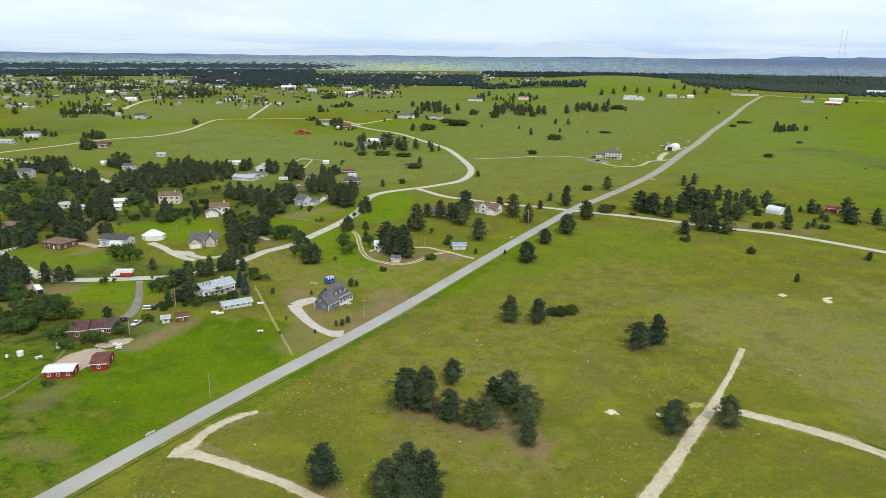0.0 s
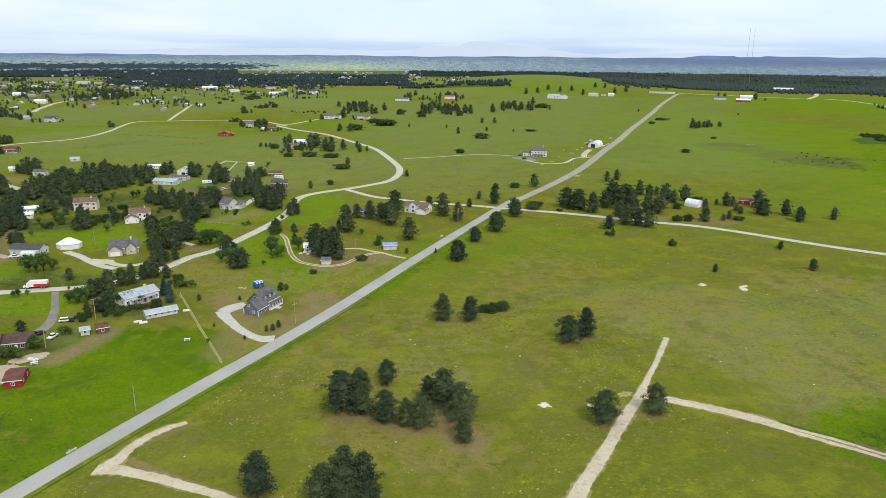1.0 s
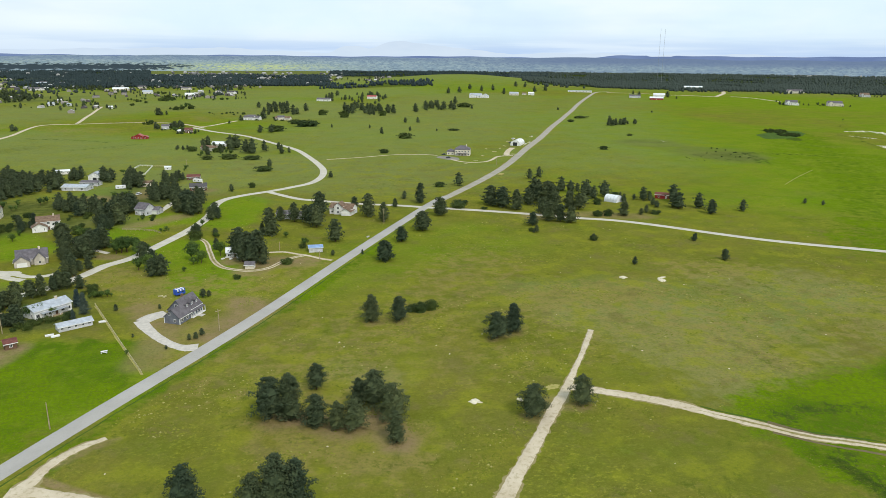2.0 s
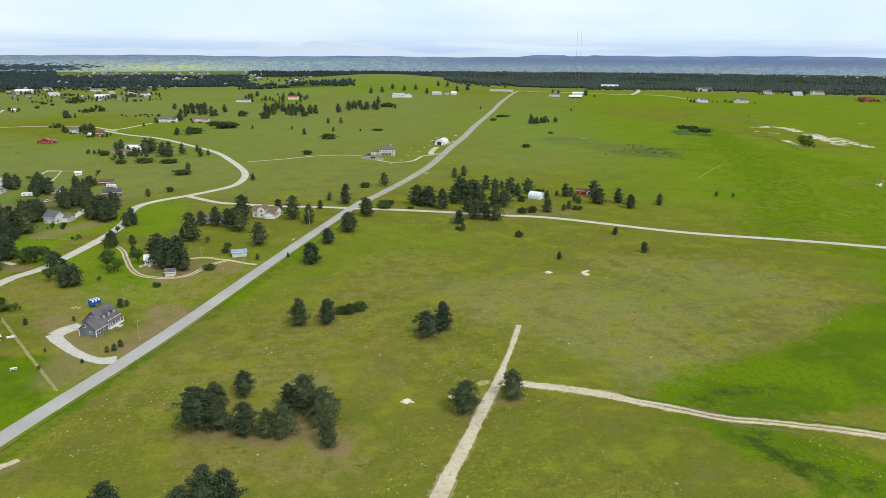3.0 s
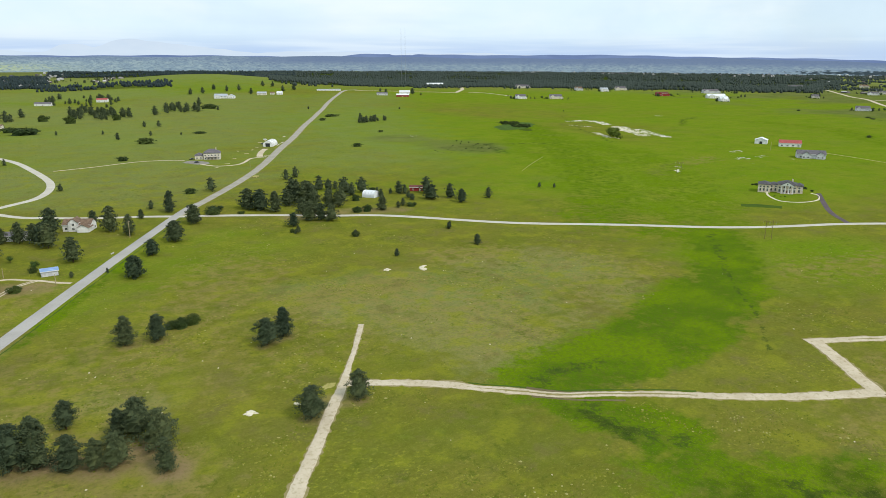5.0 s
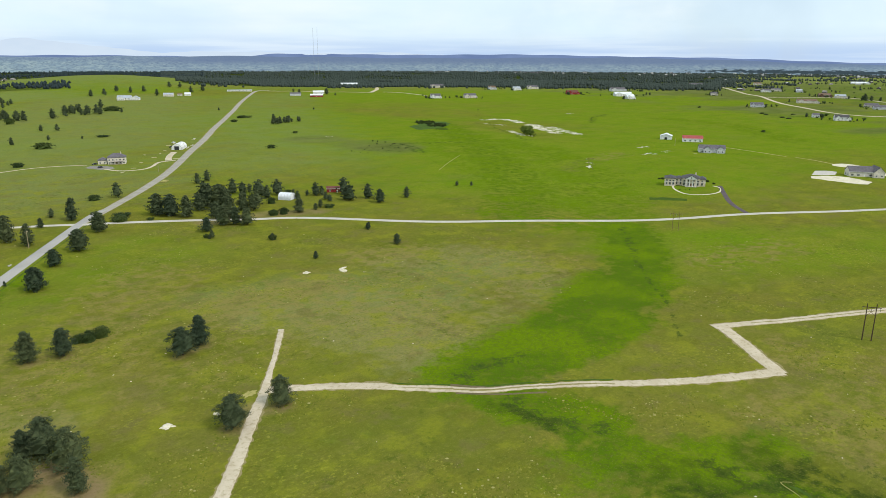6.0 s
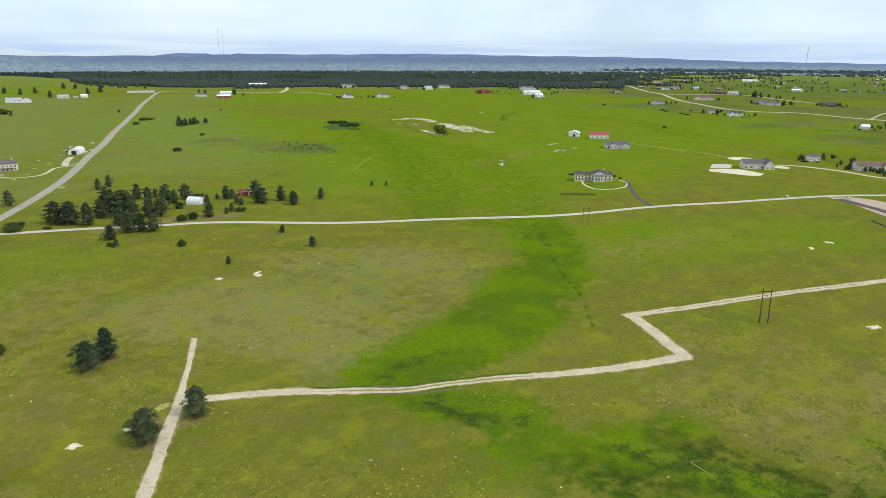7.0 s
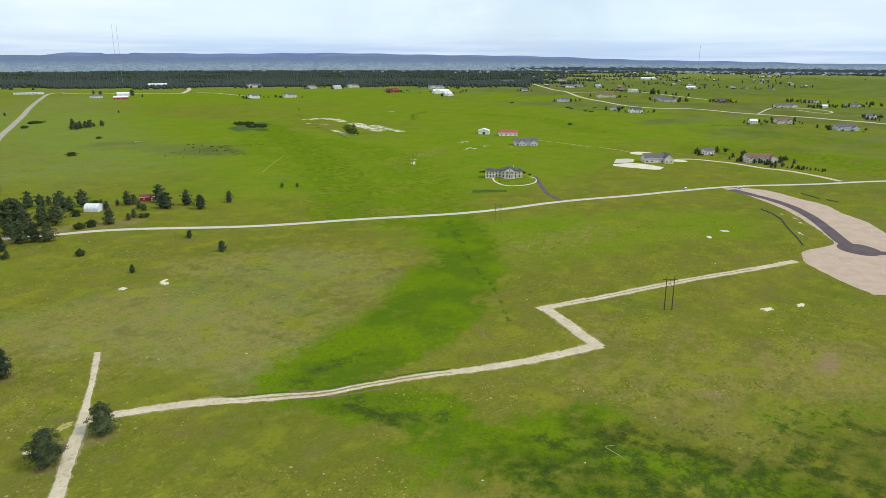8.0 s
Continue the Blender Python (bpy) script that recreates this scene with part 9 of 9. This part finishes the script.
def holdings(seed, sectors):
    """Far holdings too small to tell apart: cottages and barns with trees round them."""
    rng = np.random.default_rng(seed)
    bm = bmesh.new()
    trees, shrubs = [], []
    for a0, a1, r0, r1, n in sectors:
        for _ in range(n):
            a, r = radians(rng.uniform(a0, a1)), rng.uniform(r0, r1)
            cx, cy = -math.sin(a) * r, math.cos(a) * r
            for k in range(rng.integers(1, 4)):
                x, y = cx + rng.normal(0, 22), cy + rng.normal(0, 30)
                w, d, h, t = rng.uniform(3.5, 9), rng.uniform(3, 6), rng.uniform(2.4, 4.6), rng.uniform(0, 3.1)
                m = Matrix.Translation((x, y, relief(x, y))) @ Matrix.Rotation(t, 4, "Z")
                p = [bm.verts.new(m @ Vector(q)) for q in ((-w, -d, -0.3), (w, -d, -0.3), (w, d, -0.3), (-w, d, -0.3), (-w, -d, h), (w, -d, h), (w, d, h), (-w, d, h), (-w, 0, h + d * 0.55), (w, 0, h + d * 0.55))]
                for f in ((0, 1, 5, 4), (2, 3, 7, 6), (1, 2, 6, 9, 5), (3, 0, 4, 8, 7)):
                    bm.faces.new([p[i] for i in f])
                o = [bm.verts.new(v.co + Vector((0, 0, 0.15))) for v in (p[4], p[5], p[6], p[7], p[8], p[9])]
                bm.faces.new((o[0], o[1], o[5], o[4]))
                bm.faces.new((o[2], o[3], o[4], o[5]))
            for k in range(rng.integers(4, 12)):
                h = rng.uniform(5, 11)
                (trees if rng.uniform() < 0.6 else shrubs).append((cx + rng.normal(0, 34), cy + rng.normal(0, 40), h, h, h))
    me = bpy.data.meshes.new("far_holdings")
    bm.to_mesh(me)
    bm.free()
    m = Mat("far_cladding_and_roofs", 0.9)
    c = m.mix(m.ramp(m.island(), 0.30, 0.45), (0.10, 0.085, 0.085), (0.30, 0.27, 0.25))
    m.colour(m.mix(m.ramp(m.island(), 0.70, 0.85), c, (0.50, 0.49, 0.48)))
    me.materials.append(m.m)
    tagged(new("far_holdings", me), "scattered far cottages and barns with grey roofs", "houses", kind="stuff")
    joined("holding_pines", trees, [c for t, c in FAR_PINES], "pine", "dark pines round the far holdings", "trees")
    joined("holding_trees", [(x, y, w * 0.8, d * 0.8, h * 0.6) for x, y, w, d, h in shrubs], [c for t, c in FAR_BROADS], "leaf", "round green trees about the far holdings", "trees")


holdings(6, ((14, 33, 1500, 2900, 62), (3, 14, 1750, 2500, 16), (-7, 3, 2500, 3300, 24), (-64, -58, 2300, 3900, 10), (-80, -64, 2400, 4300, 26)))


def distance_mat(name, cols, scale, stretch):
    """Plains and ranges beyond the reach of the sheet: a glowing backdrop with haze and sun patches put into its broad
    colours.
    """
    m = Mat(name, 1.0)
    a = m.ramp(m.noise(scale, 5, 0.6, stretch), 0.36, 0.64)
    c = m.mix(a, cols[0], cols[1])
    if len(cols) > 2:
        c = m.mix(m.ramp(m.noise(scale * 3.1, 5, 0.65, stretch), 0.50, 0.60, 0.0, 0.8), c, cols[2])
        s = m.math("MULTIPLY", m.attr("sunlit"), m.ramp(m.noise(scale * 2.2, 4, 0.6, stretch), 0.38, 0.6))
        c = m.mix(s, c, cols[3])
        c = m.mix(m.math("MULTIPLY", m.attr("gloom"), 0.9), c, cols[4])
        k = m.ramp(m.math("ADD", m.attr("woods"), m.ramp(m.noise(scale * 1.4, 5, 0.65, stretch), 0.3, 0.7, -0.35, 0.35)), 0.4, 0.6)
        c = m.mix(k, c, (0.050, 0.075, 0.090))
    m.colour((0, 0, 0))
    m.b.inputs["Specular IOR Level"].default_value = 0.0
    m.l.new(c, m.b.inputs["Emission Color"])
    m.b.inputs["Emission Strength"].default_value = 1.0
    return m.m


def smoothstep(a, b, x):
    t = min(1.0, max(0.0, (x - a) / (b - a)))
    return t * t * (3 - 2 * t)


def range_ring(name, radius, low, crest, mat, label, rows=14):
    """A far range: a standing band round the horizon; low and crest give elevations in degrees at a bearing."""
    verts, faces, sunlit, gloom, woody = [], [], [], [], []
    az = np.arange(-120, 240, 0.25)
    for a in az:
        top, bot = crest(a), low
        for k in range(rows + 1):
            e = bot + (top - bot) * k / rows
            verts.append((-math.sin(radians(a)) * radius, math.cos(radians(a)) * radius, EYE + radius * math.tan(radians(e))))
            # masks for painted sun patches, woods and blue gloom
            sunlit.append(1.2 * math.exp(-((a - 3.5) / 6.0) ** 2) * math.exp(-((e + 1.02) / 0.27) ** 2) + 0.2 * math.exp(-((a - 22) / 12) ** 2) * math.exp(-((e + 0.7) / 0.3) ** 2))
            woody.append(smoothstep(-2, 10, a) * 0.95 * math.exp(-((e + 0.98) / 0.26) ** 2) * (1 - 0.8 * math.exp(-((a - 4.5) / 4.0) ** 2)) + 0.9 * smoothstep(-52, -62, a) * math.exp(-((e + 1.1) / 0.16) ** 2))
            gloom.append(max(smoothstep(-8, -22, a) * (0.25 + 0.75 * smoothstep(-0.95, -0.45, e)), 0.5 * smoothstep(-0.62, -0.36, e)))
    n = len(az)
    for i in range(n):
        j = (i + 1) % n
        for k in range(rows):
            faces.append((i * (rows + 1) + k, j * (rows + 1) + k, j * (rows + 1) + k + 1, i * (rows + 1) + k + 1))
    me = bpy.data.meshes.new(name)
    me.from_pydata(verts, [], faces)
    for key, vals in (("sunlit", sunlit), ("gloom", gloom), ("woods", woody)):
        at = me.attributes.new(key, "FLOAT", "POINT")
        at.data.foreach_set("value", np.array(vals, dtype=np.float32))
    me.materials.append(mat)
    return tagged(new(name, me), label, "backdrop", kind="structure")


def plain_crest(a):
    return -0.22 + 0.05 * math.sin(a * 0.21) + 0.03 * math.sin(a * 0.83 + 1) - 0.45 * smoothstep(-50, -80, a)


def mesa_crest(a):
    e = -0.16 + 0.03 * math.sin(a * 0.4) + 0.02 * math.sin(a * 1.7)
    e += 0.16 * smoothstep(-23.0, -25.6, a) * (1 - 0.6 * smoothstep(-27.2, -27.6, a) * smoothstep(-29.4, -29.0, a))
    e += 0.08 * smoothstep(18, 30, a)
    return e - 0.62 * smoothstep(-44, -84, a)


def peak_crest(a):
    e = 0.10 + 0.06 * math.sin(a * 0.5) + 0.04 * math.sin(a * 1.3 + 2) + 0.02 * math.sin(a * 4.1)
    e += 0.55 * math.exp(-((a + 7.9) / 1.6) ** 2) + 0.55 * math.exp(-((a + 11.0) / 4.0) ** 2) + 0.45 * math.exp(-((a + 4.5) / 1.2) ** 4) + 0.3 * math.exp(-((a - 8) / 6) ** 2)
    return e - 0.7 * smoothstep(-30, -60, a)


# blue and pale tones carry the distance haze in the glow colour
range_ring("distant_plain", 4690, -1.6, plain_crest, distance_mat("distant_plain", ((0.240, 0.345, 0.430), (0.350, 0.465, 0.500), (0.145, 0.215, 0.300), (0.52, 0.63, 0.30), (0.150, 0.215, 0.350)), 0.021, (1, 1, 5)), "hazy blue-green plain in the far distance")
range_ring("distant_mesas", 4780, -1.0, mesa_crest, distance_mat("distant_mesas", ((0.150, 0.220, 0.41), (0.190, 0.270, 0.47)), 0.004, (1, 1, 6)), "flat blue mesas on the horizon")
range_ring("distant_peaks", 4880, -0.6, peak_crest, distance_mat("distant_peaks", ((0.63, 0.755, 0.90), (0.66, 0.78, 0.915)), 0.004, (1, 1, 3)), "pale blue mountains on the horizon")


# ---------------------------------------------------------------- grass tufts and stones
def on_road(x, y):
    """True on paving, tracks and bare earth."""
    ix, iy = int(x // 4), int(y // 4)
    return (ix, iy) in PAVED


def tufts(n, seed):
    """Tussocks and forbs standing out of the near meadow."""
    rng = np.random.default_rng(seed)
    m = Mat("grass_tussocks", 0.9)
    c = m.mix(m.ramp(m.island(), 0.0, 0.55), (0.105, 0.125, 0.016), (0.145, 0.160, 0.020))
    c = m.mix(m.ramp(m.island(), 0.50, 0.8), c, (0.20, 0.20, 0.035))
    c = m.mix(m.ramp(m.island(), 0.90, 0.95), c, (0.30, 0.28, 0.10))
    m.b.inputs["Specular IOR Level"].default_value = 0.0
    m.colour(c)
    verts, faces = [], []
    bear, dist = np.radians(rng.uniform(-90, 40, n * 9)), 125 * np.exp(rng.uniform(0, 1.35, n * 9))
    xs, ys = -np.sin(bear) * dist, np.cos(bear) * dist
    wet = np.maximum(stroke_field(xs, ys, LUSH[:5]), 2 * stroke_field(xs, ys, SEDGE))
    got = 0
    for x, y, moist in zip(xs, ys, wet):
        if got == n:
            break
        if moist > 0.25 or on_road(x, y) or (x < 0.55 * y - 180 and y < 300):
            continue
        if noise.noise((x * 0.03, y * 0.03, 2.0)) + 0.6 * noise.noise((x * 0.1, y * 0.1, 7.0)) < rng.uniform(0.05, 0.5):
            continue
        got += 1
        z, h, w, t, k = relief(x, y) - 0.05, rng.uniform(0.12, 0.4), 0.12 + 0.5 * rng.uniform(0, 1) ** 2, rng.uniform(0, 6.3), len(verts)
        for i in range(5):
            q = t + i * 1.2566
            f = w * rng.uniform(0.7, 1.3)
            verts.append((x + f * math.cos(q), y + f * math.sin(q), z))
        verts.append((x + rng.uniform(-0.1, 0.1), y + rng.uniform(-0.1, 0.1), z + h))
        faces += [(k + i, k + (i + 1) % 5, k + 5) for i in range(5)]
    me = bpy.data.meshes.new("grass_tussocks")
    me.from_pydata(verts, [], faces)
    me.materials.append(m.m)
    tagged(new("grass_tussocks", me), "scattered tussocks of grass in the meadow", "grass", kind="stuff")


tufts(22000, 3)


def stones(n, seed):
    rng = np.random.default_rng(seed)
    verts, faces = [], []
    for _ in range(n):
        a, r = radians(rng.uniform(-88, 32)), 130 * math.exp(rng.uniform(0, 1.2))
        x, y = -math.sin(a) * r, math.cos(a) * r
        if on_road(x, y):
            continue
        z, s, k = relief(x, y), rng.uniform(0.15, 0.5), len(verts)
        for i in range(5):
            q = i * 1.2566 + rng.uniform(0, 0.8)
            verts.append((x + s * math.cos(q), y + s * math.sin(q), z - 0.05))
        verts.append((x, y, z + s * 0.6))
        faces += [(k + i, k + (i + 1) % 5, k + 5) for i in range(5)]
    tagged(new("field_stones", mesh_of("field_stones", verts, faces, "chalk")), "small pale stones scattered in the grass", "stones", kind="stuff")


stones(80, 9)
